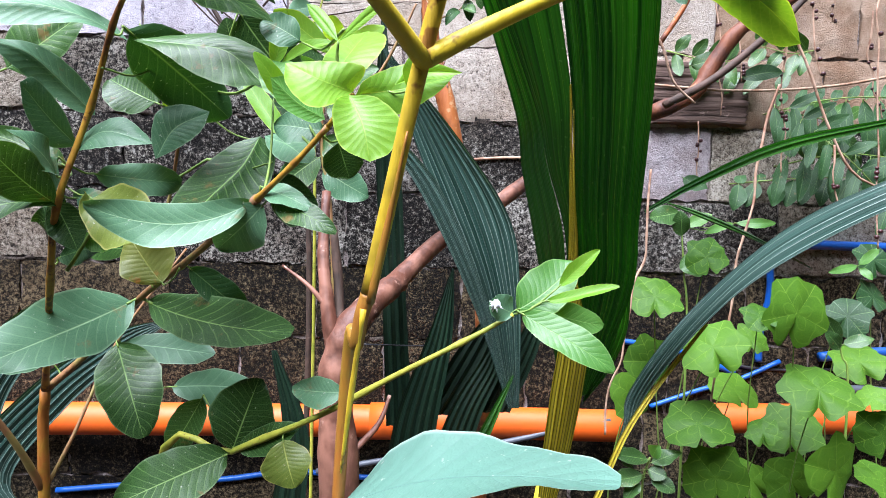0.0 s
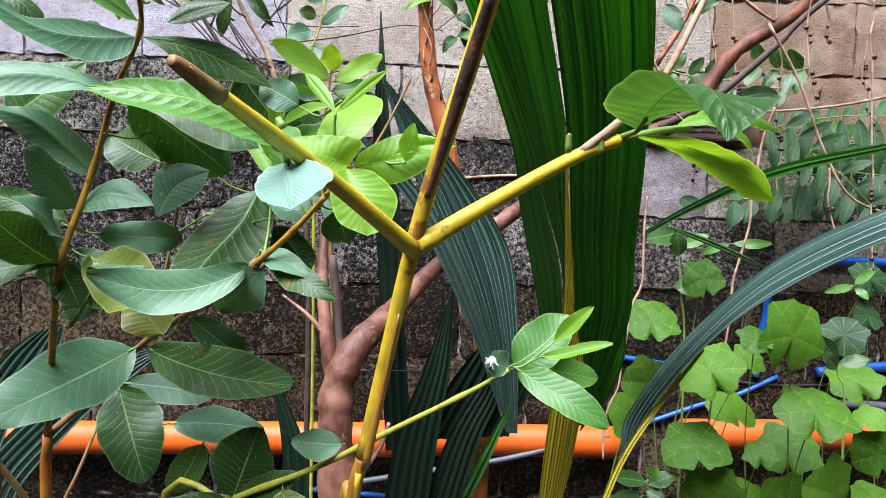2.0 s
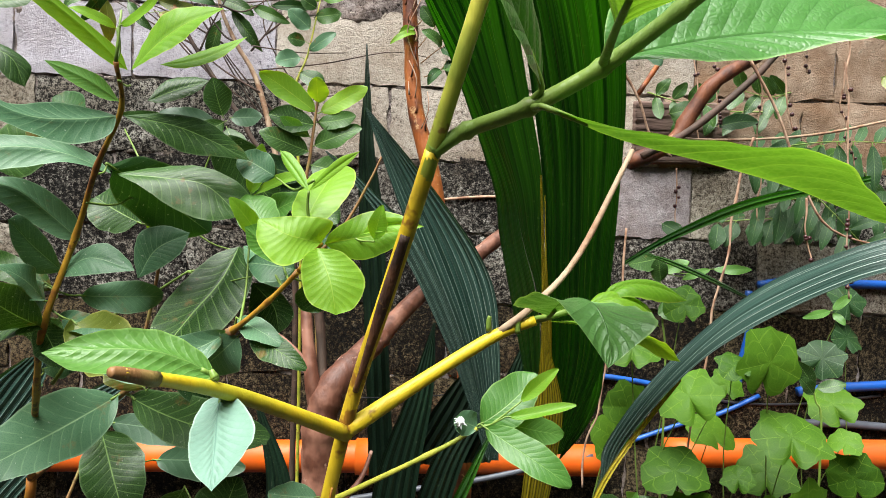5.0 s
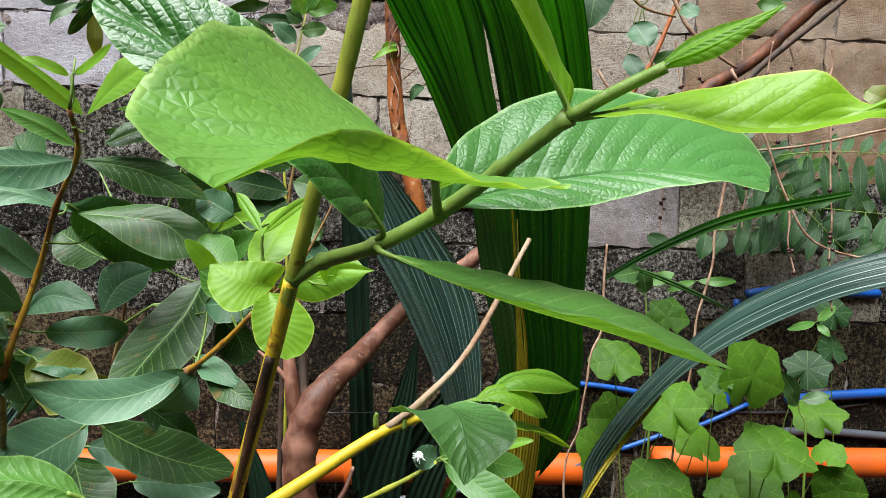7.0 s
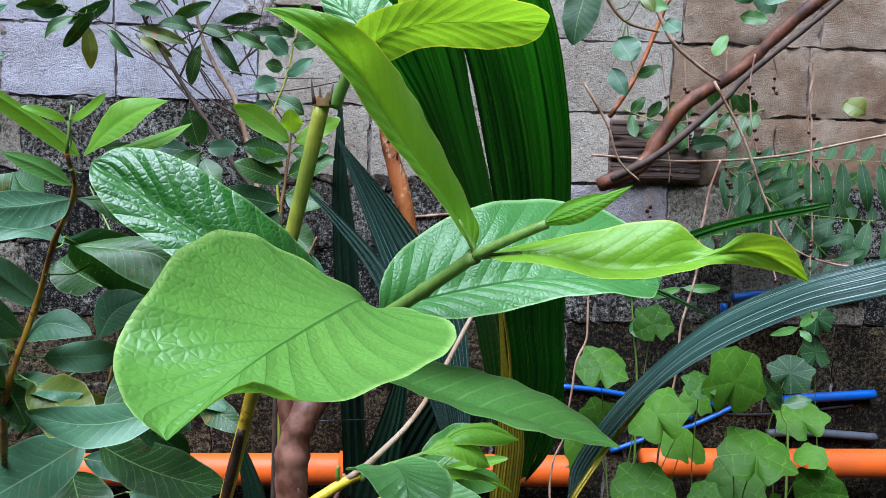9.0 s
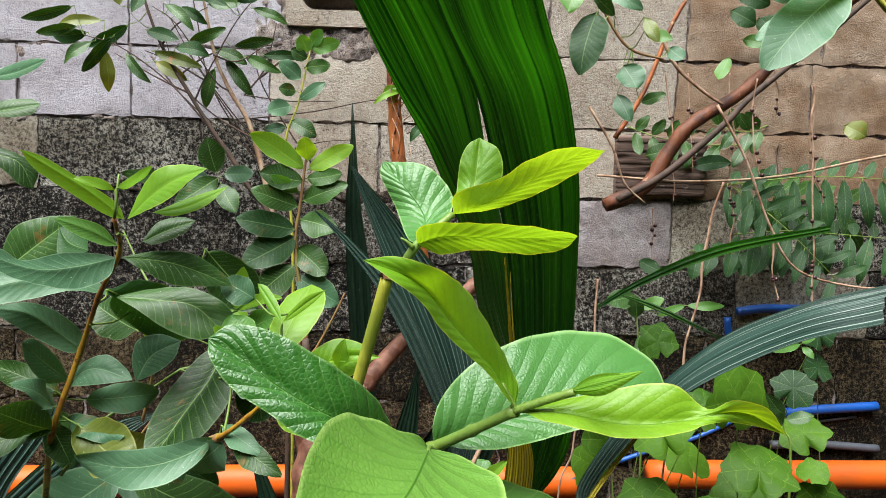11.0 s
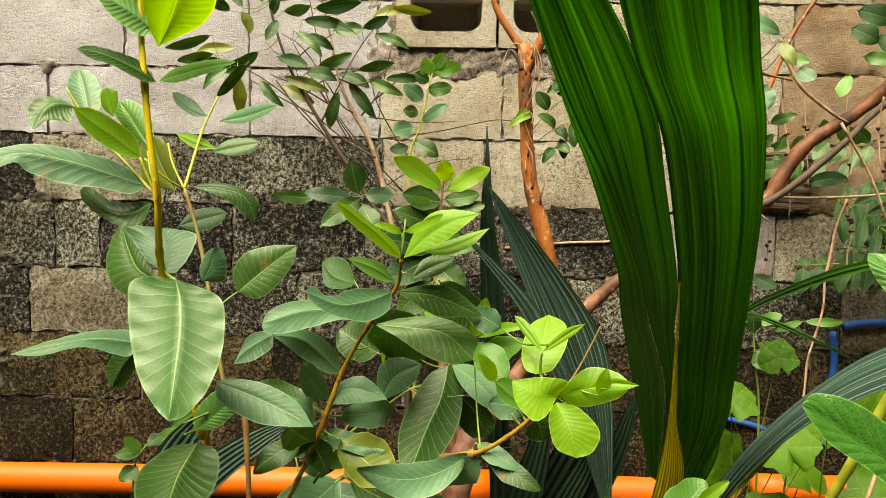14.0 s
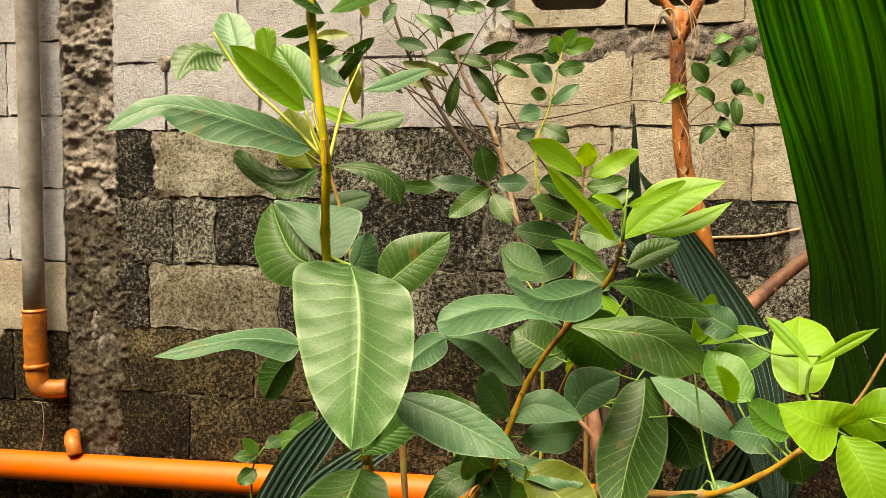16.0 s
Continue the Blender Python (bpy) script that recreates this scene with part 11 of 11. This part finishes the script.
leaf(plant, (1.2952, 1.785, 0.9095), (1.2548, 1.7611, 0.8246), 0.0253, (-0.56, -0.69, 0.46), "dark")
plant = thing("weed", (0.726, 1.56, 0), "broad soft-lobed weed leaf on a thin stalk", "weed", "lobed weeds")
stalk = part("stalk", tube([(0.726, 1.56, 0), (0.666, 1.529, 0.44), (0.624, 1.464, 0.706)], 0.0017, 0.0011, 6, 4), STEM_GREEN, plant)
lobed_leaf(stalk, (0.624, 1.458, 0.71), 0.057, (-0.18, -1, 1.01), 0.10, "weed", deep=0.09)
plant = thing("weed", (0.894, 1.51, 0), "broad soft-lobed weed leaf on a thin stalk", "weed", "lobed weeds")
stalk = part("stalk", tube([(0.894, 1.51, 0), (0.84, 1.504, 0.42), (0.824, 1.456, 0.674)], 0.0017, 0.0011, 6, 4), STEM_GREEN, plant)
lobed_leaf(stalk, (0.824, 1.45, 0.678), 0.039, (-0.08, -1, 1.13), -0.49, "weed", deep=0.14)
plant = thing("weed", (1.009, 1.605, 0), "broad soft-lobed weed leaf on a thin stalk", "weed", "lobed weeds")
stalk = part("stalk", tube([(1.009, 1.605, 0), (0.949, 1.541, 0.425), (0.894, 1.454, 0.681)], 0.0017, 0.0011, 6, 4), STEM_GREEN, plant)
lobed_leaf(stalk, (0.894, 1.448, 0.685), 0.079, (0.21, -1, 0.08), 0.14, "weed", deep=0.09)
plant = thing("weed", (0.631, 1.52, 0), "broad soft-lobed weed leaf on a thin stalk", "weed", "lobed weeds")
stalk = part("stalk", tube([(0.631, 1.52, 0), (0.678, 1.507, 0.382), (0.736, 1.455, 0.613)], 0.0017, 0.0011, 6, 4), STEM_GREEN, plant)
lobed_leaf(stalk, (0.736, 1.449, 0.617), 0.067, (-0.88, -1, 0.95), -0.56, "weed", deep=0.11)
plant = thing("weed", (0.945, 1.558, 0), "broad soft-lobed weed leaf on a thin stalk", "weed", "lobed weeds")
stalk = part("stalk", tube([(0.945, 1.558, 0), (0.942, 1.516, 0.336), (0.94, 1.444, 0.538)], 0.0017, 0.0011, 6, 4), STEM_GREEN, plant)
lobed_leaf(stalk, (0.94, 1.438, 0.542), 0.079, (-0.2, -1, 1.52), 0.19, "weed", deep=0.11)
plant = thing("weed", (0.83, 1.583, 0), "broad soft-lobed weed leaf on a thin stalk", "weed", "lobed weeds")
stalk = part("stalk", tube([(0.83, 1.583, 0), (0.771, 1.527, 0.292), (0.711, 1.446, 0.467)], 0.0017, 0.0011, 6, 4), STEM_GREEN, plant)
lobed_leaf(stalk, (0.711, 1.44, 0.471), 0.072, (-0.45, -1, 1.8), -0.22, "weed", deep=0.10)
plant = thing("weed", (0.809, 1.526, 0), "broad soft-lobed weed leaf on a thin stalk", "weed", "lobed weeds")
stalk = part("stalk", tube([(0.809, 1.526, 0), (0.792, 1.5, 0.23), (0.746, 1.438, 0.366)], 0.0017, 0.0011, 6, 4), STEM_GREEN, plant)
lobed_leaf(stalk, (0.746, 1.432, 0.37), 0.069, (-0.44, -1, 0.13), -0.14, "weed", deep=0.15)
plant = thing("weed", (0.906, 1.576, 0), "broad soft-lobed weed leaf on a thin stalk", "weed", "lobed weeds")
stalk = part("stalk", tube([(0.906, 1.576, 0), (0.946, 1.516, 0.24), (0.976, 1.432, 0.383)], 0.0017, 0.0011, 6, 4), STEM_GREEN, plant)
lobed_leaf(stalk, (0.976, 1.426, 0.387), 0.079, (0.46, -1, 0), 0.58, "weed", deep=0.11)
plant = thing("weed", (0.902, 1.515, 0), "broad soft-lobed weed leaf on a thin stalk", "weed", "lobed weeds")
stalk = part("stalk", tube([(0.902, 1.515, 0), (0.837, 1.497, 0.284), (0.835, 1.441, 0.455)], 0.0017, 0.0011, 6, 4), STEM_GREEN, plant)
lobed_leaf(stalk, (0.835, 1.435, 0.459), 0.035, (-0.78, -1, 1.13), -0.20, "weed", deep=0.15)
plant = thing("weed", (0.59, 1.609, 0), "broad soft-lobed weed leaf on a thin stalk", "weed", "lobed weeds")
stalk = part("stalk", tube([(0.59, 1.609, 0), (0.6, 1.603, 0.35), (0.651, 1.554, 0.56)], 0.0017, 0.0011, 6, 4), STEM_GREEN, plant)
lobed_leaf(stalk, (0.651, 1.548, 0.564), 0.060, (0.31, -1, 0.21), 0.36, "weed", deep=0.09)
plant = thing("weed", (0.784, 1.676, 0), "broad soft-lobed weed leaf on a thin stalk", "weed", "lobed weeds")
stalk = part("stalk", tube([(0.784, 1.676, 0), (0.806, 1.627, 0.382), (0.858, 1.551, 0.612)], 0.0017, 0.0011, 6, 4), STEM_GREEN, plant)
lobed_leaf(stalk, (0.858, 1.545, 0.616), 0.040, (-0.01, -1, 0.81), 0.17, "weed", deep=0.09)
plant = thing("weed", (0.706, 1.716, 0), "broad soft-lobed weed leaf on a thin stalk", "weed", "lobed weeds")
stalk = part("stalk", tube([(0.706, 1.716, 0), (0.758, 1.652, 0.484), (0.762, 1.565, 0.777)], 0.0017, 0.0011, 6, 4), STEM_GREEN, plant)
lobed_leaf(stalk, (0.762, 1.559, 0.781), 0.048, (-0.23, -1, 0.38), -0.24, "weed", deep=0.14)
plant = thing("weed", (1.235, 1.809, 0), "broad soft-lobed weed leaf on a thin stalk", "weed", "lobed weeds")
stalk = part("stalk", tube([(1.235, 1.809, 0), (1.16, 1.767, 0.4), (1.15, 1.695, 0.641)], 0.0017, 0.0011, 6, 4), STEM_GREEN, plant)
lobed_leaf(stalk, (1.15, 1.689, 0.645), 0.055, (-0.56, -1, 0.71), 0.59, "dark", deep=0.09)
plant = thing("weed", (1.104, 1.715, 0), "broad soft-lobed weed leaf on a thin stalk", "weed", "lobed weeds")
stalk = part("stalk", tube([(1.104, 1.715, 0), (1.103, 1.696, 0.344), (1.145, 1.639, 0.55)], 0.0017, 0.0011, 6, 4), STEM_GREEN, plant)
lobed_leaf(stalk, (1.145, 1.633, 0.554), 0.064, (-0.49, -1, 1.39), -0.49, "weed", deep=0.12)
plant = thing("weed", (0.941, 1.679, 0), "broad soft-lobed weed leaf on a thin stalk", "weed", "lobed weeds")
stalk = part("stalk", tube([(0.941, 1.679, 0), (0.987, 1.649, 0.259), (0.972, 1.585, 0.413)], 0.0017, 0.0011, 6, 4), STEM_GREEN, plant)
lobed_leaf(stalk, (0.972, 1.579, 0.417), 0.072, (-0.51, -1, 1.08), -0.02, "weed", deep=0.12)
plant = thing("weed", (0.567, 1.792, 0), "broad soft-lobed weed leaf on a thin stalk", "weed", "lobed weeds")
stalk = part("stalk", tube([(0.567, 1.792, 0), (0.636, 1.732, 0.289), (0.65, 1.648, 0.462)], 0.0017, 0.0011, 6, 4), STEM_GREEN, plant)
lobed_leaf(stalk, (0.65, 1.642, 0.466), 0.064, (0.49, -1, 0.33), -0.30, "weed", deep=0.09)
plant = thing("weed", (0.8, 1.791, 0), "broad soft-lobed weed leaf on a thin stalk", "weed", "lobed weeds")
stalk = part("stalk", tube([(0.8, 1.791, 0), (0.867, 1.728, 0.301), (0.873, 1.642, 0.481)], 0.0017, 0.0011, 6, 4), STEM_GREEN, plant)
lobed_leaf(stalk, (0.873, 1.636, 0.485), 0.064, (0.28, -1, 1.69), 0.12, "weed", deep=0.11)
plant = thing("weed", (1.24, 1.601, 0), "broad soft-lobed weed leaf on a thin stalk", "weed", "lobed weeds")
stalk = part("stalk", tube([(1.24, 1.601, 0), (1.186, 1.585, 0.265), (1.129, 1.53, 0.423)], 0.0017, 0.0011, 6, 4), STEM_GREEN, plant)
lobed_leaf(stalk, (1.129, 1.524, 0.427), 0.060, (-0.73, -1, 0.07), -0.29, "weed", deep=0.14)
plant = thing("weed", (1.16, 1.873, 0), "broad soft-lobed weed leaf on a thin stalk", "weed", "lobed weeds")
stalk = part("stalk", tube([(1.16, 1.873, 0), (1.181, 1.826, 0.478), (1.238, 1.75, 0.768)], 0.0017, 0.0011, 6, 4), STEM_GREEN, plant)
lobed_leaf(stalk, (1.238, 1.744, 0.772), 0.051, (0.05, -1, 0.53), -0.33, "dark", deep=0.12)
plant = thing("weed", (0.838, 1.725, 0), "broad soft-lobed weed leaf on a thin stalk", "weed", "lobed weeds")
stalk = part("stalk", tube([(0.838, 1.725, 0), (0.852, 1.665, 0.191), (0.89, 1.58, 0.303)], 0.0017, 0.0011, 6, 4), STEM_GREEN, plant)
lobed_leaf(stalk, (0.89, 1.574, 0.307), 0.057, (0.46, -1, 1.11), -0.58, "weed", deep=0.10)
plant = thing("weed", (0.869, 1.614, 0), "broad soft-lobed weed leaf on a thin stalk", "weed", "lobed weeds")
stalk = part("stalk", tube([(0.869, 1.614, 0), (0.92, 1.59, 0.204), (0.946, 1.53, 0.325)], 0.0017, 0.0011, 6, 4), STEM_GREEN, plant)
lobed_leaf(stalk, (0.946, 1.524, 0.329), 0.060, (-0.19, -1, 0.11), -0.44, "weed", deep=0.11)
plant = thing("weed", (1.1, 1.549, 0), "broad soft-lobed weed leaf on a thin stalk", "weed", "lobed weeds")
stalk = part("stalk", tube([(1.1, 1.549, 0), (1.082, 1.503, 0.232), (1.062, 1.429, 0.369)], 0.0017, 0.0011, 6, 4), STEM_GREEN, plant)
lobed_leaf(stalk, (1.062, 1.423, 0.373), 0.055, (0.53, -1, 1.76), -0.43, "weed", deep=0.08)
plant = thing("weed", (1.158, 1.686, 0), "broad soft-lobed weed leaf on a thin stalk", "weed", "lobed weeds")
stalk = part("stalk", tube([(1.158, 1.686, 0), (1.101, 1.622, 0.311), (1.11, 1.536, 0.497)], 0.0017, 0.0011, 6, 4), STEM_GREEN, plant)
lobed_leaf(stalk, (1.11, 1.53, 0.501), 0.038, (-0.87, -1, 1.64), 0.16, "weed", deep=0.11)
plant = thing("weed", (1.36, 1.797, 0), "broad soft-lobed weed leaf on a thin stalk", "weed", "lobed weeds")
stalk = part("stalk", tube([(1.36, 1.797, 0), (1.291, 1.792, 0.425), (1.24, 1.745, 0.682)], 0.0017, 0.0011, 6, 4), STEM_GREEN, plant)
lobed_leaf(stalk, (1.24, 1.739, 0.686), 0.046, (0.27, -1, 0.57), 0.28, "dark", deep=0.14)


# low herb with small rounded grey-green leaves
plant = thing("herb", (0.622, 1.458, 0), "low herb with small rounded grey-green leaves", "herb")
part("stem", tube([(0.6217, 1.4576, 0), (0.6157, 1.4593, 0.318), (0.6233, 1.4445, 0.4023)], 0.003, 0.002, 10, 5, 0.06), STEM_GREEN, plant)
leaf(plant, (0.6234, 1.4441, 0.3969), (0.5525, 1.4274, 0.4133), 0.0296, (0.31, -0.76, 0.57), "mature")
leaf(plant, (0.6236, 1.4438, 0.3916), (0.6745, 1.4241, 0.4218), 0.0296, (-0.56, -0.64, 0.53), "mature")
leaf(plant, (0.6133, 1.4427, 0.3697), (0.5431, 1.4245, 0.3653), 0.0342, (0.13, -0.68, 0.73), "mature")
leaf(plant, (0.6241, 1.4424, 0.37), (0.6657, 1.4195, 0.3473), 0.0342, (-0.1, -0.79, 0.61), "mature")
leaf(plant, (0.6028, 1.4423, 0.3587), (0.5705, 1.4213, 0.3289), 0.0296, (-0.32, -0.57, 0.75), "mature")
leaf(plant, (0.6287, 1.4443, 0.4025), (0.6318, 1.4261, 0.4313), 0.0296, (-0.81, -0.53, -0.25), "fresh")
leaf(plant, (0.6184, 1.4432, 0.3806), (0.6491, 1.4217, 0.3734), 0.0296, (-0.31, -0.67, 0.68), "mature")
leaf(plant, (0.5915, 1.444, 0.3799), (0.5574, 1.4283, 0.4293), 0.0274, (0.37, -0.93, -0.04), "mature")
part("twig", tube([(0.6203, 1.4504, 0.3686), (0.6168, 1.4505, 0.3679), (0.6133, 1.4427, 0.3697)], 0.0008, 0.0007, 6, 4), STEM_GREEN, plant)
part("twig", tube([(0.6203, 1.4504, 0.3686), (0.6222, 1.4504, 0.3682), (0.6241, 1.4424, 0.37)], 0.0008, 0.0007, 6, 4), STEM_GREEN, plant)
part("twig", tube([(0.6195, 1.4519, 0.3602), (0.6111, 1.4511, 0.3571), (0.6028, 1.4423, 0.3587)], 0.0009, 0.0007, 6, 4), STEM_GREEN, plant)
part("twig", tube([(0.6218, 1.4474, 0.3855), (0.6201, 1.4493, 0.3822), (0.6184, 1.4432, 0.3806)], 0.0008, 0.0007, 6, 4), STEM_GREEN, plant)
part("twig", tube([(0.621, 1.4489, 0.377), (0.6062, 1.4505, 0.3749), (0.5915, 1.444, 0.3799)], 0.0009, 0.0007, 6, 4), STEM_GREEN, plant)


# thin stalk with pale oval leaves
plant = thing("herb", (1.049, 1.564, 0), "thin stalk with pale oval leaves", "herb")
part("stem", tube([(1.0747, 1.5571, 0), (1.0747, 1.5571, 0.4987), (1.0609, 1.5629, 0.5809), (1.0479, 1.5664, 0.6277)], 0.003, 0.0015, 10, 5, 0.06), STEM_GREEN, plant)
leaf(plant, (1.0603, 1.5645, 0.6044), (1.1148, 1.544, 0.624), 0.0299, (-0.46, -0.72, 0.52), "mature")
leaf(plant, (1.0602, 1.5649, 0.6103), (1.0114, 1.55, 0.6654), 0.0324, (0.1, -0.98, -0.18), "mature")
leaf(plant, (1.0582, 1.5638, 0.5926), (1.0181, 1.5475, 0.6307), 0.0299, (0.2, -0.96, -0.2), "mature")
part("twig", tube([(1.0544, 1.5647, 0.6043), (1.0573, 1.5688, 0.6063), (1.0602, 1.5649, 0.6103)], 0.0008, 0.0007, 6, 4), STEM_GREEN, plant)


# thin weed with narrow leaves by the wall
plant = thing("herb", (0.746, 1.632, 0), "thin weed with narrow leaves by the wall", "herb")
part("stem", tube([(0.7554, 1.6237, 0), (0.7554, 1.6237, 0.5981), (0.7457, 1.6336, 0.7444), (0.7366, 1.6418, 0.8662)], 0.003, 0.0015, 10, 5, 0.06), STEM_GREEN, plant)
leaf(plant, (0.7365, 1.6422, 0.8723), (0.6628, 1.6236, 0.8585), 0.0465, (0.14, -0.88, 0.45), "mature")
leaf(plant, (0.7403, 1.6385, 0.8175), (0.7288, 1.6224, 0.8723), 0.0388, (0.02, -0.96, -0.28), "mature")
leaf(plant, (0.7448, 1.636, 0.781), (0.7744, 1.612, 0.7351), 0.0517, (-0.16, -0.91, 0.37), "mature")
leaf(plant, (0.7433, 1.64, 0.842), (0.7952, 1.6201, 0.868), 0.0284, (-0.48, -0.81, 0.33), "fresh")
leaf(plant, (0.8532, 1.6372, 0.851), (0.9342, 1.615, 0.8561), 0.0207, (-0.27, -0.89, 0.36), "fresh")
leaf(plant, (0.8532, 1.6372, 0.851), (0.784, 1.618, 0.8316), 0.0181, (0.08, -0.84, 0.53), "fresh")
leaf(plant, (1.1243, 1.6233, 0.7666), (1.0513, 1.6047, 0.7544), 0.0181, (0.11, -0.82, 0.57), "fresh")
leaf(plant, (1.1243, 1.6233, 0.7666), (1.1525, 1.6049, 0.8053), 0.0207, (-0.75, -0.61, 0.25), "fresh")
leaf(plant, (1.1244, 1.6229, 0.7605), (1.1421, 1.6009, 0.7388), 0.0181, (-0.43, -0.78, 0.44), "fresh")
part("twig", tube([(0.7384, 1.6402, 0.8418), (0.7958, 1.6427, 0.8326), (0.8532, 1.6372, 0.851)], 0.0013, 0.0007, 6, 4), STEM_GREEN, plant)
part("twig", tube([(0.7375, 1.641, 0.854), (0.7953, 1.6431, 0.8386), (0.8532, 1.6372, 0.851)], 0.0013, 0.0007, 6, 4), STEM_GREEN, plant)


# small dark herb beside the orange pipe
plant = thing("herb", (-0.7, 1.529, 0), "small dark herb beside the orange pipe", "herb")
part("stem", tube([(-0.6802, 1.5291, 0), (-0.6807, 1.5305, 0.4308), (-0.664, 1.5387, 0.5321), (-0.6023, 1.5501, 0.5834)], 0.003, 0.0015, 10, 5, 0.06), STEM_GREEN, plant)
leaf(plant, (-0.664, 1.5387, 0.5321), (-0.7064, 1.5029, 0.5362), 0.0285, (0.57, -0.61, 0.56), "mature")
leaf(plant, (-0.664, 1.5387, 0.5321), (-0.6887, 1.5075, 0.5735), 0.0285, (0.85, -0.52, 0.12), "fresh")
leaf(plant, (-0.6696, 1.5361, 0.5005), (-0.6967, 1.5009, 0.4806), 0.0389, (0.37, -0.66, 0.66), "mature")
leaf(plant, (-0.6393, 1.5432, 0.5514), (-0.5598, 1.5254, 0.5813), 0.0389, (-0.33, -0.87, 0.37), "mature")
leaf(plant, (-0.6023, 1.5501, 0.5834), (-0.5301, 1.5324, 0.6312), 0.0337, (-0.34, -0.92, 0.17), "mature")
leaf(plant, (-0.6146, 1.5477, 0.5706), (-0.6392, 1.5131, 0.5556), 0.0311, (0.44, -0.6, 0.67), "dark")
leaf(plant, (-0.5962, 1.5513, 0.5898), (-0.5417, 1.5286, 0.5939), 0.0337, (-0.35, -0.73, 0.58), "mature")
part("twig", tube([(-0.6023, 1.5501, 0.5834), (-0.5992, 1.5547, 0.5855), (-0.5962, 1.5513, 0.5898)], 0.0008, 0.0007, 6, 4), STEM_GREEN, plant)

hose("garden_hose", [(-0.814, 2.038, 0.059), (-0.614, 2.038, 0.078), (-0.35, 2.038, 0.098), (-0.163, 2.038, 0.121), (0.12, 2.038, 0.101)], 0.008, HOSE_BLUE, "blue hose lying on the ground under the pipe")
hose("garden_hose", [(0.677, 2.038, 0.513), (0.789, 2.038, 0.502), (0.918, 2.038, 0.478), (1.065, 2.038, 0.424)], 0.008, HOSE_BLUE, "blue hose running behind the weeds")
hose("garden_hose", [(0.83, 2.039, 0.323), (0.972, 2.039, 0.374), (1.067, 2.039, 0.4), (1.193, 2.039, 0.459)], 0.007, HOSE_BLUE, "blue hose running behind the weeds")
hose("water_pipe", [(1.171, 2.033, 0.778), (1.25, 2.033, 0.789), (1.362, 2.033, 0.789), (1.555, 2.033, 0.787)], 0.013, HOSE_BLUE, "blue water pipe along the wall")
hose("water_pipe", [(1.144, 2.036, 0.761), (1.151, 2.036, 0.651), (1.13, 2.036, 0.539), (1.13, 2.036, 0.458)], 0.01, HOSE_BLUE, "blue water pipe going down the wall")
hose("water_pipe", [(1.301, 2.032, 0.475), (1.43, 2.032, 0.489), (1.608, 2.032, 0.501)], 0.014, HOSE_BLUE, "blue water pipe along the wall")
hose("cable", [(0.775, 2.042, 0.49), (0.903, 2.042, 0.485), (1.099, 2.042, 0.44), (1.31, 2.042, 0.436), (1.553, 2.042, 0.465)], 0.004, HOSE_BLACK, "thin black cable strung along the wall")
hose("cable", [(-0.09, 1.971, 0.15), (0.122, 1.956, 0.195), (0.347, 1.949, 0.234), (0.466, 1.947, 0.26), (0.572, 1.95, 0.287), (0.695, 1.957, 0.307)], 0.008, HOSE_GREY, "grey cable crossing over the orange pipe")
hose("cable", [(1.292, 2.034, 0.381), (1.422, 2.034, 0.384), (1.619, 2.034, 0.371)], 0.012, HOSE_GREY, "grey-blue pipe in the weeds")
hose("cable", [(0.182, 2.042, 0.985), (0.363, 2.042, 1.004), (0.495, 2.042, 1.011), (0.596, 2.042, 1.031)], 0.004, ROOT, "dry creeper stem across the wall")
hose("cable", [(0.079, 1.346, 0.631), (0.196, 1.392, 0.621), (0.323, 1.438, 0.621)], 0.0012, HOSE_BLACK, "thin black wire behind the palm")
